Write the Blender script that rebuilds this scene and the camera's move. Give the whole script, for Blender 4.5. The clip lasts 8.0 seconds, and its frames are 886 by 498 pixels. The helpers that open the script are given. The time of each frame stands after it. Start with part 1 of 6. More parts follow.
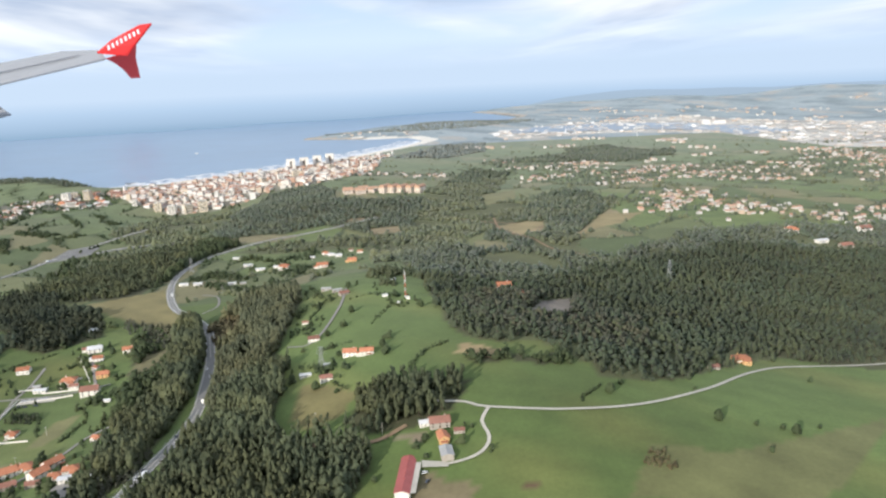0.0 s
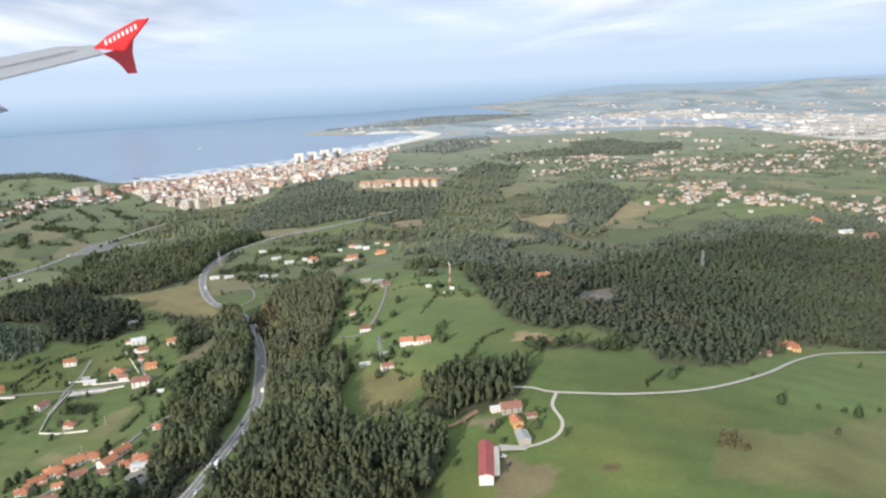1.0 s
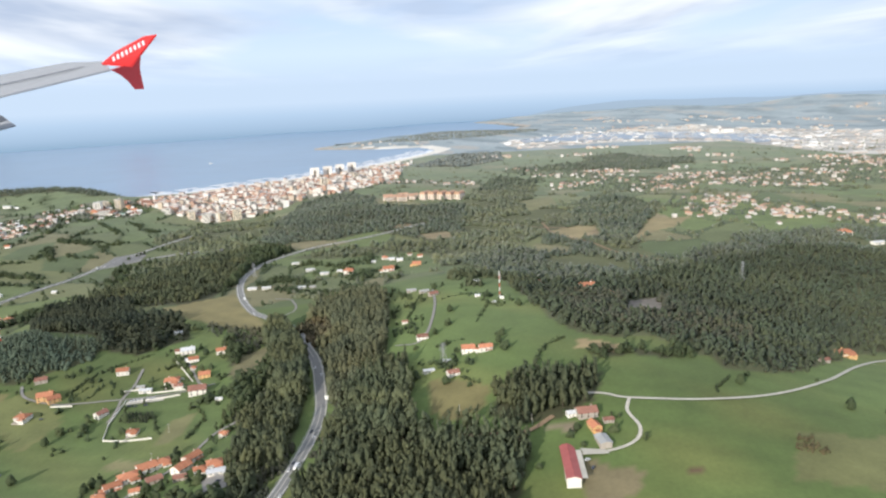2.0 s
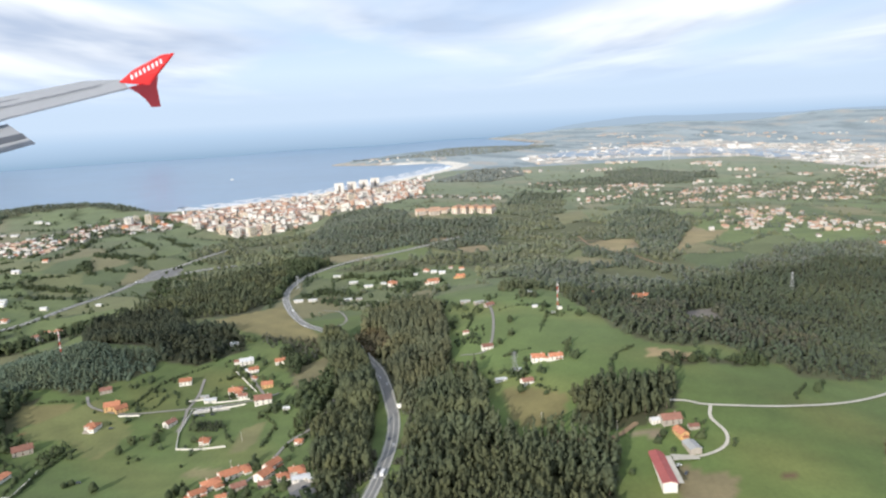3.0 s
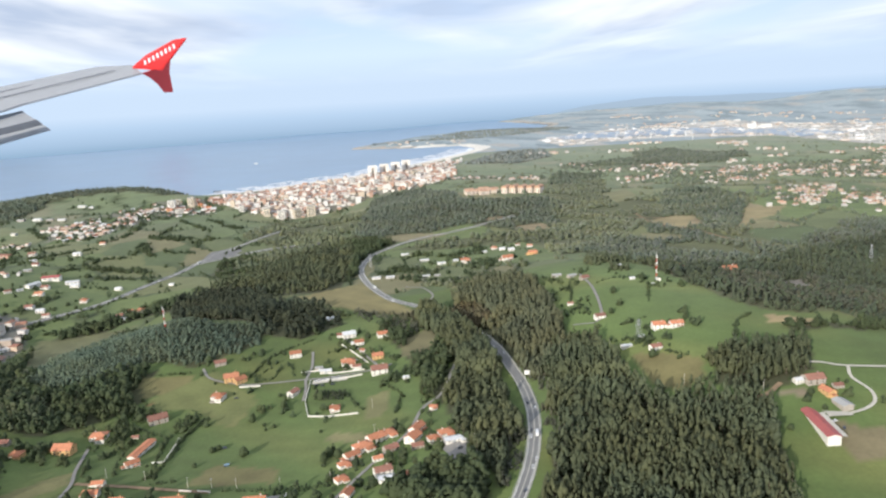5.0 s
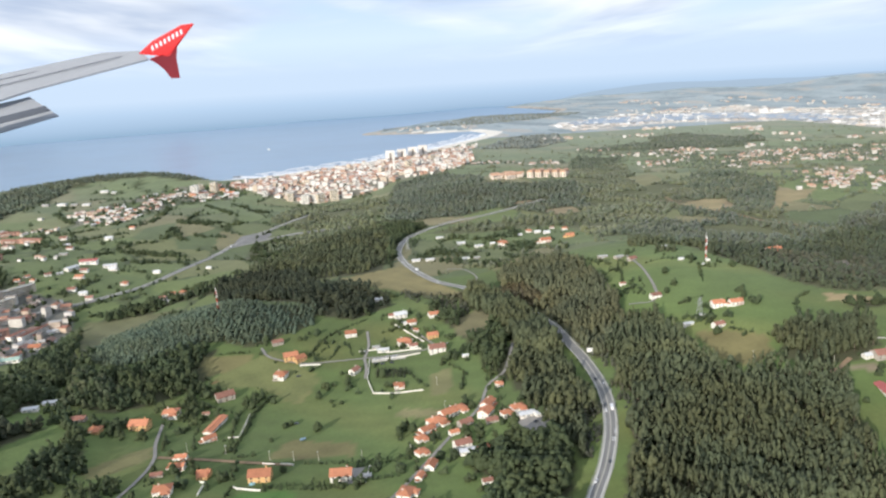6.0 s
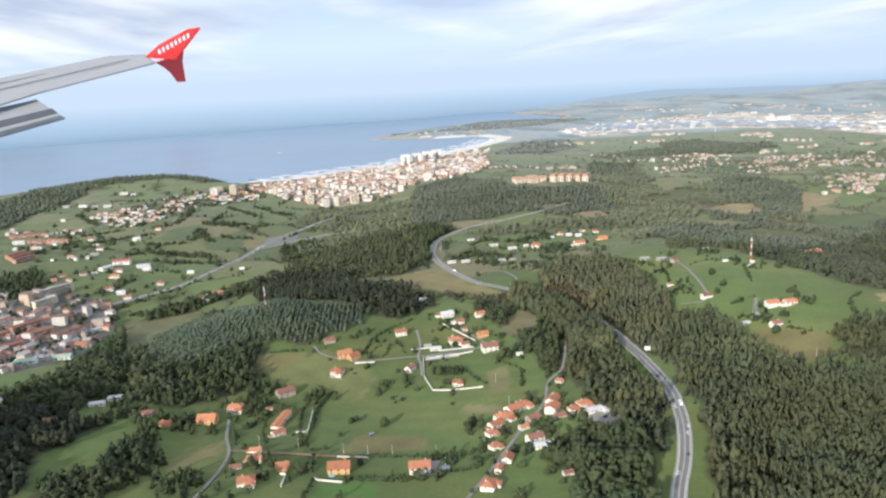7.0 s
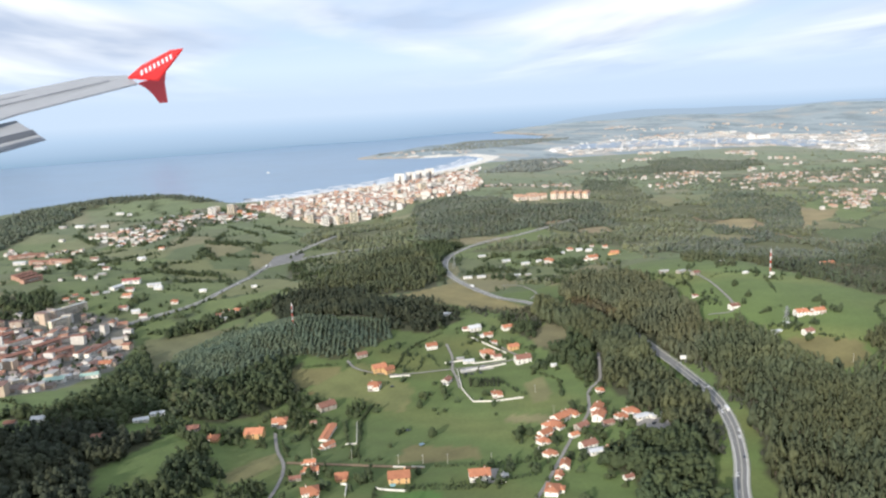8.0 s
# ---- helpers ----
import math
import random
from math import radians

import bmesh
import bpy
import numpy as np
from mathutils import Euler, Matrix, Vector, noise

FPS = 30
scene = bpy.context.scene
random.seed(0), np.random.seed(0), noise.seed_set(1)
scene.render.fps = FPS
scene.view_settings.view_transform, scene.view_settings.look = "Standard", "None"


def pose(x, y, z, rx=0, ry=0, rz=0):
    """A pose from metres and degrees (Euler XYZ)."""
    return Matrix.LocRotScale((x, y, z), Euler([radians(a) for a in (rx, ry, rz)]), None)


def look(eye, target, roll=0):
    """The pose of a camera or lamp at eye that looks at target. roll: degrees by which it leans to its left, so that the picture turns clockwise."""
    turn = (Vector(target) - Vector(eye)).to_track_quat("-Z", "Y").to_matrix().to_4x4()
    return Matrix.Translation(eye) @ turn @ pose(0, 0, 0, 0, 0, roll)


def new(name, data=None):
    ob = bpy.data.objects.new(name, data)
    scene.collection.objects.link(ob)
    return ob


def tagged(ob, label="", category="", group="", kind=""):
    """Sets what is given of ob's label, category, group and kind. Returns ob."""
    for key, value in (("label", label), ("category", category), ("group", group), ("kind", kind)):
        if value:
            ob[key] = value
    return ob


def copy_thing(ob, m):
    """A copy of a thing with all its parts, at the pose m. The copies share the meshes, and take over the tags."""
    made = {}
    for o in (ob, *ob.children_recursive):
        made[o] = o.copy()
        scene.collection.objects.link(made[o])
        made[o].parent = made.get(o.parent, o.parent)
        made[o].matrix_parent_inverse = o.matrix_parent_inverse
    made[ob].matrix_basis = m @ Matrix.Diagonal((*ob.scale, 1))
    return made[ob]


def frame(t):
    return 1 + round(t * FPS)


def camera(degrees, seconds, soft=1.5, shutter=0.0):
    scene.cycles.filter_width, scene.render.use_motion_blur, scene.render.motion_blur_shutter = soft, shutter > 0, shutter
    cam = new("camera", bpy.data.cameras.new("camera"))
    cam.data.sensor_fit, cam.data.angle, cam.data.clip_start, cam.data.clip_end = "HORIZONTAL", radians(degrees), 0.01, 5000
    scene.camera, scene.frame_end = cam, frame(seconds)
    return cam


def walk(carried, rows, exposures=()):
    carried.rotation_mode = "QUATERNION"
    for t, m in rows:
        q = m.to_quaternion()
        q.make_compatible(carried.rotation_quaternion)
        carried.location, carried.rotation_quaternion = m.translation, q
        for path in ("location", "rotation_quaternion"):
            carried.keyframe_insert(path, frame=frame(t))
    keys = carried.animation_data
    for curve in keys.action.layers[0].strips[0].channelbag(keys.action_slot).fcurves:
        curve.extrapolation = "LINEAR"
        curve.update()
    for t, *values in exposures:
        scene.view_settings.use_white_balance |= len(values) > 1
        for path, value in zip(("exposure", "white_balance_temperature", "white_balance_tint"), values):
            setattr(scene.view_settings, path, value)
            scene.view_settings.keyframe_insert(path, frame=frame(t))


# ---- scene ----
cam = camera(62.4, 8.0, soft=2.35)
PATH = [
    (0, (-10.452, 0.346, 165.523), (-10.389, 2.297, 165.084), -2.5),
    (0.5, (-27.177, -1.421, 165.348), (-27.086, 0.529, 164.914), -2.2),
    (1, (-44.156, -3.228, 165.053), (-44.073, -1.281, 164.601), -2.6),
    (2.5, (-95.148, -8.92, 163.377), (-95.057, -6.959, 162.996), -2.6),
    (3, (-112.228, -10.956, 163.069), (-112.157, -8.991, 162.703), -2.8),
    (3.5, (-129.254, -13.156, 162.771), (-129.17, -11.194, 162.392), -2.9),
    (4, (-146.497, -15.612, 162.53), (-146.393, -13.654, 162.137), -3.1),
    (4.5, (-163.858, -18.364, 162.356), (-163.783, -16.405, 161.962), -3.1),
    (6, (-217.643, -27.163, 162.032), (-217.58, -25.214, 161.589), -3.4),
    (6.5, (-235.96, -30.352, 162.058), (-235.894, -28.403, 161.613), -3.3),
    (7, (-254.52, -33.698, 162.119), (-254.448, -31.745, 161.69), -3),
    (7.5, (-273.182, -37.1, 162.182), (-273.085, -35.143, 161.782), -2.9),
    (8, (-291.97, -40.529, 162.226), (-291.832, -38.57, 161.847), -3.1),
]
walk(cam, [(t, look(eye, target, roll)) for t, eye, target, roll in PATH],
     [(0, 0.0, 6300, 11), (8, 0.04, 6300, 11)])

# ---------------------------------------------------------------- light
SUN_DIR = Vector((-0.54, -0.80, 0.315)).normalized()     # from the ground towards the sun
sun_data = bpy.data.lights.new("sun", "SUN")
sun_data.energy, sun_data.angle, sun_data.color = 4.5, radians(0.6), (1.0, 0.92, 0.79)
sun = new("sun", sun_data)
sun.matrix_basis = look((0, 0, 900), Vector((0, 0, 900)) - SUN_DIR)

world = bpy.data.worlds.new("sky")
scene.world = world
world.use_nodes = True
wn, wl = world.node_tree.nodes, world.node_tree.links
wn.clear()


def wnode(kind, **sets):
    n = wn.new(kind)
    for k, v in sets.items():
        n.inputs[k].default_value = v
    return n


sky = wn.new("ShaderNodeTexSky")
sky.sky_type = "NISHITA"
sky.sun_disc = False
sky.sun_elevation = math.asin(SUN_DIR.z)
sky.sun_rotation = math.atan2(SUN_DIR.x, SUN_DIR.y)
sky.air_density, sky.dust_density, sky.ozone_density = 1.0, 2.0, 1.0
sky_gain = wn.new("ShaderNodeVectorMath")
sky_gain.operation = "SCALE"
sky_gain.inputs["Scale"].default_value = 0.085
wl.new(sky.outputs[0], sky_gain.inputs[0])
# layered cloud: the direction of the sky is laid onto a flat deck overhead
coord = wn.new("ShaderNodeTexCoord")
split = wn.new("ShaderNodeSeparateXYZ")
wl.new(coord.outputs["Generated"], split.inputs[0])


def wmath(op, a, b):
    n = wn.new("ShaderNodeMath")
    n.operation = op
    for i, v in enumerate((a, b)):
        if isinstance(v, (int, float)):
            n.inputs[i].default_value = v
        else:
            wl.new(v, n.inputs[i])
    return n.outputs[0]


up = wmath("MAXIMUM", wmath("ADD", split.outputs[2], 0.045), 0.02)
deck = wn.new("ShaderNodeCombineXYZ")
wl.new(wmath("DIVIDE", split.outputs[0], up), deck.inputs[0])
wl.new(wmath("DIVIDE", split.outputs[1], up), deck.inputs[1])


def wnoise(scale, detail, rough, shift):
    mp = wn.new("ShaderNodeMapping")
    mp.inputs["Location"].default_value = (shift, shift * 0.7, 0)
    mp.inputs["Rotation"].default_value = (0, 0, 0.25)
    mp.inputs["Scale"].default_value = (scale, scale * 0.42, 1)
    wl.new(deck.outputs[0], mp.inputs[0])
    n = wnode("ShaderNodeTexNoise", Scale=1.0, Detail=detail, Roughness=rough, Distortion=0.4)
    wl.new(mp.outputs[0], n.inputs["Vector"])
    return n.outputs[0]


def wramp(value, stops):
    n = wn.new("ShaderNodeValToRGB")
    while len(n.color_ramp.elements) < len(stops):
        n.color_ramp.elements.new(0.5)
    for e, (p, c) in zip(n.color_ramp.elements, stops):
        e.position, e.color = p, (*c, 1)
    wl.new(value, n.inputs[0])
    return n.outputs[0]


def wmix(fac, a, b):
    n = wn.new("ShaderNodeMix")
    n.data_type = "RGBA"
    wl.new(fac, n.inputs[0])
    for i, v in ((6, a), (7, b)):
        if isinstance(v, tuple):
            n.inputs[i].default_value = (*v, 1)
        else:
            wl.new(v, n.inputs[i])
    return n.outputs[2]


thick = wramp(wnoise(0.36, 4, 0.48, 3.1), [(0.36, (0, 0, 0)), (0.54, (1, 1, 1))])
shade = wramp(wnoise(0.62, 4, 0.5, 8.3), [(0.38, (0, 0, 0)), (0.62, (1, 1, 1))])
cloud_colour = wmix(shade, (0.54, 0.63, 0.78), (1.05, 1.08, 1.10))
HORIZON = (0.64, 0.78, 0.94)
low = wramp(split.outputs[2], [(0.02, HORIZON), (0.06, (0.72, 0.87, 1.06)), (0.12, (0.60, 0.77, 1.0)), (0.3, (0.45, 0.62, 0.90))])
air = wmix(wramp(split.outputs[2], [(0.15, (1, 1, 1)), (0.6, (0.25, 0.25, 0.25))]), sky_gain.outputs[0], low)
lift = wmath("MULTIPLY", thick, wramp(split.outputs[2], [(0.022, (0, 0, 0)), (0.085, (0.95, 0.95, 0.95))]))
back = wnode("ShaderNodeBackground", Strength=1.0)
wl.new(wmix(lift, air, cloud_colour), back.inputs[0])
wout = wn.new("ShaderNodeOutputWorld")
wl.new(back.outputs[0], wout.inputs[0])

# ---------------------------------------------------------------- materials


def material(name, colour, rough=0.9, vary=0.25, scale=1.0, fine=None, metal=0.0, spec=0.3, island=0.0, obj_random=0.0, attribute="",
             second=None, bump=0.0, coat=0.0, sheen=0.0, leaf=False):
    """A procedural surface: base colour varied at two scales, by piece and by object, with fine relief."""
    m = bpy.data.materials.new(name)
    m.use_nodes = True
    n, l = m.node_tree.nodes, m.node_tree.links
    b = n["Principled BSDF"]
    b.inputs["Roughness"].default_value, b.inputs["Metallic"].default_value = rough, metal
    b.inputs["Specular IOR Level"].default_value = spec
    b.inputs["Coat Weight"].default_value = coat
    b.inputs["Sheen Weight"].default_value, b.inputs["Sheen Roughness"].default_value = sheen, 0.6
    geo = n.new("ShaderNodeNewGeometry")
    if attribute:
        src = n.new("ShaderNodeAttribute")
        src.attribute_name = attribute
        base = src.outputs["Color"]
    else:
        rgb = n.new("ShaderNodeRGB")
        rgb.outputs[0].default_value = (*colour, 1)
        base = rgb.outputs[0]

    def noise_at(sc, detail):
        t = n.new("ShaderNodeTexNoise")
        t.inputs["Scale"].default_value, t.inputs["Detail"].default_value = sc, detail
        t.inputs["Roughness"].default_value = 0.62
        l.new(geo.outputs["Position"], t.inputs["Vector"])
        return t.outputs[0]

    def mul(a, factor, low, high):
        r = n.new("ShaderNodeMapRange")
        r.inputs["From Min"].default_value, r.inputs["From Max"].default_value = 0.25, 0.75
        r.inputs["To Min"].default_value, r.inputs["To Max"].default_value = low, high
        l.new(factor, r.inputs["Value"])
        v = n.new("ShaderNodeVectorMath")
        v.operation = "SCALE"
        l.new(a, v.inputs[0])
        l.new(r.outputs[0], v.inputs["Scale"])
        return v.outputs[0]

    coarse, grain = noise_at(scale, 5), noise_at(fine or scale * 9, 4)
    if second:
        r = n.new("ShaderNodeMapRange")
        r.inputs["From Min"].default_value, r.inputs["From Max"].default_value = 0.45, 0.68
        l.new(noise_at(scale * 0.37, 6), r.inputs["Value"])
        mx = n.new("ShaderNodeMix")
        mx.data_type = "RGBA"
        mx.inputs[7].default_value = (*second, 1)
        l.new(r.outputs[0], mx.inputs[0])
        l.new(base, mx.inputs[6])
        base = mx.outputs[2]
    base = mul(mul(base, coarse, 1 - vary, 1 + vary), grain, 1 - vary * 0.7, 1 + vary * 0.7)
    if island:
        r = n.new("ShaderNodeMapRange")
        r.inputs["To Min"].default_value, r.inputs["To Max"].default_value = 1 - island, 1 + island
        l.new(geo.outputs["Random Per Island"], r.inputs["Value"])
        v = n.new("ShaderNodeVectorMath")
        v.operation = "SCALE"
        l.new(base, v.inputs[0])
        l.new(r.outputs[0], v.inputs["Scale"])
        base = v.outputs[0]
    if leaf:
        own = n.new("ShaderNodeAttribute")
        own.attribute_name = "tint"
        v = n.new("ShaderNodeVectorMath")
        v.operation = "MULTIPLY"
        l.new(base, v.inputs[0])
        l.new(own.outputs["Color"], v.inputs[1])
        base = v.outputs[0]
    if obj_random:
        info = n.new("ShaderNodeObjectInfo")
        r = n.new("ShaderNodeMapRange")
        r.inputs["To Min"].default_value, r.inputs["To Max"].default_value = 1 - obj_random, 1 + obj_random
        l.new(info.outputs["Random"], r.inputs["Value"])
        v = n.new("ShaderNodeVectorMath")
        v.operation = "SCALE"
        l.new(base, v.inputs[0])
        l.new(r.outputs[0], v.inputs["Scale"])
        base = v.outputs[0]
    l.new(base, b.inputs["Base Color"])
    if leaf:
        # thin leaves let some light through
        thin_leaf = n.new("ShaderNodeBsdfTranslucent")
        l.new(base, thin_leaf.inputs["Color"])
        both = n.new("ShaderNodeMixShader")
        both.inputs[0].default_value = 0.28
        l.new(b.outputs[0], both.inputs[1])
        l.new(thin_leaf.outputs[0], both.inputs[2])
        l.new(both.outputs[0], n["Material Output"].inputs["Surface"])
    if bump:
        bp = n.new("ShaderNodeBump")
        bp.inputs["Strength"].default_value, bp.inputs["Distance"].default_value = 0.8, bump
        l.new(grain, bp.inputs["Height"])
        l.new(bp.outputs[0], b.inputs["Normal"])
    return m


def ramp_by_island(name, colours, rough=0.85, vary=0.15, scale=0.4):
    """A surface whose joined pieces each take one of several colours."""
    m = material(name, colours[0], rough, vary, scale)
    n, l = m.node_tree.nodes, m.node_tree.links
    r = n.new("ShaderNodeValToRGB")
    r.color_ramp.interpolation = "CONSTANT"
    while len(r.color_ramp.elements) < len(colours):
        r.color_ramp.elements.new(0.5)
    for i, (e, c) in enumerate(zip(r.color_ramp.elements, colours)):
        e.position, e.color = i / len(colours), (*c, 1)
    geo = next(x for x in n if x.type == "NEW_GEOMETRY")
    l.new(geo.outputs["Random Per Island"], r.inputs[0])
    rgb = next(x for x in n if x.type == "RGB")
    for k in list(rgb.outputs[0].links):
        l.new(r.outputs[0], k.to_socket)
    return m


# the slight sheen pales ground seen at grazing angles, standing in for haze
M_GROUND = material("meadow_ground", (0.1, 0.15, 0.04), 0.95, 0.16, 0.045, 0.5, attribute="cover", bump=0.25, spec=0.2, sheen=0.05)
M_ASPHALT = material("weathered_asphalt", (0.205, 0.203, 0.20), 0.85, 0.14, 0.12, 2.5)
M_LANE = material("village_lane", (0.27, 0.255, 0.235), 0.9, 0.15, 0.2, 2.0)
M_GRAVEL = material("pale_gravel", (0.52, 0.49, 0.42), 0.95, 0.16, 0.25, 2.0)
M_PAINT = material("road_paint", (0.75, 0.75, 0.72), 0.7, 0.1, 0.5)
M_VERGE = material("concrete_verge", (0.42, 0.41, 0.36), 0.9, 0.15, 0.3)
M_EUCA = material("eucalyptus_leaves", (0.104, 0.122, 0.066), 0.75, 0.22, 0.06, 0.9, island=0.07, leaf=True)
M_OLIVE = material("olive_leaves", (0.146, 0.158, 0.092), 0.8, 0.22, 0.05, 0.9, island=0.07, leaf=True)
M_PLANT = material("young_eucalyptus_leaves", (0.118, 0.158, 0.108), 0.7, 0.2, 0.06, 0.9, island=0.07, leaf=True)
M_BROAD = material("broadleaf_leaves", (0.070, 0.094, 0.045), 0.8, 0.22, 0.05, 0.9, island=0.07, leaf=True)
M_PINE = material("dark_conifer_leaves", (0.056, 0.068, 0.042), 0.8, 0.22, 0.05, 0.9, island=0.07, leaf=True)
# distant haze put into the next two: paler leaves, whitened further by sheen
M_FARWOOD = material("haze_paled_scrub", (0.150, 0.176, 0.098), 0.85, 0.22, 0.02, 0.4, island=0.07, sheen=0.22, leaf=True)
M_FARPINE = material("haze_paled_pines", (0.112, 0.142, 0.092), 0.85, 0.22, 0.02, 0.4, island=0.07, sheen=0.22, leaf=True)
M_GREYWOOD = material("grey_olive_leaves", (0.076, 0.098, 0.056), 0.85, 0.2, 0.05, 0.9, island=0.07, sheen=0.1, leaf=True)
M_AUTUMN = material("brown_autumn_leaves", (0.132, 0.116, 0.064), 0.85, 0.22, 0.06, 0.9, island=0.07, leaf=True)
# leaf colour greyed and lightened, with the haze over the headland painted in
M_HAZEWOOD = material("haze_grey_leaves", (0.25, 0.28, 0.26), 0.9, 0.2, 0.02, 0.2, island=0.1, leaf=True)
M_BARE = material("thin_autumn_leaves", (0.104, 0.110, 0.078), 0.85, 0.25, 0.06, 0.9, island=0.07, leaf=True)
M_BARK = material("grey_bark", (0.16, 0.13, 0.10), 0.9, 0.25, 0.8)
M_WHITE = material("white_render", (0.78, 0.75, 0.69), 0.85, 0.08, 0.4, obj_random=0.10)
M_CREAM = material("ochre_render", (0.66, 0.42, 0.20), 0.85, 0.08, 0.4, obj_random=0.12)
M_STONE = material("grey_stone_wall", (0.40, 0.36, 0.31), 0.9, 0.2, 0.5)
M_TILE = material("orange_clay_tiles", (0.46, 0.195, 0.11), 0.85, 0.16, 0.5, 3.0, obj_random=0.22, bump=0.05)
M_BROWN = material("weathered_brown_tiles", (0.27, 0.135, 0.10), 0.9, 0.2, 0.5, 3.0, obj_random=0.2, bump=0.05)
M_RED = material("red_metal_roof", (0.40, 0.115, 0.105), 0.6, 0.12, 0.3, 2.0)
M_GREY = material("fibre_cement_roof", (0.42, 0.42, 0.41), 0.85, 0.15, 0.3)
M_PALE = material("pale_metal_roof", (0.62, 0.63, 0.64), 0.6, 0.1, 0.3)
M_GREEN = material("green_metal_roof", (0.36, 0.50, 0.43), 0.6, 0.1, 0.3)
M_GLASS = material("window_glass", (0.03, 0.035, 0.045), 0.12, 0.05, 1.0, spec=0.6)
M_DOOR = material("dark_wooden_door", (0.12, 0.07, 0.045), 0.7, 0.15, 2.0)
M_STEEL = material("galvanised_steel", (0.45, 0.46, 0.47), 0.5, 0.1, 1.0, metal=0.6)
M_MASTRED = material("red_mast_paint", (0.50, 0.07, 0.05), 0.6, 0.1, 1.0)
M_MASTWHITE = material("white_mast_paint", (0.75, 0.75, 0.73), 0.6, 0.1, 1.0)
M_SAND = material("beach_sand", (0.60, 0.54, 0.43), 0.95, 0.08, 0.02, 0.3)
M_FOAM = material("breaking_foam", (0.88, 0.90, 0.92), 0.9, 0.15, 0.02, 0.2)
M_CARWHITE = material("white_car_paint", (0.8, 0.8, 0.8), 0.3, 0.03, 1.0, coat=0.5)
M_CARDARK = material("dark_car_paint", (0.06, 0.07, 0.09), 0.3, 0.03, 1.0, coat=0.5)
M_TYRE = material("tyre_rubber", (0.02, 0.02, 0.02), 0.9, 0.1, 1.0)
M_WING = material("grey_wing_paint", (0.33, 0.345, 0.37), 0.45, 0.05, 0.004, 0.03)
M_WINGDARK = material("dark_flap_seal", (0.10, 0.11, 0.13), 0.6, 0.1, 0.004)
M_WINGRED = material("red_winglet_paint", (0.62, 0.03, 0.03), 0.4, 0.04, 0.004)
M_WINGWHITE = material("white_winglet_mark", (0.85, 0.85, 0.85), 0.5, 0.02, 0.004)
M_TOWNROOF = ramp_by_island("town_roofs", [(0.46, 0.25, 0.17), (0.40, 0.25, 0.19), (0.34, 0.26, 0.23), (0.52, 0.33, 0.24), (0.60, 0.57, 0.53), (0.44, 0.26, 0.19), (0.48, 0.45, 0.42)])
M_TOWNWALL = ramp_by_island("town_walls", [(0.68, 0.65, 0.59), (0.72, 0.70, 0.66), (0.60, 0.51, 0.40), (0.64, 0.62, 0.57), (0.48, 0.32, 0.24), (0.70, 0.69, 0.66)])
M_BRICKROOF = ramp_by_island("brown_town_roofs", [(0.30, 0.15, 0.11), (0.26, 0.16, 0.13), (0.36, 0.19, 0.13), (0.24, 0.20, 0.18), (0.42, 0.40, 0.38)])
# walls and roofs dulled: the contrast lost in haze is put into their colours
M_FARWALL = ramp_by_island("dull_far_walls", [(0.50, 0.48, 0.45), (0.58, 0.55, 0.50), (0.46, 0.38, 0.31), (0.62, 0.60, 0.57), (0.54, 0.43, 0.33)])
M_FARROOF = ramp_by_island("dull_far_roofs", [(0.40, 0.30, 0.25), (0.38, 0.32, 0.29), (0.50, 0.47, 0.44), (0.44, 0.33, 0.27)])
M_SHEDS = ramp_by_island("industrial_roofs", [(0.70, 0.70, 0.69), (0.60, 0.58, 0.54), (0.78, 0.78, 0.77), (0.66, 0.56, 0.48), (0.50, 0.50, 0.50), (0.74, 0.72, 0.68)])

# ---------------------------------------------------------------- mesh helpers


def quick_mesh(name, verts, faces, mat):
    """A mesh from arrays of vertices and of faces with an even number of corners."""
    verts, faces = np.asarray(verts, np.float32), np.asarray(faces, np.int32)
    me = bpy.data.meshes.new(name)
    me.vertices.add(len(verts))
    me.vertices.foreach_set("co", verts.ravel())
    k = faces.shape[1]
    me.loops.add(faces.size)
    me.loops.foreach_set("vertex_index", faces.ravel())
    me.polygons.add(len(faces))
    me.polygons.foreach_set("loop_start", np.arange(0, faces.size, k, dtype=np.int32))
    me.polygons.foreach_set("use_smooth", np.zeros(len(faces), bool))
    me.update(calc_edges=True)
    for m in (mat if isinstance(mat, (list, tuple)) else [mat]):
        me.materials.append(m)
    return me


def part(name, bm, mat, parent=None, label=""):
    me = bpy.data.meshes.new(name)
    bm.to_mesh(me)
    bm.free()
    me.materials.append(mat)
    ob = new(name, me)
    if parent:
        ob.parent = parent
    if label:
        tagged(ob, label)
    return ob


def box(bm, x, y, z, sx, sy, sz, m=None):
    """A box centred at x, y with its base at z."""
    t = Matrix.Translation((x, y, z + sz / 2)) @ Matrix.Diagonal((sx, sy, sz, 1))
    bmesh.ops.create_cube(bm, size=1, matrix=(m @ t) if m else t)
    return bm


def prism(bm, outline, depth, m):
    """An outline in x, z, pushed through from -depth/2 to depth/2 along y."""
    a = [bm.verts.new(m @ Vector((x, -depth / 2, z))) for x, z in outline]
    b = [bm.verts.new(m @ Vector((x, depth / 2, z))) for x, z in outline]
    bm.faces.new(a)
    bm.faces.new(b[::-1])
    for i in range(len(a)):
        j = (i + 1) % len(a)
        bm.faces.new((a[j], a[i], b[i], b[j]))
    bmesh.ops.recalc_face_normals(bm, faces=bm.faces)
    return bm


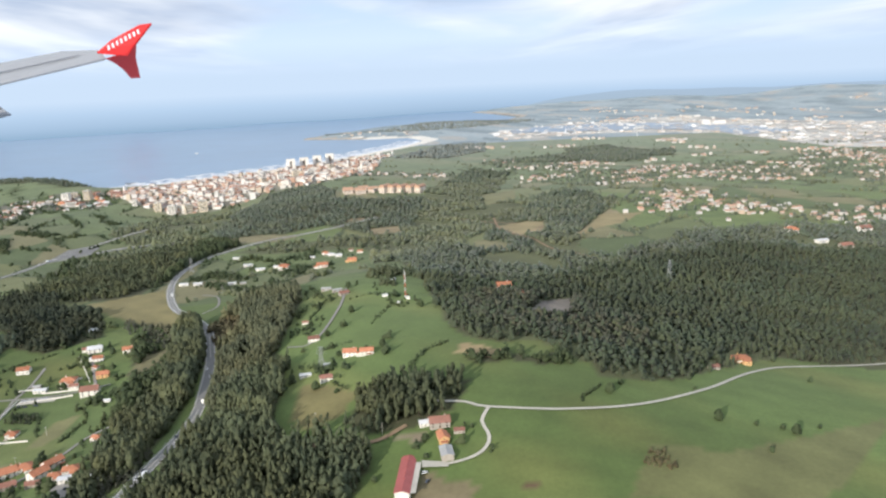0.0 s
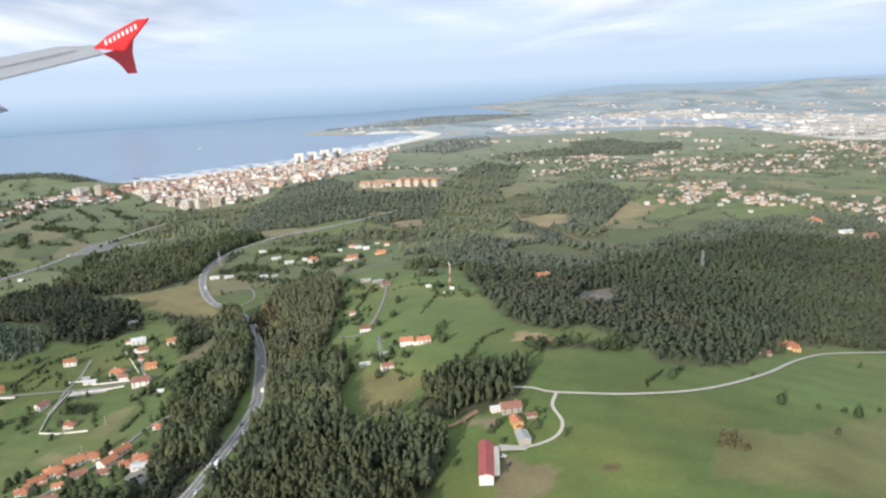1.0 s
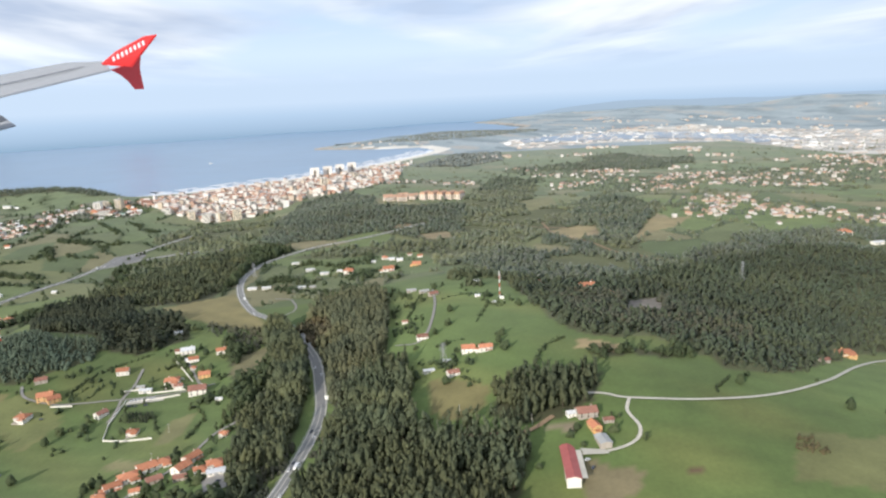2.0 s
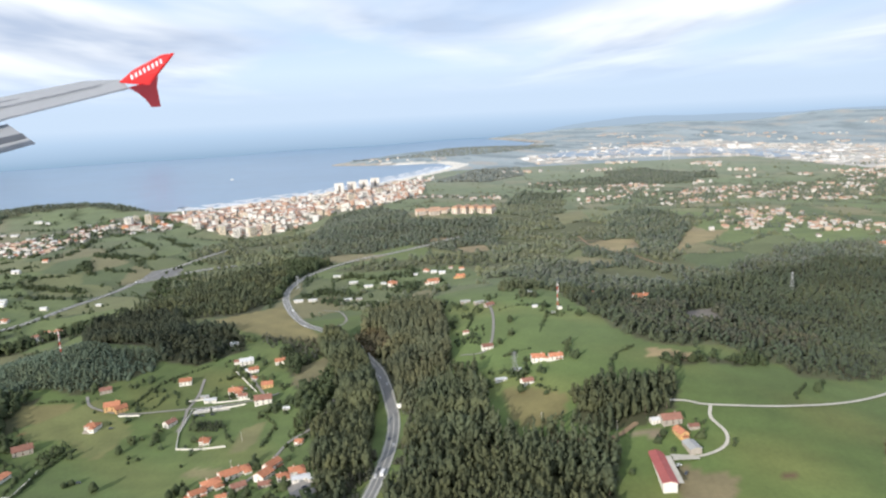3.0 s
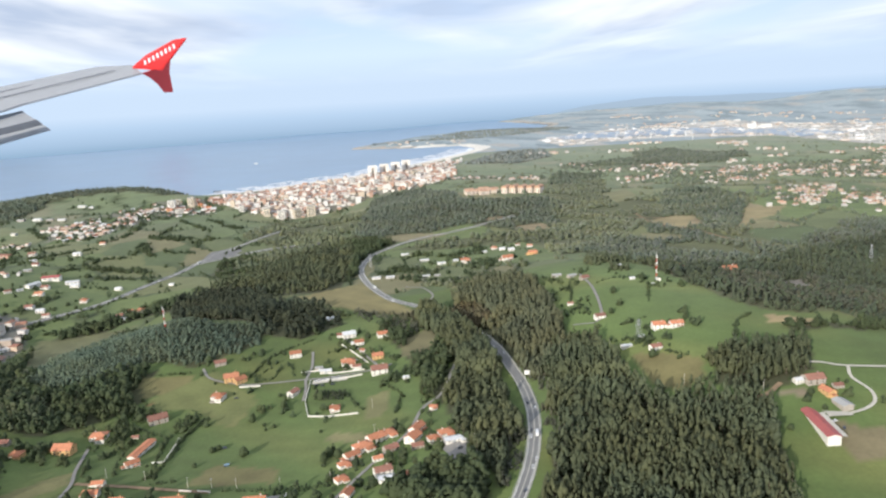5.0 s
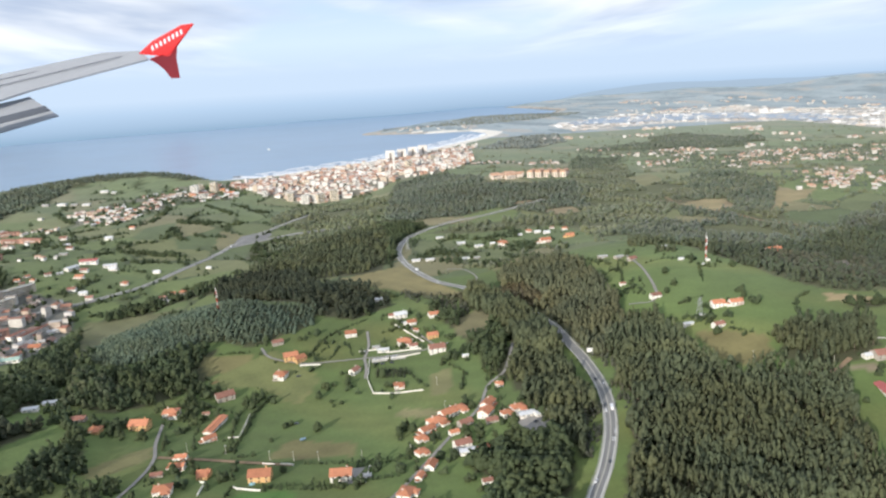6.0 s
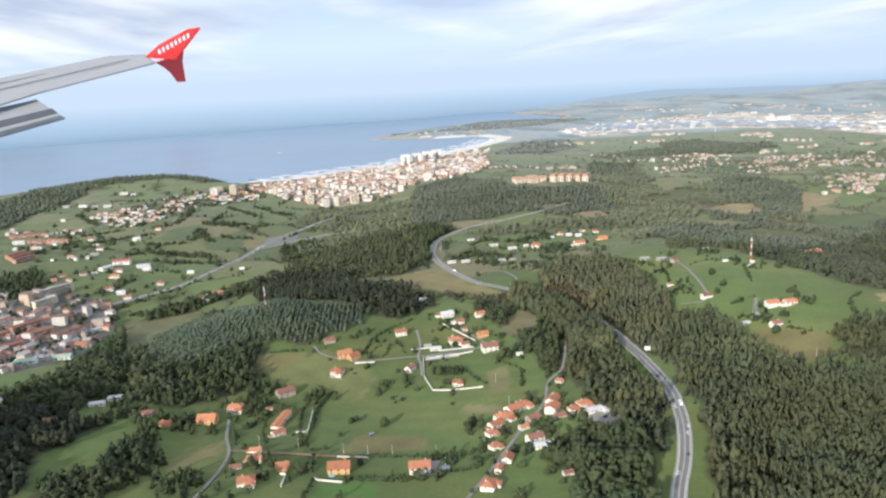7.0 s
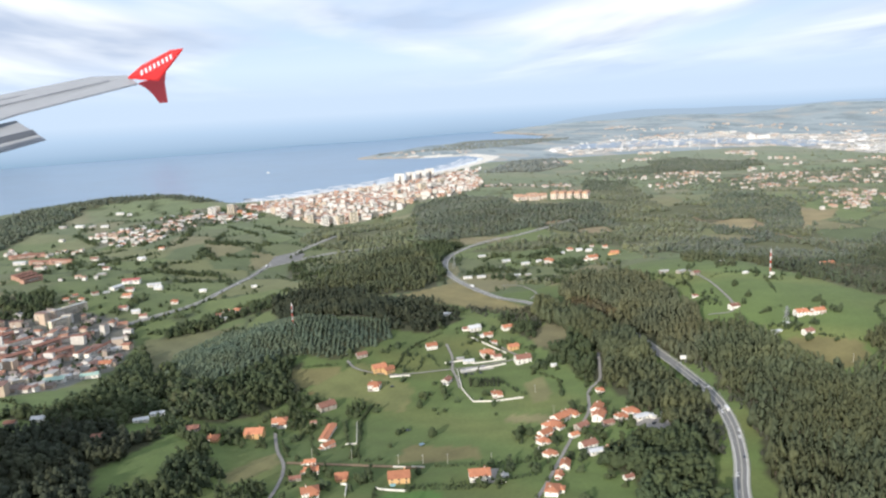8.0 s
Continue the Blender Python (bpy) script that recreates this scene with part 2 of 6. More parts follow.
def rod(bm, a, b, r, seg=6, r2=None):
    a, b = Vector(a), Vector(b)
    m = Matrix.Translation((a + b) / 2) @ (b - a).to_track_quat("Z", "Y").to_matrix().to_4x4()
    bmesh.ops.create_cone(bm, cap_ends=True, segments=seg, radius1=r, radius2=r if r2 is None else r2, depth=(b - a).length, matrix=m)
    return bm


# ---------------------------------------------------------------- the lie of the land
# hills and hollows: centre, reach along x and y, height
HILLS = [
    (20, 360, 150, 150, 30.3), (230, 420, 180, 160, -6.3), (150, 640, 220, 150, 10.8), (300, 880, 260, 200, 18.9),
    (700, 1200, 350, 260, 4.8), (-100, 1000, 150, 130, 21.5), (-150, 1230, 180, 130, 13.9), (-240, 375, 90, 100, -11.1),
    (-350, 355, 90, 90, -12.4), (-500, 560, 150, 130, -29.5), (-440, 830, 170, 150, -22.3), (-372, 508, 70, 55, 13.5),
    (-160, 500, 80, 120, -7.0), (-230, 640, 90, 110, -2.0), (-120, 830, 130, 110, -2.4), (-540, 1200, 160, 120, -4.7),
]
HILLS2 = [
    (-350, 1120, 130, 110, -26.2), (-800, 980, 180, 160, -18.2), (-250, 250, 110, 90, -6.1), (20, 180, 200, 130, -1.3),
    (-60, 520, 90, 100, 15.5), (-770, 1370, 190, 75, 24.0), (-170, 2560, 260, 60, 9.0), (120, 2900, 330, 160, 16.0),
    # first one: an unseen hill, added to throw shade over the southwest wood
    (-615, 140, 90, 80, 95.0), (-129, 350, 45, 45, -6.0), (560, 4600, 420, 260, 18.0), (1500, 3300, 500, 220, 26.0), (1150, 2750, 300, 130, 20.0), (2300, 3600, 500, 400, 25.0),
]
# the line of the shore, from the cliffs in the west, along the beach, round the headland and on to the far cape
SHORE_A = [(-9000, 700), (-2600, 900), (-1500, 1180), (-1060, 1370), (-900, 1450), (-740, 1480), (-640, 1440), (-578, 1398), (-506, 1430),
           (-430, 1501), (-360, 1570), (-276, 1645), (-201, 1777), (-113, 1935), (-25, 2114), (16, 2250), (-25, 2394), (-173, 2420)]
SHORE_B = [(-387, 2540), (-393, 2600), (-330, 2780), (-218, 2953), (21, 3145), (176, 3223), (401, 3235), (501, 3480), (430, 3900),
           (324, 4295), (420, 4420), (900, 4560), (1700, 4900), (2600, 5600), (2600, 9000), (-9000, 9000)]
SHORE = SHORE_A + SHORE_B


def inside(poly, x, y):
    """Which of the points x, y lie within the outline."""
    x, y = np.asarray(x, float), np.asarray(y, float)
    hit = np.zeros(x.shape, bool)
    for (x0, y0), (x1, y1) in zip(poly, poly[1:] + poly[:1]):
        if y0 != y1:
            hit ^= ((y0 > y) != (y1 > y)) & (x < (x1 - x0) * (y - y0) / (y1 - y0) + x0)
    return hit


def away(line, x, y, closed=False):
    """The distance of the points x, y from a line of corners."""
    x, y = np.asarray(x, float), np.asarray(y, float)
    best = np.full(x.shape, 1e9)
    for (x0, y0), (x1, y1) in zip(line, line[1:] + (line[:1] if closed else [])):
        dx, dy = x1 - x0, y1 - y0
        s = np.clip(((x - x0) * dx + (y - y0) * dy) / (dx * dx + dy * dy + 1e-9), 0, 1)
        best = np.minimum(best, np.hypot(x - x0 - s * dx, y - y0 - s * dy))
    return best


def offshore(x, y):
    """Metres out to sea (inland: minus)."""
    d = away(SHORE, x, y)
    return np.where(inside(SHORE, x, y), d, -d)


def rim(x, y):
    """Beyond the port the land climbs in low ridges towards the horizon."""
    x, y = np.asarray(x, float), np.asarray(y, float)
    r, a = np.hypot(x + 150, y), np.arctan2(x + 150, y)
    side = np.clip((a - 0.13) / 0.22, 0, 1)
    fold = 1 + 0.18 * np.sin(a * 23 + r / 310) + 0.12 * np.sin(a * 41 - r / 170)
    return side * (44 * np.clip((r - 3000) / 1350, 0, 1.05) ** 1.3 * fold)


def land(x, y):
    """The height of the ground, without the sea bed."""
    x, y = np.asarray(x, float), np.asarray(y, float)
    z = np.full(x.shape, 4.0)
    for cx, cy, rx, ry, h in HILLS + HILLS2:
        z = z + h * np.exp(-((x - cx) / rx) ** 2 - ((y - cy) / ry) ** 2)
    return z


def height(x, y):
    z, d = land(x, y), offshore(x, y)
    near = np.clip((d + 70) / 60, 0, 1)
    z = z * (1 - near) + near * np.clip(1.6 - (d + 10) * 0.13, -9, 2.2)
    steep = np.clip((-640 - np.asarray(x, float)) / 60, 0, 1)
    z = np.where(d < -6, z * (1 - steep) + land(x, y) * steep, z)
    return z + rim(x, y)


def ground_z(x, y):
    return float(height(np.array([x]), np.array([y]))[0])

# ---------------------------------------------------------------- woods and fields, as outlines on the plan
WOODS = {
    "central": [(-117, 349), (-105, 384), (-87, 377), (-82, 347), (-82, 312), (-78, 292), (-55, 288), (-39, 282), (-33, 267), (-42, 241),
                (-59, 195), (-150, 195), (-141, 235), (-128, 266), (-122, 294), (-120, 324)],
    "spur": [(-151, 545), (-135, 568), (-109, 551), (-97, 506), (-94, 448), (-96, 390), (-105, 353), (-124, 354), (-134, 394), (-144, 425),
             (-158, 462), (-161, 491), (-158, 522)],
    "bank": [(-162, 453), (-147, 440), (-141, 377), (-139, 333), (-142, 290), (-151, 263), (-156, 248), (-158, 276), (-164, 290), (-168, 319),
             (-173, 352), (-168, 384), (-166, 422)],
    "low": [(-184, 276), (-160, 275), (-160, 245), (-172, 200), (-198, 205), (-196, 235)],
    "low_edge": [(-198, 272), (-183, 282), (-169, 265), (-164, 248), (-175, 242), (-201, 256)],
    "dark": [(-436, 386), (-430, 413), (-404, 425), (-382, 441), (-359, 443), (-352, 416), (-358, 396), (-384, 369), (-399, 360), (-424, 373)],
    "behind_mast": [(-412, 648), (-382, 660), (-342, 640), (-320, 612), (-300, 560), (-292, 522), (-310, 520), (-335, 524), (-365, 545), (-396, 590)],
    "north": [(-390, 690), (-361, 713), (-349, 780), (-306, 830), (-262, 830), (-247, 740), (-252, 620), (-270, 608), (-310, 612), (-342, 650), (-372, 665)],
    "bend": [(-252, 640), (-249, 740), (-262, 830), (-240, 838), (-205, 803), (-228, 772), (-243, 720), (-243, 660)],
    "valley": [(-397, 821), (-356, 880), (-286, 888), (-256, 865), (-306, 829), (-332, 731), (-331, 651)],
    "cliff": [(-1000, 1380), (-860, 1450), (-765, 1470), (-659, 1420), (-600, 1350), (-640, 1330), (-699, 1350), (-790, 1330), (-900, 1290)],
    "west_cliff": [(-979, 1299), (-918, 1350), (-850, 1330), (-835, 1285), (-855, 1212), (-859, 1121), (-862, 1057), (-960, 1040), (-1040, 1150)],
    "southwest": [(-560, 330), (-500, 345), (-471, 355), (-439, 340), (-422, 338), (-432, 314), (-441, 296), (-430, 258), (-470, 225), (-560, 230)],
    "hollow_south": [(-426, 258), (-421, 267), (-408, 278), (-409, 305), (-401, 331), (-389, 311), (-391, 277), (-395, 250), (-415, 235)],
    "strip": [(-545, 385), (-502, 380), (-489, 400), (-490, 460), (-501, 512), (-500, 590), (-470, 640), (-445, 640), (-460, 590), (-480, 560), (-470, 520), (-461, 440), (-436, 386), (-449, 350), (-482, 357)],
}
WOODS2 = {
    "right": [(-12, 531), (20, 517), (52, 512), (81, 534), (103, 553), (156, 583), (268, 624), (420, 590), (420, 400), (236, 368), (190, 382),
              (160, 364), (107, 325), (72, 322), (70, 337), (60, 346), (50, 366), (34, 362),
              (19, 364), (11, 370), (3, 393), (0, 430)],
    "junction": [(-410, 775), (-420, 840), (-400, 862), (-375, 858), (-346, 775), (-347, 680), (-381, 710)],
    "road_belt": [(-503, 530), (-480, 603), (-439, 624), (-398, 632), (-395, 648), (-414, 664), (-454, 648), (-493, 612), (-515, 559)],
    "town_wood": [(-681, 694), (-658, 714), (-628, 694), (-617, 665), (-628, 630), (-655, 625)],
    "hill_back": [(-262, 1090), (-250, 1180), (-215, 1178), (-165, 1170), (-128, 1040), (-118, 965), (-189, 1060)],
    "patch_hedge": [(10, 342), (17, 347), (31, 347), (47, 341), (57, 350), (61, 342), (47, 332), (31, 338), (14, 334)],
    "far_copse": [(29, 1141), (80, 1330), (101, 1391), (139, 1311), (179, 1367), (132, 1212), (69, 1136)],
    "copse": [(-45, 305), (-35, 318), (-16, 324), (10, 318), (2, 298), (-7, 290), (-19, 284), (-35, 284), (-46, 295)],
    "hill": [(-263, 871), (-243, 1103), (-189, 1074), (-118, 961), (-66, 945), (-3, 960), (-18, 799), (-58, 788), (-118, 860), (-160, 835),
             (-200, 844), (-240, 840)],
    "mid": [(32, 1172), (144, 1247), (87, 952), (138, 917), (233, 862), (152, 690), (118, 639), (81, 723), (57, 742), (-1, 632), (-54, 628), (-30, 806)],
    "right_far": [(-33, 656), (42, 678), (88, 785), (170, 738), (131, 643), (151, 600), (233, 667), (328, 695), (640, 700), (640, 560), (379, 582),
                  (265, 615), (153, 575), (78, 530), (-12, 525)],
    "left": [(-328, 539), (-328, 600), (-262, 560), (-240, 510), (-269, 480), (-296, 490)],
    "lane_side": [(-215, 510), (-166, 445), (-168, 384), (-173, 352), (-181, 368), (-190, 420), (-205, 469)],
    "far_hill": [(150, 1500), (330, 1620), (560, 1600), (520, 1480), (300, 1440)],
    "dunes": [(-60, 1700), (60, 2000), (180, 2000), (160, 1760), (60, 1640)],
    "hollow": [(-411, 1120), (-310, 1160), (-250, 1070), (-262, 905), (-300, 885), (-360, 890), (-420, 960)],
    "upper_scrub": [(-212, 766), (-150, 790), (-70, 790), (-20, 800), (-20, 640), (-40, 625), (-70, 730), (-120, 735), (-165, 740)],
    "screen": [(-141, 372), (-153, 372), (-176, 470), (-190, 505), (-176, 517), (-160, 486), (-150, 446), (-142, 410)],
    "cape": [(-340, 2550), (-200, 2580), (0, 2640), (250, 2720), (420, 2850), (500, 3080), (60, 3000), (-100, 2780), (-300, 2630)],
}
PLANTATION = [(-452, 452), (-470, 542), (-450, 570), (-406, 578), (-384, 570), (-360, 535), (-341, 510), (-319, 510), (-296, 510), (-296, 474), (-323, 452), (-336, 443),
              (-360, 456), (-383, 450), (-396, 436), (-424, 432)]
AUTUMN = [(-165, 505), (-150, 520), (-136, 495), (-131, 455), (-145, 452), (-154, 478)]
TINTS = [   # outline, colour
    ([(-514, 595), (-431, 606), (-456, 578), (-474, 545), (-456, 455), (-466, 463)], (0.125, 0.130, 0.060)),
    ([(-295, 302), (-286, 312), (-254, 308), (-255, 296), (-282, 294)], (0.175, 0.145, 0.065)),
    ([(-306, 250), (-304, 262), (-280, 261), (-277, 247)], (0.080, 0.165, 0.034)),
    ([(-320, 395), (-299, 369), (-284, 397), (-293, 411), (-318, 412), (-345, 398), (-353, 407), (-335, 418), (-310, 414)], (0.165, 0.175, 0.060)),
    ([(-317, 403), (-283, 397), (-293, 364), (-317, 388)], (0.178, 0.178, 0.066)),
]
TINTS += [
    ([(-353, 401), (-335, 406), (-331, 398), (-345, 394)], (0.22, 0.13, 0.06)),
    ([(-233, 343), (-209, 329), (-215, 322), (-237, 332)], (0.20, 0.185, 0.085)),
    ([(-291, 320), (-254, 307), (-256, 292), (-298, 298)], (0.165, 0.150, 0.060)),
    ([(-367, 436), (-333, 435), (-332, 419), (-357, 408)], (0.17, 0.155, 0.062)),
    ([(95, 760), (123, 760), (114, 706), (86, 706)], (0.27, 0.21, 0.12)),
]
TINTS += [
    ([(-71, 822), (-31, 823), (-32, 793), (-61, 790)], (0.25, 0.20, 0.115)),
    ([(-231, 841), (-197, 844), (-144, 823), (-163, 800), (-209, 809)], (0.21, 0.185, 0.10)),
    ([(-103, 869), (-74, 873), (-79, 850)], (0.24, 0.18, 0.11)),
    ([(45, 705), (79, 668), (66, 642), (40, 672)], (0.20, 0.185, 0.095)),
    ([(206, 807), (211, 746), (161, 701), (126, 664), (165, 733)], (0.26, 0.215, 0.12)),
]
TINTS += [
    ([(68, 464), (94, 484), (84, 440), (72, 412), (48, 408)], (0.23, 0.20, 0.165)),
    (AUTUMN, (0.15, 0.11, 0.065)),
    ([(76, 985), (132, 1050), (116, 925), (74, 900)], (0.19, 0.185, 0.085)),
    ([(72, 756), (107, 748), (110, 705), (83, 708)], (0.30, 0.23, 0.13)),
    ([(-216, 384), (-204, 386), (-206, 352), (-218, 352)], (0.17, 0.165, 0.07)),
]
TINTS += [
    ([(-71, 344), (-43, 322), (-50, 301), (-65, 297), (-74, 312)], (0.17, 0.15, 0.06)),
    ([(-291, 599), (-235, 627), (-212, 574), (-182, 517), (-219, 530), (-258, 560)], (0.21, 0.18, 0.075)),
    ([(-382, 290), (-368, 310), (-360, 321), (-355, 306), (-364, 290), (-373, 280)], (0.20, 0.185, 0.075)),
    ([(-12, 257), (-3, 249), (8, 247), (-1, 232), (-19, 230), (-17, 250)], (0.185, 0.155, 0.085)),
    ([(9, 362), (30, 350), (24, 341), (5, 350)], (0.33, 0.25, 0.13)),
]
TINTS += [
    ([(70, 764), (94, 709), (126, 763), (106, 778)], (0.27, 0.22, 0.11)),
    ([(136, 664), (185, 776), (234, 774), (196, 725), (162, 707)], (0.27, 0.22, 0.11)),
    ([(-353, 407), (-318, 440), (-283, 396), (-297, 368), (-314, 390), (-345, 395)], (0.150, 0.165, 0.058)),
    ([(-197, 436), (-196, 464), (-181, 480), (-171, 461), (-175, 434), (-188, 431)], (0.165, 0.150, 0.075)),
    ([(-25, 283), (-12, 281), (-12, 276), (-26, 277)], (0.22, 0.18, 0.12)),
]
TINTS += [
    ([(62, 436), (92, 430), (84, 416), (64, 420)], (0.22, 0.16, 0.11)),
    ([(62, 237), (79, 268), (112, 266), (160, 285), (203, 306), (193, 293), (150, 250), (121, 225)], (0.150, 0.156, 0.060)),
    ([(22, 248), (28, 246), (30, 242), (22, 243)], (0.12, 0.075, 0.045)),
]
ROAD_MAIN = [(-185, 170), (-165, 205), (-156, 225), (-147, 244), (-138, 270), (-132, 300), (-129.5, 328), (-129.5, 355), (-132.5, 379), (-136, 402),
             (-140.5, 424), (-148, 450), (-156, 478), (-166, 506), (-187, 540), (-206, 564), (-223, 604), (-236, 653), (-239, 696), (-231, 748),
             (-214, 778), (-195, 800), (-174, 814), (-147, 823), (-111, 840), (-60, 870)]
ROAD_WEST = [(-640, 560), (-590, 595), (-541, 632), (-521, 650), (-490, 680), (-474, 720), (-459, 791), (-447, 854), (-432, 890), (-405, 925), (-386, 953), (-350, 1010)]
ROAD_SLIP = [(-447, 850), (-420, 868), (-385, 880), (-350, 880), (-300, 865)]
TRACK = [(330, 390), (248, 377), (188, 366), (158, 350), (122, 320), (85, 299), (49, 292), (16, 295), (6, 300), (-8, 303)]
LOOP = [(16, 295), (12, 285), (14, 274), (10, 265), (0, 260), (-14, 259)]
LANES = [[(-243, 489), (-231, 467), (-220, 443), (-206, 414)],
         [(-164, 402), (-170, 378), (-175, 363), (-185, 350), (-193, 322), (-210, 294), (-229, 258), (-240, 238)],
         [(-328, 442), (-320, 429), (-299, 419), (-286, 418)], [(-258, 459), (-256, 436), (-258, 418)],
         [(-286, 418), (-262, 419), (-247, 419), (-220, 421), (-203, 426)], [(-258, 419), (-256, 404), (-256, 391)], [(-364, 348), (-359, 322), (-353, 302), (-352, 277), (-357, 236)],
         [(-90, 404), (-77, 398), (-70, 414), (-64, 460), (-64, 500)], [(-195, 600), (-180, 590), (-172, 560), (-180, 545)]]
DIRT = [[(-352, 305), (-326, 300), (-284, 288)], [(-60, 283), (-45, 280), (-32, 279), (-20, 287)], [(75, 816), (74, 756), (82, 720), (97, 687), (108, 640), (126, 618), (138, 599)],
        [(20, 850), (70, 790), (95, 770)]]
SEASIDE = [(-560, 1300), (-480, 1340), (-380, 1430), (-270, 1530), (-180, 1650), (-110, 1760), (-60, 1760), (-110, 1640), (-190, 1440), (-240, 1310),
           (-300, 1225), (-390, 1150), (-460, 1195)]
TOWN_EDGE = [(-390, 1155), (-300, 1225), (-240, 1310), (-190, 1440), (-110, 1640), (-85, 1620), (-100, 1447), (-140, 1230), (-183, 1190), (-250, 1205), (-285, 1172), (-341, 1167)]
VILLAGE = [(-740, 1090), (-700, 1200), (-640, 1290), (-560, 1310), (-500, 1240), (-520, 1170), (-600, 1120), (-640, 1010), (-690, 1000)]
WEST_TOWN = [(-660, 420), (-690, 600), (-600, 665), (-545, 640), (-520, 590), (-512, 510), (-520, 440), (-560, 420)]
PORT = [(250, 2080), (560, 2180), (830, 1990), (860, 1500), (1050, 1300), (1500, 1500), (1400, 2100), (1000, 2700), (500, 2700), (230, 2400)]
EAST_TOWNS = [
    [(132, 1560), (240, 1580), (330, 1387), (287, 1235), (206, 1302), (117, 1441)], [(189, 1263), (334, 1286), (449, 1300), (357, 1066), (246, 1016), (177, 1133)],
    [(419, 1238), (560, 1330), (640, 1180), (516, 1005), (400, 1000)], [(620, 1300), (850, 1450), (936, 1400), (760, 1000), (606, 932), (600, 1100)],
    [(212, 870), (289, 926), (329, 857), (401, 792), (373, 738), (291, 761), (245, 787)], [(380, 741), (520, 790), (560, 700), (428, 657), (366, 692)],
    [(-40, 1330), (60, 1330), (60, 1280), (-40, 1270)], [(-150, 1330), (-60, 1400), (-20, 1300), (-110, 1270)],
]
HOUSE_SITES = []        # filled as houses are set, to keep trees off them

ESTUARY = [(300, 2330), (540, 2290), (740, 2215), (830, 2080), (850, 1900), (1010, 1900), (1020, 2200), (900, 2480), (680, 2640), (420, 2600), (290, 2480)]
GREENS = [(0.105, 0.142, 0.052), (0.125, 0.162, 0.056), (0.152, 0.165, 0.068), (0.092, 0.122, 0.050), (0.180, 0.168, 0.085), (0.115, 0.138, 0.058), (0.120, 0.158, 0.055)]
rng = np.random.default_rng(4)
SEEDS = np.array([(x + rng.uniform(-24, 24), y + rng.uniform(-24, 24)) for x in range(-1250, 1250, 62) for y in range(560, 1900, 62)])


def parcel(x, y):
    """The field that each point lies in, and the distance from its hedge."""
    x, y = np.asarray(x, float), np.asarray(y, float)
    d1, d2, own = np.full(x.shape, 1e9), np.full(x.shape, 1e9), np.zeros(x.shape, int)
    for i, (sx, sy) in enumerate(SEEDS):
        d = np.hypot(x - sx, (y - sy) * 0.8)
        closer = d < d1
        d2 = np.where(closer, d1, np.minimum(d2, d))
        own = np.where(closer, i, own)
        d1 = np.where(closer, d, d1)
    return own, d2 - d1


def ripple(x, y, s):
    """Soft, uneven variation between -1 and 1."""
    return (np.sin(x / s + 1.7 * np.sin(y / s * 0.8)) + np.sin(y / s * 1.3 + 1.4 * np.sin(x / s * 0.6 + 2)) + np.sin((x + y) / s * 2.1 + 1)) / 3


def wooded(x, y):
    hit = np.zeros(np.shape(x), bool)
    for p in [*WOODS.values(), *WOODS2.values(), PLANTATION]:
        hit |= inside(p, x, y)
    return hit


# ---------------------------------------------------------------- the ground


def graded(points):
    """Steps along an axis: (from, to, step) one after the other."""
    out = []
    for a, b, s in points:
        out += list(np.arange(a, b, s))
    return np.array(out + [points[-1][1]], float)


gx = graded([(-4900, -2400, 250), (-2400, -1200, 60), (-1200, -580, 12), (-580, 280, 3.2), (280, 1300, 14), (1300, 2400, 60), (2400, 4700, 200)])
gy = graded([(-3000, 0, 300), (0, 190, 20), (190, 560, 3.2), (560, 1000, 5), (1000, 2000, 12), (2000, 3200, 30), (3200, 4350, 60), (4350, 4500, 20)])
GX, GY = np.meshgrid(gx, gy)
GZ = height(GX, GY)
REACH = lambda x, y: 3830 + 870 * np.clip((np.arctan2(x + 150, y) + 0.22) / 0.2, 0, 1)      # how far the land and the sea go, by bearing
keep_r = np.hypot(GX + 150, GY) < np.minimum(4474, REACH(GX, GY))
own, edge = parcel(GX, GY)
cover = np.array(GREENS)[own % len(GREENS)]
r1, r2 = ripple(GX, GY, 23.0), ripple(GX + 300, GY, 61.0)
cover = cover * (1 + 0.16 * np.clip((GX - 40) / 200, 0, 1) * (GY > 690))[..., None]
# fields fade to a pale tone with distance: haze put into the cover
haze_mix = 0.6 * np.clip((GY - 850) / 1000, 0, 1)[..., None]
cover = cover * (1 - haze_mix) + np.array((0.25, 0.285, 0.215)) * haze_mix
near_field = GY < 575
# near grass a tenth darker westwards, the dimmer light there put into its colour
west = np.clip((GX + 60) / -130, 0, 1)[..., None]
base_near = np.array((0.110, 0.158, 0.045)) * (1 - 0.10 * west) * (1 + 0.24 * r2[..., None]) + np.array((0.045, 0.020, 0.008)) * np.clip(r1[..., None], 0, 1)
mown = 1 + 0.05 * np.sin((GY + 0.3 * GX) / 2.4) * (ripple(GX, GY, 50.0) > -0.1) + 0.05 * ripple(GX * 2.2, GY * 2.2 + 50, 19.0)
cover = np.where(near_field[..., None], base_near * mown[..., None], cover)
cover = np.where(((edge < 5) & ~near_field & (GY < 1500) & (ripple(GX, GY, 40.0) > 0.0))[..., None], np.array((0.068, 0.088, 0.038)), cover)
wood_mask = wooded(GX, GY)
cover = np.where(wood_mask[..., None], np.array((0.060, 0.064, 0.028)), cover)
for outline in (WOODS2["mid"], WOODS2["hollow"], WOODS2["right_far"], WOODS2["upper_scrub"], WOODS["valley"], WOODS2["right"]):
    cover = np.where(inside(outline, GX, GY)[..., None], np.array((0.095, 0.105, 0.045)) * (1 + 0.3 * r1[..., None]), cover)
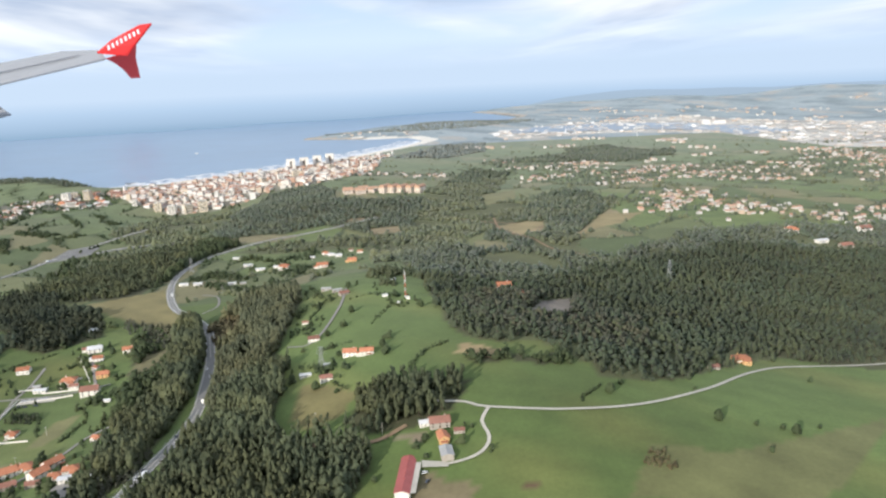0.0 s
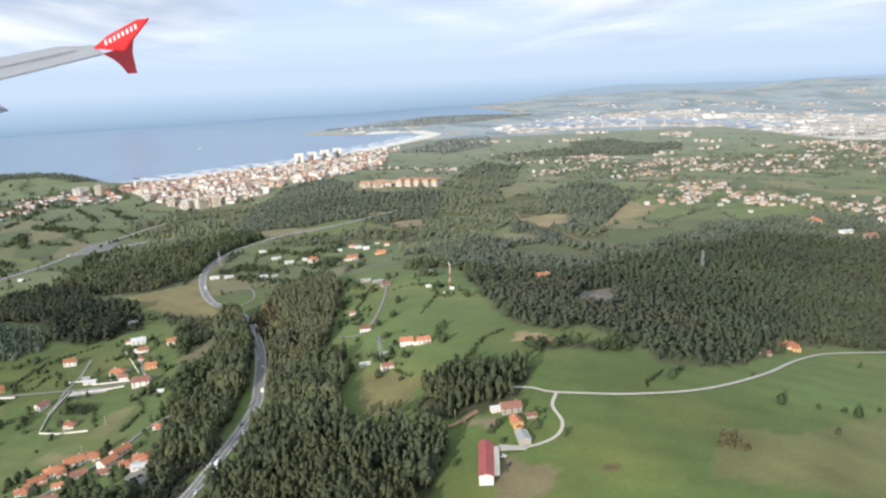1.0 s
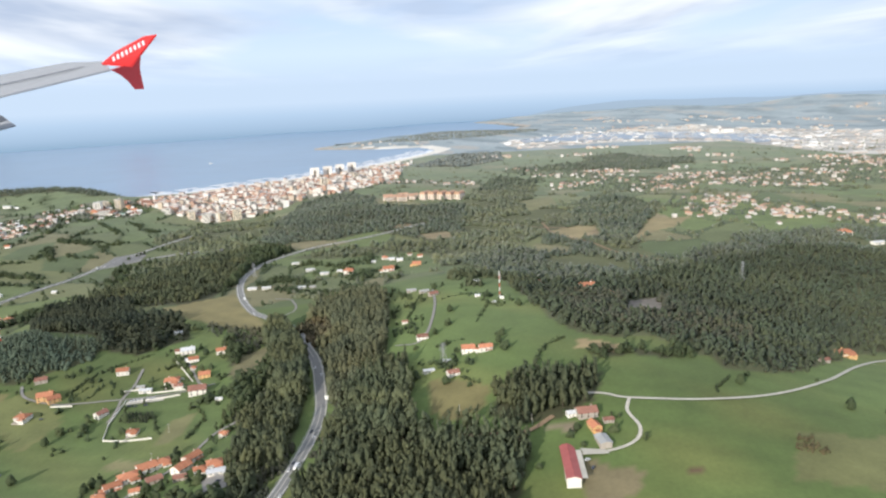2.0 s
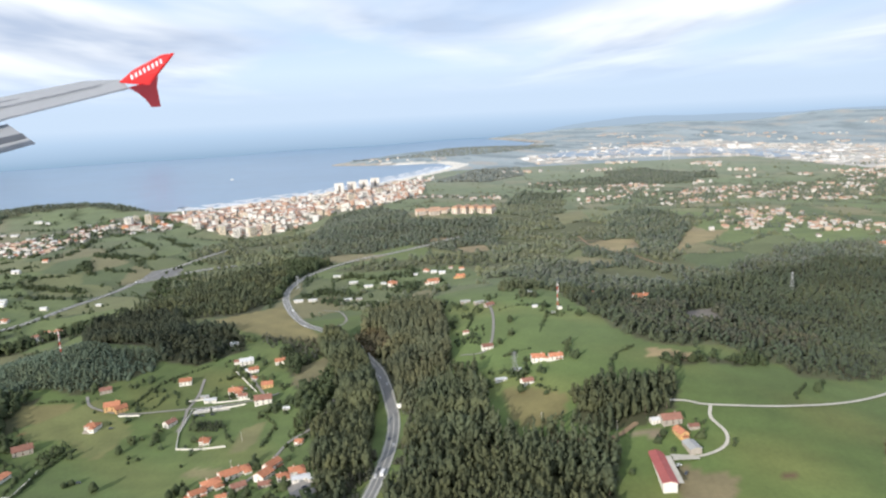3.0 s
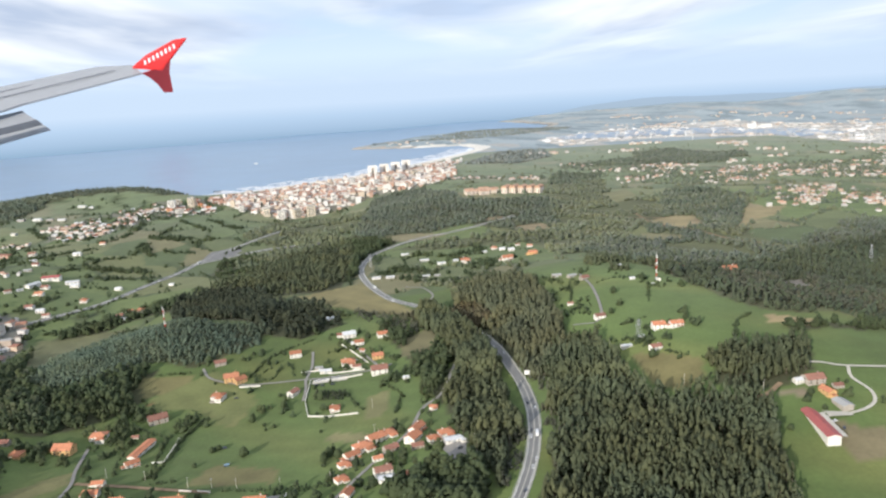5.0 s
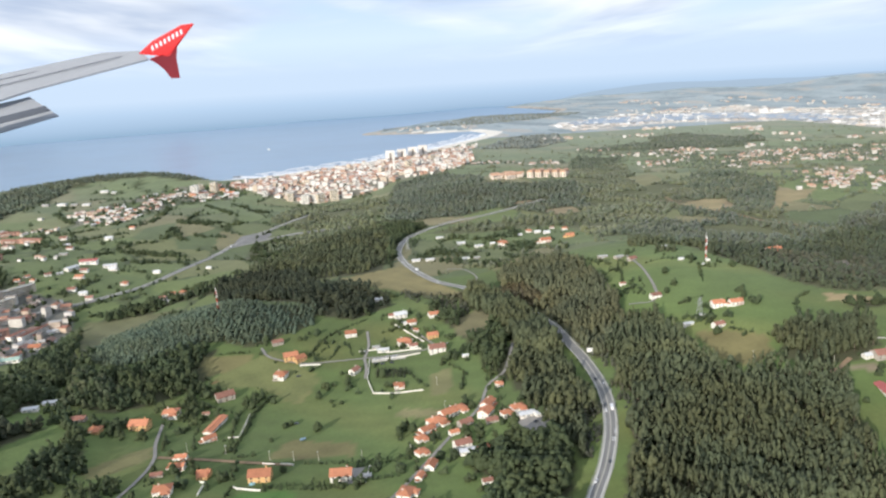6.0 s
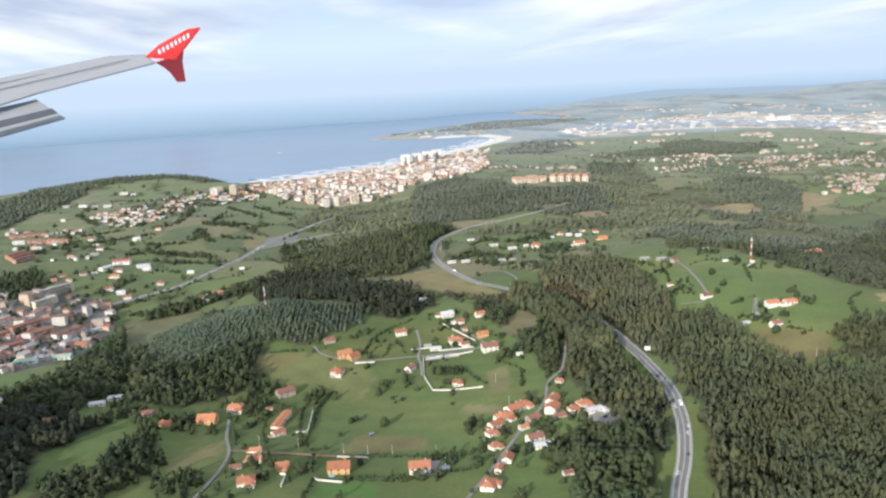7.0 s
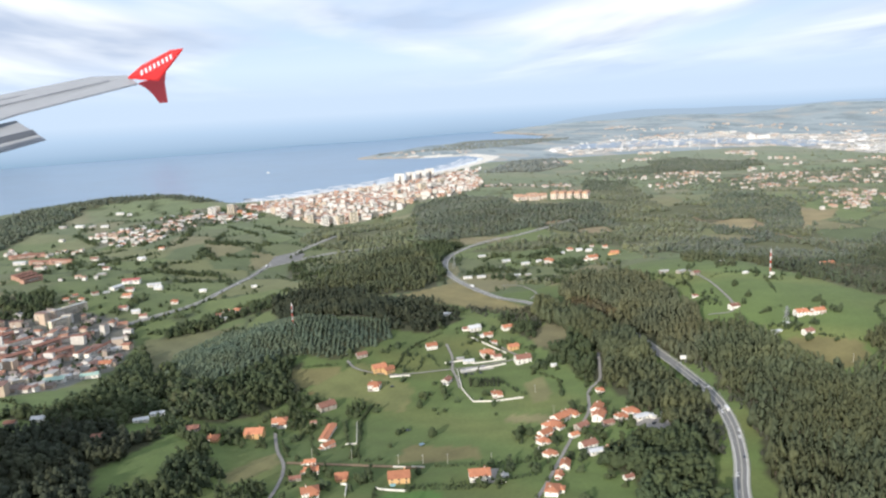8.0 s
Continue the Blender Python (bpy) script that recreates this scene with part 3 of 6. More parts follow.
for outline, colour in TINTS:
    grainy = 1 + 0.16 * ripple(GX * 3, GY * 3, 21.0)[..., None]
    cover = np.where(inside(outline, GX, GY)[..., None], np.array(colour) * grainy, cover)
for outline in (SEASIDE, TOWN_EDGE, VILLAGE, WEST_TOWN):
    cover = np.where(inside(outline, GX, GY)[..., None], np.array((0.20, 0.19, 0.15)) * (1 + 0.3 * r1[..., None]), cover)
cover = np.where(inside(WEST_TOWN, GX, GY)[..., None], np.array((0.135, 0.135, 0.115)) * (1 + 0.3 * r1[..., None]), cover)
cover = np.where(inside(VILLAGE, GX, GY)[..., None] & (r1[..., None] > 0), np.array((0.10, 0.14, 0.04)), cover)
cover = np.where(inside(PORT, GX, GY)[..., None], np.array((0.46, 0.44, 0.40)) * (1 + 0.35 * r2[..., None]), cover)
# farthest land and its patches painted pale and bluish, with haze in the colour
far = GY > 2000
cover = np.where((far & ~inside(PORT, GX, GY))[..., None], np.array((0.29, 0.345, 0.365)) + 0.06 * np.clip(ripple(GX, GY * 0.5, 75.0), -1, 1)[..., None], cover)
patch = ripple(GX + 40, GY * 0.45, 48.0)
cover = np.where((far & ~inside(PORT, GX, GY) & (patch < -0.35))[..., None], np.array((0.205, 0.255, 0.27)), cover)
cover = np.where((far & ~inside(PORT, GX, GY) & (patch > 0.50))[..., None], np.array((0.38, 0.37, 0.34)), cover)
shore = offshore(GX, GY)
sandy = (shore > -48) & (GX > -590) & (GY < 2500)
cover = np.where(sandy[..., None], np.array((0.74, 0.70, 0.62)), cover)
rocky = (shore > -30) & (GY >= 2440) & (GY < 4400)
cover = np.where(rocky[..., None], np.array((0.42, 0.36, 0.29)), cover)
cover = np.where((shore > 3)[..., None], np.array((0.16, 0.19, 0.18)), cover)
cover = np.clip(cover, 0.01, 1)
ny, nx = GX.shape
ids = np.arange(nx * ny).reshape(ny, nx)
quads = np.stack([ids[:-1, :-1], ids[:-1, 1:], ids[1:, 1:], ids[1:, :-1]], -1).reshape(-1, 4)
ok = (keep_r[:-1, :-1] & keep_r[:-1, 1:] & keep_r[1:, 1:] & keep_r[1:, :-1]).reshape(-1)
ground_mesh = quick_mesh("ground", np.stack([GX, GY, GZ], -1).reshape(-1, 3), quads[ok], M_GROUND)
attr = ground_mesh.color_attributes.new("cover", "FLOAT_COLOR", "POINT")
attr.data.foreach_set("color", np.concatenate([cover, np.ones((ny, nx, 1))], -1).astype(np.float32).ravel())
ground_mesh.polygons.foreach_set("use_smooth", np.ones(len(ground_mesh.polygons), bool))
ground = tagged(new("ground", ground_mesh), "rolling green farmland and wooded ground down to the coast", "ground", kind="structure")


def grid_sheet(name, xs, ys, test, z, mat):
    X, Y = np.meshgrid(xs, ys)
    mask = test(X, Y)
    n, k = X.shape
    idx = np.arange(n * k).reshape(n, k)
    q = np.stack([idx[:-1, :-1], idx[:-1, 1:], idx[1:, 1:], idx[1:, :-1]], -1).reshape(-1, 4)
    good = (mask[:-1, :-1] & mask[:-1, 1:] & mask[1:, 1:] & mask[1:, :-1]).reshape(-1)
    q = q[good]
    used, q = np.unique(q, return_inverse=True)
    v = np.stack([X, Y, z(X, Y)], -1).reshape(-1, 3)[used]
    me = quick_mesh(name, v, q.reshape(-1, 4), mat)
    me.polygons.foreach_set("use_smooth", np.ones(len(me.polygons), bool))
    return me


def water_material(name, deep, rough):
    m = material(name, deep, rough, 0.08, 0.0022, 0.012, spec=0.45)
    n, l = m.node_tree.nodes, m.node_tree.links
    geo = next(x for x in n if x.type == "NEW_GEOMETRY")
    w = n.new("ShaderNodeTexNoise")
    w.inputs["Scale"].default_value, w.inputs["Detail"].default_value = 0.09, 6
    l.new(geo.outputs["Position"], w.inputs["Vector"])
    b = n.new("ShaderNodeBump")
    b.inputs["Strength"].default_value, b.inputs["Distance"].default_value = 0.3, 0.8
    l.new(w.outputs[0], b.inputs["Height"])
    l.new(b.outputs[0], n["Principled BSDF"].inputs["Normal"])
    return m


M_SEA = water_material("open_sea", (0.225, 0.335, 0.465), 0.34)
M_ESTUARY = water_material("estuary_water", (0.26, 0.33, 0.40), 0.3)
sx = graded([(-4900, -1200, 100), (-1200, 700, 15), (700, 2600, 60)])
sy = graded([(800, 1300, 25), (1300, 2700, 15), (2700, 4350, 40), (4350, 4750, 20)])
sea = new("water_sea", grid_sheet("water_sea", sx, sy, lambda x, y: (offshore(x, y) > -14) & (np.hypot(x + 150, y) < REACH(x, y)), lambda x, y: 0.1 + 0 * x, M_SEA))
tagged(sea, "calm blue-grey sea reaching a hazy horizon", "sea", kind="structure")
est = new("water_estuary", grid_sheet("water_estuary", graded([(200, 1100, 15)]), graded([(1700, 2700, 15)]), lambda x, y: inside(ESTUARY, x, y), lambda x, y: height(x, y) + 1.0, M_ESTUARY))
tagged(est, "pale water of a port estuary", "estuary", kind="structure")

# ---------------------------------------------------------------- roads


def smooth_line(pts, step):
    """A soft curve through the corners, in even steps."""
    p = [Vector((*a, 0)) for a in pts]
    p = [2 * p[0] - p[1], *p, 2 * p[-1] - p[-2]]
    out = []
    for i in range(1, len(p) - 2):
        n = max(2, int((p[i + 1] - p[i]).length / step))
        for k in range(n):
            t = k / n
            out.append(0.5 * ((2 * p[i]) + (p[i + 1] - p[i - 1]) * t + (2 * p[i - 1] - 5 * p[i] + 4 * p[i + 1] - p[i + 2]) * t * t
                              + (3 * p[i] - p[i - 1] - 3 * p[i + 1] + p[i + 2]) * t ** 3))
    out.append(p[-2])
    return [(v.x, v.y) for v in out]


def ribbon(name, pts, left, right, rise, mat, dashes=None):
    """A strip draped on the ground between two offsets from a line; dashes: (on, off) in steps."""
    a = np.array(pts)
    d = np.gradient(a, axis=0)
    d /= np.linalg.norm(d, axis=1)[:, None] + 1e-9
    nrm = np.stack([d[:, 1], -d[:, 0]], -1)
    centre = height(a[:, 0], a[:, 1])
    rows = []
    for o in (left, right):
        q = a + nrm * o
        rows.append(np.column_stack([q, np.maximum(centre, height(q[:, 0], q[:, 1])) + rise]))
    v = np.concatenate(rows)
    n = len(a)
    f = [(i, n + i, n + i + 1, i + 1) for i in range(n - 1) if not dashes or i % (dashes[0] + dashes[1]) < dashes[0]]
    return quick_mesh(name, v, f, mat)


def road(name, pts, half, mat, label, markings=False, verge=0.0):
    line = smooth_line(pts, 3.0)
    ob = tagged(new(name, ribbon(name, line, -half, half, 0.35, mat)), label, "road", kind="structure")
    if verge:
        for s in (-1, 1):
            e = new("verge", ribbon("verge", line, s * half - (verge if s < 0 else 0), s * half + (verge if s > 0 else 0), 0.33, M_VERGE))
            e.parent = ob
    if markings:
        e = new("median_barrier", ribbon("median_barrier", line, -0.28, 0.28, 0.62, M_VERGE))
        e.parent = ob
        for o in (-half + 0.25, half - 0.25):
            e = new("lane_marking", ribbon("lane_marking", line, o - 0.12, o + 0.12, 0.37, M_PAINT))
            e.parent = ob
        for o in (-half * 0.5, half * 0.5):
            e = new("dashed_marking", ribbon("dashed_marking", line, o - 0.13, o + 0.13, 0.37, M_PAINT, (1, 2)))
            e.parent = ob
        for s in (-1, 1):
            e = new("guard_rail", ribbon("guard_rail", line, s * (half + 0.9), s * (half + 1.0), 0.75, M_STEEL))
            e.parent = ob
    return ob


road("road_main", ROAD_MAIN, 2.4, M_ASPHALT, "grey dual carriageway curving through wooded slopes", True, 0.7)
road("road_west", ROAD_WEST, 2.8, M_ASPHALT, "straight grey main road between green fields", True, 0.6)
road("road_slip", ROAD_SLIP, 3.2, M_ASPHALT, "grey slip road at a junction", False, 1.5)
road("track", TRACK, 0.85, M_GRAVEL, "pale gravel farm track across a meadow")
road("track", LOOP, 0.75, M_GRAVEL, "pale gravel track looping to the farm")
for pts in LANES:
    road("lane", pts, 0.85, M_LANE, "narrow paved village lane")
for pts in DIRT:
    road("dirt_track", pts, 1.2, material("reddish_dirt", (0.27, 0.19, 0.12), 0.95, 0.2, 0.2), "narrow earth track")
ALL_ROADS = [ROAD_MAIN, ROAD_WEST, TRACK, LOOP, *LANES]

# ---------------------------------------------------------------- houses


def gable_house(name, w, d, h, wall, roof, label, chimney=True, porch=False, floors=2, low=False):
    """A house with gabled roof, its front towards -y: walls, roof, chimney, door, and each window with a sill."""
    ob = new(name)
    pitch = (0.13 if low else 0.30) * d
    turned = pose(0, 0, 0, 0, 0, 90)
    part("wall", prism(bmesh.new(), [(-d / 2, -2.5), (d / 2, -2.5), (d / 2, h), (0, h + pitch), (-d / 2, h)], w, turned), wall, ob)
    over, th = 0.35, 0.16
    k = pitch / (d / 2)
    outline = [(-d / 2 - over, h - over * k), (0, h + pitch), (d / 2 + over, h - over * k), (d / 2 + over, h - over * k + th), (0, h + pitch + th), (-d / 2 - over, h - over * k + th)]
    bm = prism(bmesh.new(), outline, w + 2 * over, turned)
    bmesh.ops.create_cube(bm, size=1, matrix=Matrix.Translation((0, 0, h + pitch + th)) @ Matrix.Diagonal((w + 2 * over, 0.22, 0.12, 1)))
    part("roof", bm, roof, ob)
    if chimney:
        c = part("chimney", box(bmesh.new(), w * 0.28, d * 0.12, h + pitch * 0.5, 0.5, 0.5, pitch * 0.5 + 0.7), wall, ob)
        part("chimney_cap", box(bmesh.new(), w * 0.28, d * 0.12, h + pitch + 0.68, 0.66, 0.66, 0.12), roof, c)
    if low:
        part("door", box(bmesh.new(), 0, -d / 2, 0, 2.2, 0.12, min(2.0, h * 0.8)), M_STEEL, ob)
        for x in (-0.3, 0.3):
            part("window", box(bmesh.new(), x * w, -d / 2, h * 0.55, w * 0.16, 0.1, h * 0.22), M_GLASS, ob)
        return tagged(ob, label, "shed")
    part("door", box(bmesh.new(), 0, -d / 2, 0, 0.75, 0.12, 1.3), M_DOOR, ob)
    storey = h / floors
    for fl in range(floors):
        for x in (-0.34, 0.34) if fl == 0 else (-0.34, 0.0, 0.34):
            for side in (-1, 1):
                win = part("window", box(bmesh.new(), x * w, side * d / 2, fl * storey + storey * 0.36, 0.75, 0.1, storey * 0.46), M_GLASS, ob)
                if side < 0:
                    part("sill", box(bmesh.new(), x * w, -d / 2 - 0.06, fl * storey + storey * 0.30, 0.95, 0.2, 0.07), M_STONE, win)
        for side in (-1, 1):
            part("window", box(bmesh.new(), side * w / 2, 0, fl * storey + storey * 0.36, 0.1, 0.75, storey * 0.46), M_GLASS, ob)
    if porch:
        p = part("porch_roof", box(bmesh.new(), w * 0.2, -d / 2 - 0.9, storey - 0.1, w * 0.45, 1.8, 0.14), roof, ob)
        for x in (0.02, 0.40):
            part("porch_post", box(bmesh.new(), w * x, -d / 2 - 1.65, -1.0, 0.16, 0.16, storey + 0.9), M_WHITE, p)
        wing = part("side_wing", box(bmesh.new(), -w * 0.62, 0.3, -2.5, w * 0.3, d * 0.6, storey + 2.5), wall, ob)
        part("side_roof", box(bmesh.new(), -w * 0.62, 0.3, storey, w * 0.34, d * 0.66, 0.16), roof, wing)
    return tagged(ob, label, "house")


def hip_house(name, w, d, h, wall, roof, label):
    """A house under a hipped roof, with a lower front wing, balcony and terrace."""
    ob = new(name)

    def hip(x, y, sx, sy, z, rise):
        bm = bmesh.new()
        o = 0.4
        base = [bm.verts.new((x + a * (sx / 2 + o), y + b * (sy / 2 + o), z)) for a, b in ((-1, -1), (1, -1), (1, 1), (-1, 1))]
        low_ring = [bm.verts.new(v.co - Vector((0, 0, 0.15))) for v in base]
        k = max(0.0, sx - sy) / 2
        r0, r1 = bm.verts.new((x - k - 0.2, y, z + rise)), bm.verts.new((x + k + 0.2, y, z + rise))
        bm.faces.new((base[0], base[1], r1, r0))
        bm.faces.new((base[2], base[3], r0, r1))
        bm.faces.new((base[1], base[2], r1))
        bm.faces.new((base[3], base[0], r0))
        bm.faces.new(low_ring[::-1])
        for i in range(4):
            bm.faces.new((low_ring[i], low_ring[(i + 1) % 4], base[(i + 1) % 4], base[i]))
        bmesh.ops.recalc_face_normals(bm, faces=bm.faces)
        return bm

    part("wall", box(bmesh.new(), 0, 0, -2.5, w, d, h + 2.5), wall, ob)
    part("roof", hip(0, 0, w, d, h, d * 0.26), roof, ob)
    front = part("front_wing", box(bmesh.new(), w * 0.2, -d * 0.62, -2.5, w * 0.48, d * 0.5, h * 0.8 + 2.5), wall, ob)
    part("wing_roof", hip(w * 0.2, -d * 0.62, w * 0.48, d * 0.5, h * 0.8, d * 0.15), roof, front)
    part("terrace", box(bmesh.new(), -w * 0.22, -d * 0.72, -1.5, w * 0.5, d * 0.45, 1.6), M_STONE, ob)
    b = part("balcony", box(bmesh.new(), -w * 0.22, -d / 2 - 0.35, h * 0.5, w * 0.4, 0.7, 0.12), M_WHITE, ob)
    part("railing", box(bmesh.new(), -w * 0.22, -d / 2 - 0.66, h * 0.5 + 0.12, w * 0.4, 0.06, 0.42), M_WHITE, b)
    c = part("chimney", box(bmesh.new(), -w * 0.2, d * 0.15, h + 0.2, 0.5, 0.5, d * 0.26 + 0.5), wall, ob)
    part("chimney_cap", box(bmesh.new(), -w * 0.2, d * 0.15, h + d * 0.26 + 0.68, 0.66, 0.66, 0.12), roof, c)
    part("door", box(bmesh.new(), -w * 0.1, -d / 2, 0.1, 0.75, 0.12, 1.3), M_DOOR, ob)
    for x, y, z in ((-0.36, -0.5, 0.12), (-0.22, -0.5, 0.6), (-0.40, -0.5, 0.6), (-0.3, 0.5, 0.6), (0.3, 0.5, 0.6), (0.3, 0.5, 0.12)):
        part("window", box(bmesh.new(), x * w, y * d, h * z + 0.1, 0.75, 0.1, h * 0.24), M_GLASS, ob)
    for x, z in ((0.1, 0.12), (0.3, 0.12), (0.2, 0.48)):
        part("window", box(bmesh.new(), x * w, -d * 0.87, h * z + 0.1, 0.75, 0.1, h * 0.2), M_GLASS, front)
    for s_ in (-1, 1):
        part("window", box(bmesh.new(), s_ * w / 2, d * 0.1, h * 0.55, 0.1, 0.75, h * 0.26), M_GLASS, ob)
    return tagged(ob, label, "house")


STOCK = {
    "o": [gable_house("house", 9, 7, 3.5, M_WHITE, M_TILE, "white rendered house with an orange tiled roof"),
          gable_house("house", 9, 6, 3.2, M_WHITE, M_TILE, "white house with orange tiled roof, porch and side wing", True, True),
          hip_house("house", 9, 7.5, 3.4, M_WHITE, M_TILE, "white villa under a hipped orange tiled roof")],
    "Y": [gable_house("house", 9, 7, 3.4, M_CREAM, M_TILE, "ochre rendered house with an orange tiled roof"),
          gable_house("house", 9, 6.2, 3.0, M_CREAM, M_TILE, "ochre villa with orange roof, porch and side wing", True, True),
          hip_house("house", 9, 7, 3.2, M_CREAM, M_TILE, "ochre villa under a hipped orange tiled roof")],
    "w": [gable_house("house", 9, 6.5, 3.4, M_WHITE, M_BROWN, "white house with a weathered brown tiled roof"),
          gable_house("house", 9, 6, 3.0, M_WHITE, M_PALE, "white house with a pale grey roof")],
    "b": [gable_house("house", 9, 6.5, 2.8, M_STONE, M_BROWN, "old stone house with a brown tiled roof"),
          gable_house("house", 9, 6, 2.4, M_STONE, M_BROWN, "stone outbuilding with a brown tiled roof", False)],
    "g": [gable_house("shed", 9, 6, 2.4, M_STONE, M_GREY, "stone shed with a grey sheet roof", False, False, 1, True)],
    "f": [gable_house("shed", 9, 5, 2.3, M_WHITE, M_PALE, "low white shed with a pale metal roof", False, False, 1, True)],
    "F": [gable_house("warehouse", 9, 6, 2.6, M_WHITE, M_GREEN, "white warehouse with a pale green metal roof", False, False, 1, True)],
    "R": [gable_house("warehouse", 9, 5, 2.4, M_WHITE, M_RED, "white warehouse with a red metal roof", False, False, 1, True)],
}
FARM = [(-12, 286, 5.8, 'w', 10), (-6, 285, 9.9, 'b', 5), (-5, 275, 7.6, 'Y', 100), (2, 279, 5.1, 'b', 0), (-4, 265, 9.1, 'g', 95)]
HAMLET = [(-363, 360, 11.0, 'o', 5), (-374, 343, 12.6, 'Y', -5), (-333, 326, 8.8, 'o', 40), (-338, 380, 13.1, 'b', 30), (-309, 404, 10.0, 'o', -10),
          (-306, 426, 11.6, 'Y', 15), (-318, 447, 9.3, 'b', 20), (-269, 454, 9.7, 'o', 10), (-344, 361, 5.1, 'b', 0), (-340, 303, 7.3, 'o', 0), (-300, 423, 9.5, 'Y', 40), (-263, 401, 9.0, 'w', 60), (-323, 279, 6.0, 'Y', 5)]
LANE_SIDE = [(-235, 482, 11.7, 'w', 15), (-227, 467, 8.3, 'o', 10), (-224, 455, 4.9, 'o', 0), (-211, 478, 9.2, 'o', 15), (-213, 440, 9.2, 'Y', 10),
             (-232, 435, 11.2, 'o', 10), (-211, 416, 13.0, 'w', 10), (-179, 348, 5.8, 'o', 0), (-235, 373, 7.8, 'o', 5), (-194, 399, 5.0, 'w', 0),
             (-246, 427, 9.5, 'f', 4), (-226, 428, 7.0, 'w', 6), (-251, 433, 6.5, 'g', 4), (-241, 483, 7.0, 'w', 10), (-230, 467, 6.5, 'w', 10)]
ROW = [(-188, 322, 8.1, 'o', 60), (-190, 312, 7.7, 'o', 60), (-203, 324, 6.9, 'o', 30), (-209, 320, 8.2, 'o', 35), (-215, 313, 8.2, 'o', 35),
       (-220, 306, 7.2, 'o', 35), (-223, 298, 5.3, 'o', 30), (-201, 306, 6.6, 'b', 30), (-207, 298, 4.5, 'o', 20), (-174, 310, 6.6, 'o', 20),
       (-180, 307, 5.5, 'o', 20), (-171, 301, 7.7, 'f', 15), (-164, 299, 6.4, 'f', 15), (-204, 283, 7.4, 'w', 20), (-223, 283, 5.3, 'o', 35), (-188, 303, 5.5, 'b', 10)]
UPPER = [(-176, 691, 10.6, 'f', 5), (-196, 730, 9.6, 'f', 0), (-160, 669, 10.3, 'f', 5), (-137, 664, 11.6, 'o', 0), (-146, 672, 6.4, 'w', 0),
         (-115, 698, 5.6, 'w', 0), (-97, 700, 7.7, 'w', 0), (-104, 711, 7.8, 'o', 0), (-89, 691, 8.1, 'w', 0), (-99, 644, 12.7, 'o', 10),
         (-73, 656, 10.2, 'Y', 0), (-69, 700, 6.7, 'o', 0), (-79, 715, 5.8, 'w', 0), (-222, 639, 9.9, 'f', 5), (-209, 637, 9.8, 'f', 5),
         (-176, 627, 8.3, 'f', 5), (-166, 624, 6.9, 'g', 10)]
HILLTOP = [(-79, 510, 8.8, 'g', 0), (-70, 498, 8.4, 'g', 20), (-64, 485, 8.5, 'b', 30), (-84, 439, 5.0, 'w', 0), (-74, 402, 8.1, 'w', 10), (-252, 520, 7.1, 'w', 0),
           (-50, 366, 9.1, 'o', 0), (-41, 363, 9.1, 'o', 5), (-60, 341, 7.7, 'w', 15), (-62, 360, 5.0, 'f', 0), (-72, 353, 7.3, 'f', 10),
           (47, 496, 13.5, 'o', 0), (59, 478, 9.7, 'o', 5), (10, 523, 6.5, 'w', 0), (17, 515, 5.6, 'o', 0), (-31, 511, 5.1, 'w', 0), (-26, 447, 3.0, 'w', 0), (-35, 465, 4.6, 'w', 0)]
WOODSIDE = [(160, 367, 11, 'Y', 0), (138, 350, 7, 'b', 10), (344, 671, 13, 'o', 0), (352, 632, 14, 'f', 10), (364, 614, 13, 'b', 0), (414, 669, 15, 'w', 10)]
WEST = [(-617, 690, 7, 'o', 20), (-614, 704, 7, 'o', 60), (-603, 692, 7, 'o', 10), (-608, 681, 7, 'b', 40), (-597, 711, 8, 'w', 40), (-589, 719, 8, 'f', 40),
        (-609, 897, 11.9, 'w', 0), (-493, 725, 8.7, 'w', 0), (-512, 687, 9.2, 'o', 10), (-542, 737, 10.8, 'w', 0), (-443, 646, 8.3, 'o', 0),
        (-453, 648, 7.2, 'o', 0), (-459, 638, 8.2, 'w', 0), (-451, 628, 6.6, 'w', 10), (-441, 732, 6.8, 'w', 0), (-676, 920, 12.0, 'w', 0),
        (-632, 840, 9.6, 'w', 0), (-625, 808, 10.7, 'g', 10), (-602, 958, 9.0, 'o', 0), (-531, 649, 8.8, 'w', 10), (-541, 660, 9.7, 'w', 10),
        (-555, 668, 10.1, 'w', 0), (-568, 728, 10.0, 'w', 0), (-563, 705, 10.8, 'o', 0), (-647, 865, 9, 'w', 10)]
SHEDS = [(-788, 959, 20, 'f', 0), (-584, 735, 18, 'f', 65), (-531, 575, 13, 'f', 40), (-578, 764, 22.7, 'R', 5), (-550, 750, 16.7, 'f', 10), (-756, 1180, 15.0, 'f', 0), (-778, 1186, 13.0, 'g', 6), (-800, 1191, 17.0, 'f', -5), (-828, 1194, 14.0, 'g', -5), (-764, 1276, 16, 'f', 0), (-745, 1268, 9, 'w', 0),
         (-440, 361, 10.4, 'f', 10), (-434, 371, 9.7, 'f', 10), (-534, 467, 16.9, 'F', 10), (-516, 482, 15.3, 'F', 10), (-535, 484, 12.8, 'f', 10), (-545, 448, 11.9, 'f', 0)]
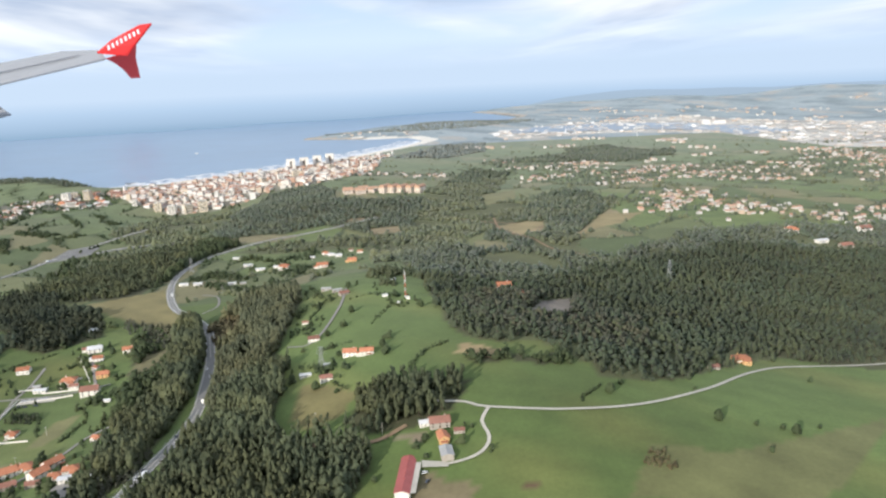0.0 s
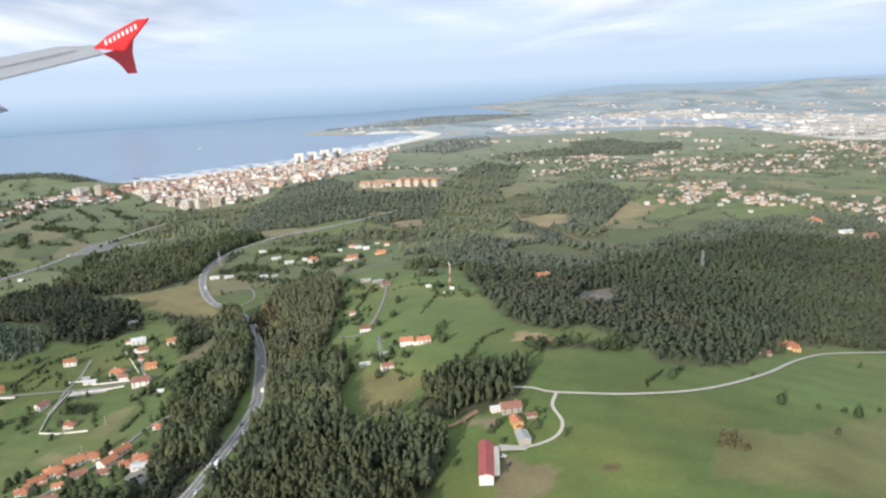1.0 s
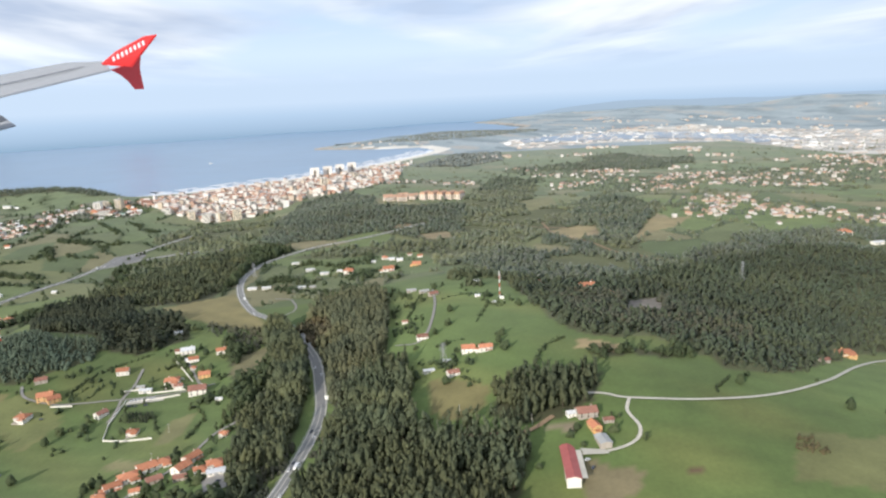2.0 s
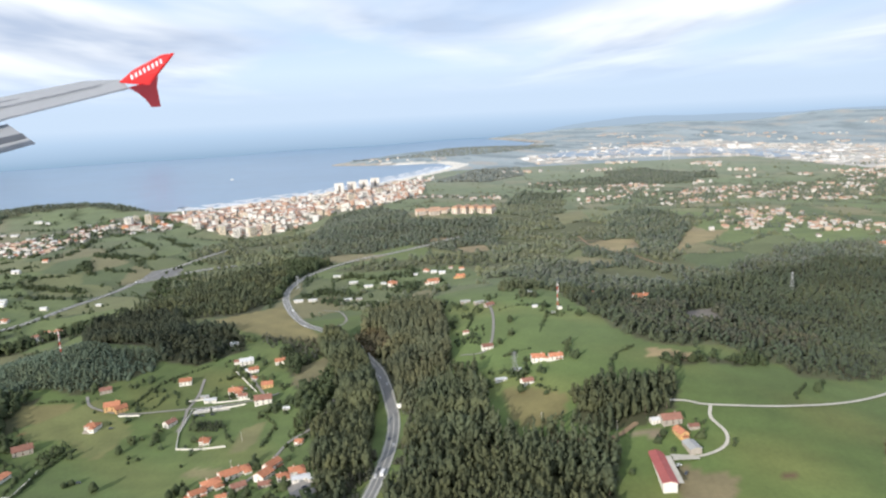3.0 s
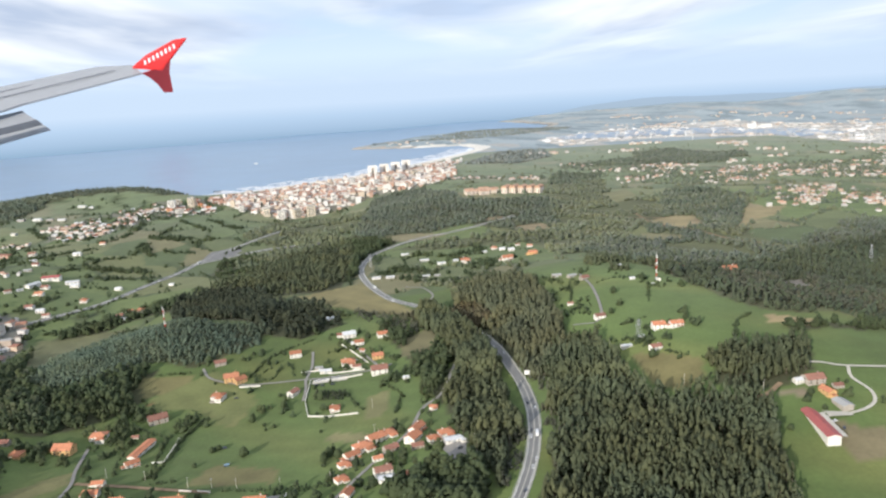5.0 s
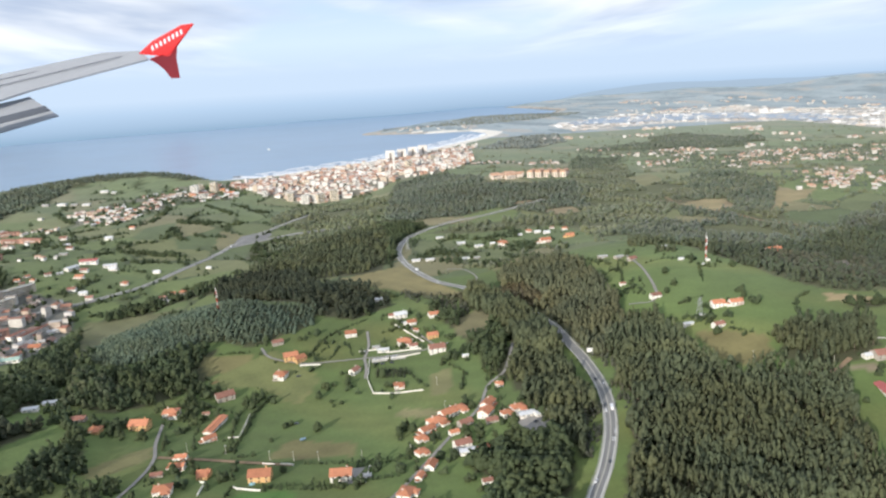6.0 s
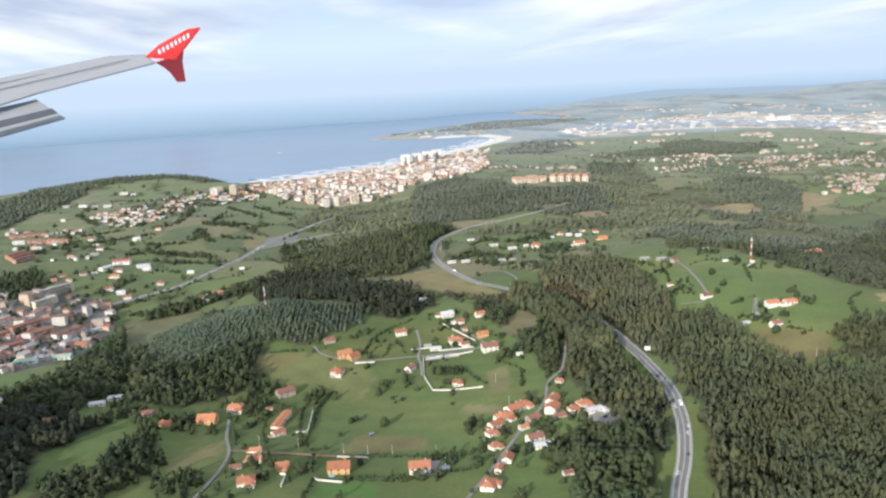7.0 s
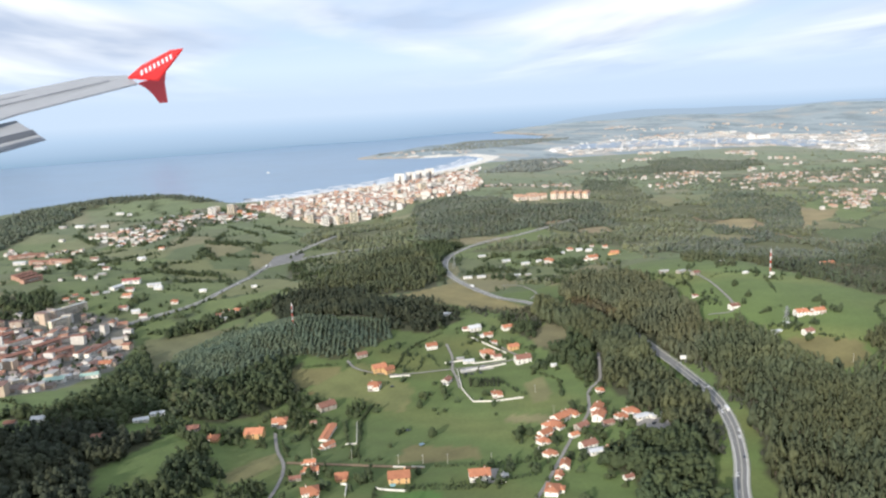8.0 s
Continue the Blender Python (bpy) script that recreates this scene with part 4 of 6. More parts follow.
SOUTH = [(-259, 269, 10.2, 'o', 0), (-248, 268, 4.8, 'g', 0), (-219, 268, 6.7, 'o', 70), (-224, 260, 5.5, 'o', 70), (-230, 246, 8.1, 'o', 70),
         (-196, 247, 4.7, 'w', 10), (-194, 277, 5.4, 'o', 0), (-202, 276, 8.0, 'f', 10), (-296, 275, 10.6, 'Y', 0), (-323, 282, 6.5, 'Y', 0),
         (-338, 291, 7.4, 'o', 0), (-345, 283, 5.8, 'b', 10), (-336, 265, 8.4, 'o', 10), (-395, 337, 7.0, 'Y', 0), (-409, 350, 7.8, 'b', 0),
         (-522, 527, 10.0, 'o', 0), (-454, 336, 6.9, 'b', 0), (-498, 366, 7.5, 'w', 0), (-512, 363, 6.6, 'b', 0)]
pick = random.Random(7)


def set_house(x, y, w, kind, turn, group):
    stock = STOCK[kind]
    s = w / 9 * (0.98 if group == "row of houses" else 0.86 if group == "southern houses" else 0.80 if group == "farm buildings" else 0.72)
    m = pose(x, y, ground_z(x, y) + 0.05, 0, 0, turn) @ Matrix.Diagonal((s * 1.08, s, s * 0.95, 1))
    HOUSE_SITES.append((x, y, w))
    ob = copy_thing(pick.choice(stock), m)
    ob["group"] = group
    return ob


for group, sites in (("farm buildings", FARM), ("hamlet houses", HAMLET), ("houses along the lane", LANE_SIDE), ("row of houses", ROW),
                     ("upper village houses", UPPER), ("hilltop houses", HILLTOP), ("houses beside the wood", WOODSIDE), ("western farmhouses", WEST), ("sheds and warehouses", SHEDS), ("southern houses", SOUTH)):
    for x, y, w, kind, turn in sites:
        set_house(x, y, w, kind, turn, group)


def long_barn(x, y, length, width, turn, wall, roof, label):
    ob = gable_house("barn", length, width, 1.8, wall, roof, label, False, False, 1, True)
    for i in range(5):
        part("roof_vent", box(bmesh.new(), (i - 2) * length / 6, 0, 1.8 + 0.13 * width, 0.7, 0.8, 0.35), roof, ob)
    ob["category"] = "barn"
    ob.matrix_basis = pose(x, y, ground_z(x, y) + 0.1, 0, 0, turn)
    HOUSE_SITES.append((x, y, length * 0.6))
    return ob


tagged(long_barn(-20.2, 253.5, 26, 5.4, 84, M_WHITE, M_RED, "long white barn with a red metal roof"), category="barn")
tagged(long_barn(-334.5, 344, 20, 4.8, 79, M_WHITE, M_TILE, "long white farm building with orange tiled roof"), category="barn")

# ---------------------------------------------------------------- blocks of flats


def flats(name, w, d, storeys, wall, roof, label, pitched=False):
    ob = new(name)
    sh = 1.75
    h = storeys * sh
    part("wall", box(bmesh.new(), 0, 0, -3, w, d, h + 3), wall, ob)
    if pitched:
        part("roof", prism(bmesh.new(), [(-d / 2 - 0.4, h), (d / 2 + 0.4, h), (0, h + d * 0.22)], w + 0.8, pose(0, 0, 0, 0, 0, 90)), roof, ob)
    else:
        part("roof", box(bmesh.new(), 0, 0, h, w + 0.3, d + 0.3, 0.4), roof, ob)
        part("stair_head", box(bmesh.new(), w * 0.1, 0, h + 0.4, 2.2, 2.0, 1.2), wall, ob)
    for i in range(storeys):
        for side in (-1, 1):
            part("window_band", box(bmesh.new(), 0, side * d / 2, i * sh + 0.5, w * 0.84, 0.16, 0.6), M_GLASS, ob)
        if i and i % 2 == 0:
            part("balcony", box(bmesh.new(), 0, -d / 2 - 0.35, i * sh - 0.05, w * 0.55, 0.7, 0.5), M_WHITE, ob)
    return tagged(ob, label, "flats")


M_BRICKWALL = material("brick_facade", (0.46, 0.28, 0.21), 0.9, 0.15, 0.5, obj_random=0.15)
M_BEIGE = material("beige_facade", (0.66, 0.58, 0.45), 0.9, 0.1, 0.5, obj_random=0.12)
FLATS = [flats("apartment_block", 16, 7, 5, M_WHITE, M_BROWN, "white apartment block with brown pitched roof", True),
         flats("apartment_block", 15, 7, 6, M_BEIGE, M_GREY, "beige apartment block with a flat grey roof"),
         flats("apartment_block", 18, 8, 4, M_BRICKWALL, M_BROWN, "brick apartment block with brown pitched roof", True),
         flats("apartment_block", 12, 9, 9, M_BEIGE, M_GREY, "tall beige block of flats", False),
         flats("apartment_block", 12, 9, 8, M_WHITE, M_GREY, "tall white block of flats", False)]


def set_flats(i, x, y, turn, s, group):
    ob = copy_thing(FLATS[i], pose(x, y, ground_z(x, y), 0, 0, turn) @ Matrix.Diagonal((s, s, s, 1)))
    ob["group"] = group


def long_flats(i, x0, y0, x1, y1, group):
    """A block stretched between two ends of its front."""
    turn, long = math.degrees(math.atan2(y1 - y0, x1 - x0)), math.hypot(x1 - x0, y1 - y0)
    x, y = (x0 + x1) / 2, (y0 + y1) / 2
    ob = copy_thing(FLATS[i], pose(x, y, ground_z(x, y), 0, 0, turn) @ Matrix.Diagonal((long / 16, *((0.75, 0.75) if group.startswith("brick") else (0.7, 0.72)), 1)))
    ob["group"] = group


for i, *ends in ((1, -617, 622, -588, 668), (1, -600, 612, -590, 628), (0, -545, 548, -534, 584), (0, -552, 545, -548, 560), (2, -578, 543, -562, 561), (2, -592, 560, -580, 580),
                 (0, -612, 560, -598, 576), (2, -600, 530, -588, 543), (2, -630, 570, -620, 586), (1, -551, 444, -541, 447), (0, -600, 492, -588, 504), (2, -575, 505, -564, 519), (2, -625, 520, -612, 536)):
    long_flats(i, *ends, "flats of the near town")
for i, *ends in ((2, -821, 1003, -782, 1010), (2, -767, 946, -738, 934), (2, -735, 933, -706, 921), (2, -692, 764, -683, 784), (2, -704, 780, -696, 800), (2, -716, 795, -708, 815)):
    long_flats(i, *ends, "brick terraces in the fields")
for i, x, y, turn, size in ((3, -352, 1168, 10, 1.1), (3, -374, 1162, 30, 0.95), (4, -398, 1160, -5, 1.0), (3, -424, 1172, 5, 0.85), (4, -318, 1216, 15, 0.8), (4, -250, 1300, 20, 0.9),
                            (3, -228, 1330, 20, 1.0), (3, -275, 1272, 40, 0.8), (4, -205, 1370, 20, 1.0), (4, -470, 1200, 0, 0.7), (4, -300, 1390, 10, 0.9), (4, -360, 1330, 0, 0.8), (3, -180, 1480, 20, 0.9)):
    set_flats(i, x, y, turn, size, "flats of the seaside town")


M_PEACH = material("faded_peach_tiles", (0.50, 0.31, 0.21), 0.85, 0.12, 0.3)


def arch_tower(name):
    """A white seafront tower: two shafts under one top, with a recessed bay of balconies between."""
    ob = new(name)
    for x in (-5.5, 5.5):
        part("shaft", box(bmesh.new(), x, 0, -3, 6.5, 11, 23), M_WHITE, ob)
    part("crown", box(bmesh.new(), 0, 0, 20, 17.6, 11.1, 4.6), M_WHITE, ob)
    bay = part("bay", box(bmesh.new(), 0, 1.5, -3, 5, 7, 23), M_STONE, ob)
    for i in range(11):
        part("balcony", box(bmesh.new(), 0, -3.0, i * 1.85, 4.6, 2.2, 0.6), M_STONE, bay)
    part("roof", box(bmesh.new(), 0, 0, 24.6, 18, 11.5, 0.5), M_PALE, ob)
    return tagged(ob, "tall white seafront apartment tower with recessed bay", "tower", "seafront towers")


tower = arch_tower("apartment_tower")
tower.matrix_basis = pose(-267, 1520, ground_z(-267, 1520) + 0.5, 0, 0, 12)
for x, y in ((-243, 1543), (-220, 1575), (-197, 1610)):
    copy_thing(tower, pose(x, y, ground_z(x, y) + 0.5, 0, 0, 12))

M_SALMON = material("salmon_facade", (0.72, 0.62, 0.52), 0.9, 0.1, 0.3, obj_random=0.08)
terrace = flats("terrace_block", 17, 12, 4, M_SALMON, M_PEACH, "salmon housing block with orange tiled roof on a hill", True)
terrace.matrix_basis = pose(-104, 988, ground_z(-104, 988), 0, 0, 8) @ Matrix.Diagonal((0.8, 0.75, 0.75, 1))
for x, y, turn, s in ((-93, 996, 98, 0.9), (-86, 983, 6, 1.0), (-73, 990, 96, 0.95), (-105, 1003, 8, 0.95), (-84, 1006, 5, 1.0), (-70, 1003, 6, 0.9)):
    ob = copy_thing(terrace, pose(x, y, ground_z(x, y), 0, 0, turn) @ Matrix.Diagonal((s, s, s, 1)))
    ob["group"] = "blocks of the hilltop estate"
terrace["group"] = "blocks of the hilltop estate"


def vault_block(name):
    """A housing block under a rounded orange roof."""
    ob = new(name)
    part("wall", box(bmesh.new(), 0, 0, -3, 11, 20, 12), M_SALMON, ob)
    arc = [(5.9 * math.cos(a), 9 + 4.2 * math.sin(a)) for a in [math.pi * i / 10 for i in range(11)]]
    part("roof", prism(bmesh.new(), arc, 21, Matrix.Identity(4)), M_PEACH, ob)
    for i in range(4):
        for x in (-2.6, 2.6):
            part("window", box(bmesh.new(), x, -10, i * 2.0 + 0.6, 2.2, 0.2, 1.1), M_GLASS, ob)
    return tagged(ob, "ochre housing block under a rounded orange roof", "flats", "vaulted blocks on the hill")


vault = vault_block("housing_block")
vault.matrix_basis = pose(-54, 990, ground_z(-54, 990), 0, 0, -28) @ Matrix.Diagonal((0.75, 0.9, 0.85, 1))
for x, y in ((-42, 993), (-30, 994), (-18, 997), (-6, 1000)):
    copy_thing(vault, pose(x, y, ground_z(x, y), 0, 0, -28))

for spread, sites in (("village houses", (VILLAGE, 92)), ):
    outline, count = sites
    xs, ys = [p[0] for p in outline], [p[1] for p in outline]
    made = 0
    while made < count:
        x, y = pick.uniform(min(xs), max(xs)), pick.uniform(min(ys), max(ys))
        if inside(outline, [x], [y])[0]:
            set_house(round(x), round(y), pick.uniform(6.5, 9.5), pick.choice("owwwwfwb"), pick.uniform(-25, 25), spread)
            made += 1
for base in (*[b for v in STOCK.values() for b in v], *FLATS):
    # the patterns themselves stand in the far town as houses like the rest
    x, y = pick.uniform(-600, -510), pick.uniform(1190, 1290)
    base.matrix_basis = pose(x, y, ground_z(x, y), 0, 0, pick.uniform(-20, 20))


def town(name, outline, count, size, label, wall=None, roof=None, flat=0.0, tall=1.0, seed=1, knots=0.0, high=0.0):
    """Many small houses, too far off to count, in one mesh: walls with roofs set on them."""
    g = np.random.default_rng(seed)
    o = np.array(outline)
    pts = np.zeros((0, 2))
    while len(pts) < count:
        p = np.column_stack([g.uniform(*f(o[:, i])) for i, f in ((0, lambda a: (a.min(), a.max(), count)), (1, lambda a: (a.min(), a.max(), count)))])
        pts = np.concatenate([pts, p[inside(outline, p[:, 0], p[:, 1])]])
    pts = pts[:count]
    if knots:
        # houses gather in strings along their lanes
        heart = pts[:max(2, count // 9)]
        way = g.uniform(-0.5, 0.5, len(heart))
        k = g.integers(len(heart), size=count)
        along, aside = g.normal(0, knots * 1.9, count), g.normal(0, knots * 0.8, count)
        pts = heart[k] + np.column_stack([np.cos(way[k]) * along - np.sin(way[k]) * aside, np.sin(way[k]) * along + np.cos(way[k]) * aside])
        pts = pts[(offshore(pts[:, 0], pts[:, 1]) < -20)]
    cube = np.array([(-1, -1, 0), (1, -1, 0), (1, 1, 0), (-1, 1, 0), (-1, -1, 1), (1, -1, 1), (1, 1, 1), (-1, 1, 1)], float) * (0.5, 0.5, 1)
    cube_f = np.array([(0, 1, 5), (0, 5, 4), (1, 2, 6), (1, 6, 5), (2, 3, 7), (2, 7, 6), (3, 0, 4), (3, 4, 7), (4, 5, 6), (4, 6, 7)])
    top = np.array([(-0.55, -0.58, 0), (0.55, -0.58, 0), (0.55, 0.58, 0), (-0.55, 0.58, 0), (-0.55, 0, 1), (0.55, 0, 1)], float)
    top_f = np.array([(0, 1, 5), (0, 5, 4), (2, 3, 4), (2, 4, 5), (1, 2, 5), (3, 0, 4), (0, 2, 1), (0, 3, 2)])
    V, F, K = [], [], []
    z0 = height(pts[:, 0], pts[:, 1])
    n = 0
    for (x, y), z in zip(pts, z0):
        w = g.uniform(*size)
        d, h = w * g.uniform(0.6, 0.9), g.uniform(3.0, 5.5) * tall
        block = g.random() < high       # a taller block with a flat top
        if block:
            w, h = w * 1.25, h * g.uniform(1.6, 2.9)
        a = g.uniform(-0.35, 0.35) + (math.pi / 2 if g.random() < 0.4 else 0)
        r = np.array([(math.cos(a), math.sin(a), 0), (-math.sin(a), math.cos(a), 0), (0, 0, 1)])
        pitch = 0.3 if g.random() < flat or block else d * 0.27
        V += [cube * (w, d, h + 3) @ r + (x, y, z - 3), top * (w, d, pitch) @ r + (x, y, z + h)]
        F += [cube_f + n, top_f + n + 8]
        K += [0] * len(cube_f) + [1] * len(top_f)
        n += 14
    me = quick_mesh(name, np.concatenate(V), np.concatenate(F), [wall or M_TOWNWALL, roof or M_TOWNROOF])
    me.polygons.foreach_set("material_index", np.array(K, np.int32))
    me.update()
    return tagged(new(name, me), label, "houses", kind="stuff")


town("seaside_town", SEASIDE, 1650, (4.5, 8.5), "dense seaside town of pale houses with orange roofs", tall=0.85, seed=2, high=0.16)
town("seaside_suburb", TOWN_EDGE, 330, (4.5, 8.5), "pale houses and flats at the edge of the seaside town", tall=0.8, seed=39, high=0.22)
town("ridge_village", VILLAGE, 70, (5, 8), "pale houses with orange roofs in a village on a ridge", tall=0.8, seed=38, knots=10.0)
# the near town's dull wall colour stands in for house sides in shade
town("near_town", WEST_TOWN, 270, (5, 9), "town houses with brown and orange roofs", M_FARWALL, M_BRICKROOF, tall=0.72, seed=3, high=0.1)
for i, outline in enumerate(EAST_TOWNS):
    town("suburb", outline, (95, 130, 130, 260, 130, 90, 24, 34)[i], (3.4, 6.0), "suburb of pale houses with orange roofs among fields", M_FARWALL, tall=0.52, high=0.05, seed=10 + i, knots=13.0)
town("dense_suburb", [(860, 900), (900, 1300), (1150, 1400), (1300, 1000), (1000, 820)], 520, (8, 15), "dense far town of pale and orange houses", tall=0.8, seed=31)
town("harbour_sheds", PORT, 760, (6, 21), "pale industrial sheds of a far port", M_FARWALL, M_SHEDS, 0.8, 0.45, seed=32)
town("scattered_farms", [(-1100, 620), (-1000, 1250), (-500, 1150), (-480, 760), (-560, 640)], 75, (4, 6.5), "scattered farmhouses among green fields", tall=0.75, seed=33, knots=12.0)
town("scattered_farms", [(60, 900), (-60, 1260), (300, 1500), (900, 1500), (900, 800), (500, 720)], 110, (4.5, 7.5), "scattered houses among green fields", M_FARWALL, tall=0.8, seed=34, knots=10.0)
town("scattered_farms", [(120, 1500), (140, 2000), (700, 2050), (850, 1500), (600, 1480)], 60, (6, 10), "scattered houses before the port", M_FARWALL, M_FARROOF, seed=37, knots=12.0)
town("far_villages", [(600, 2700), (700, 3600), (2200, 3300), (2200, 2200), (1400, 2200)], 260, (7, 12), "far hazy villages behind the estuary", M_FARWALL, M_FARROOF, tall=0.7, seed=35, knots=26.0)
town("headland_houses", [(-330, 2580), (-150, 2640), (0, 2540), (-20, 2440), (-200, 2460)], 16, (7, 11), "houses on a low headland", M_FARWALL, M_FARROOF, tall=0.7, seed=36)

# ---------------------------------------------------------------- woods
PHI = (1 + 5 ** 0.5) / 2
CLUMP = np.array([(-1, PHI, 0), (1, PHI, 0), (-1, -PHI, 0), (1, -PHI, 0), (0, -1, PHI), (0, 1, PHI), (0, -1, -PHI), (0, 1, -PHI),
                  (PHI, 0, -1), (PHI, 0, 1), (-PHI, 0, -1), (-PHI, 0, 1)], float) / math.hypot(1, PHI)
FAR_CLUMP = np.array([(1, 0, 0), (-1, 0, 0), (0, 1, 0), (0, -1, 0), (0, 0, 1), (0, 0, -1)], float)
FAR_CLUMP_F = np.array([(0, 2, 4), (2, 1, 4), (1, 3, 4), (3, 0, 4), (2, 0, 5), (1, 2, 5), (3, 1, 5), (0, 3, 5)])
CLUMP_F = np.array([(0, 11, 5), (0, 5, 1), (0, 1, 7), (0, 7, 10), (0, 10, 11), (1, 5, 9), (5, 11, 4), (11, 10, 2), (10, 7, 6), (7, 1, 8),
                    (3, 9, 4), (3, 4, 2), (3, 2, 6), (3, 6, 8), (3, 8, 9), (4, 9, 5), (2, 4, 11), (6, 2, 10), (8, 6, 7), (9, 8, 1)])


def crown_shape(g, clumps, slim, base):
    """A crown one metre high: rounded clumps of leaves of uneven size, set loosely on a tapering body, with their soft normals."""
    V, F, N = [], [], []
    count = max(3, round(clumps * 0.5))
    tall_kind = slim < 0.2
    ball, ball_f = (FAR_CLUMP, FAR_CLUMP_F) if count < 4 else (CLUMP, CLUMP_F)
    count = 4 if count < 4 else count
    for i in range(count):
        t = base + (1 - base) * ((i + g.random()) / count)
        u = (t - base) / (1 - base)
        body = (0.50 + 0.62 * math.sin(math.pi * (0.22 + 0.72 * u))) if tall_kind else (0.35 + 1.0 * math.sin(math.pi * (0.18 + 0.78 * u ** 0.8))) * 0.75
        a, r = g.random() * 6.28, body * slim * math.sqrt(g.random()) * 0.95
        s = slim * g.uniform(0.42, 0.78) * (1.18 - 0.62 * u) * (1.22 if count < 6 else 1.0)
        q = ball * (g.uniform(0.75, 1.25), g.uniform(0.75, 1.25), g.uniform(0.75, 1.2) * (2.2 if tall_kind else 0.95))
        q = q * (1 + g.uniform(-0.20, 0.20, (len(ball), 1)))
        c, n = math.cos(a * 3), math.sin(a * 3)
        q = q @ np.array([(c, n, 0), (-n, c, 0), (0, 0, 1)])
        v = q * s + (math.cos(a) * r, math.sin(a) * r, t - s * 0.3)
        whole = v - (0, 0, base + (1 - base) * 0.42)
        whole = whole * (1, 1, 1.3 * slim)
        whole /= np.linalg.norm(whole, axis=1)[:, None] + 1e-6
        own_n = q / np.linalg.norm(q, axis=1)[:, None]
        soft = 0.50 * own_n + 0.50 * whole + (0, 0, 0.10 if len(ball) > 6 else 0.45)
        V.append(v)
        N.append(soft / np.linalg.norm(soft, axis=1)[:, None])
        F.append(ball_f + len(ball) * i)
    return np.concatenate(V), np.concatenate(F), np.concatenate(N)


TRUNK = np.array([(0.022, 0, -0.15), (-0.011, 0.019, -0.15), (-0.011, -0.019, -0.15), (0.008, 0, 0.7), (-0.004, 0.007, 0.7), (-0.004, -0.007, 0.7)])
TRUNK_N = np.array([(1, 0, 0), (-0.5, 0.866, 0), (-0.5, -0.866, 0)] * 2, float)
TRUNK_F = np.array([(0, 1, 4), (0, 4, 3), (1, 2, 5), (1, 5, 4), (2, 0, 3), (2, 3, 5)])


def scatter(outline, spacing, seed, rows=0.0, patchy=0.0):
    g = np.random.default_rng(seed)
    o = np.array(outline, float)
    xs, ys = np.arange(o[:, 0].min(), o[:, 0].max(), spacing), np.arange(o[:, 1].min(), o[:, 1].max(), spacing)
    X, Y = np.meshgrid(xs, ys)
    j = spacing * (0.18 if rows else 0.48)
    p = np.column_stack([(X + g.uniform(-j, j, X.shape)).ravel(), (Y + g.uniform(-j, j, X.shape)).ravel()])
    wob = 4.0 * ripple(p[:, 0], p[:, 1], 9.0)
    p = p[inside(outline, p[:, 0] + wob, p[:, 1] - wob)]
    thin_out = 0.25 + 0.75 * (ripple(p[:, 0] * 1.1, p[:, 1] * 0.9, 7.0 * max(1.0, spacing / 4)) > -0.42)
    if patchy:
        p, thin_out = p[ripple(p[:, 0], p[:, 1], patchy) > -0.30], thin_out[ripple(p[:, 0], p[:, 1], patchy) > -0.30]
    return p if rows else p[g.random(len(p)) < thin_out]


def clear_of_roads(p, gap=4.6):
    ok = np.ones(len(p), bool)
    for r in ALL_ROADS:
        ok &= away(r, p[:, 0], p[:, 1]) > (gap if r in (ROAD_MAIN, ROAD_WEST) else 3.2)
    for r in DIRT:
        ok &= away(r, p[:, 0], p[:, 1]) > 4.5
    for outline, _ in TINTS:
        ok &= ~inside(outline, p[:, 0], p[:, 1])
    for x, y, w in HOUSE_SITES:
        ok &= np.hypot(p[:, 0] - x, p[:, 1] - y) > w * 0.62 + 1.0
    return p[ok]


def tint_leaves(me, colours):
    """Each tree's own hue, on the corners of its crown."""
    at = me.color_attributes.new("tint", "FLOAT_COLOR", "POINT")
    at.data.foreach_set("color", np.column_stack([colours, np.ones(len(colours))]).astype(np.float32).ravel())


def tree_hues(g, pts):
    """From bluish green to yellow brown, in loose drifts, lighter and darker from tree to tree."""
    drift = 0.75 * ripple(pts[:, 0], pts[:, 1], 15.0) + g.normal(0.12, 0.14, len(pts))
    drift = np.clip(drift, -0.35, 1.1)[:, None]
    light = np.clip(g.normal(1.0, 0.08, (len(pts), 1)), 0.7, 1.35) * (1 + 0.16 * ripple(pts[:, 0] + 90, pts[:, 1], 34.0)[:, None])
    return (1 + drift * np.array((0.24, 0.12, -0.02))) * light


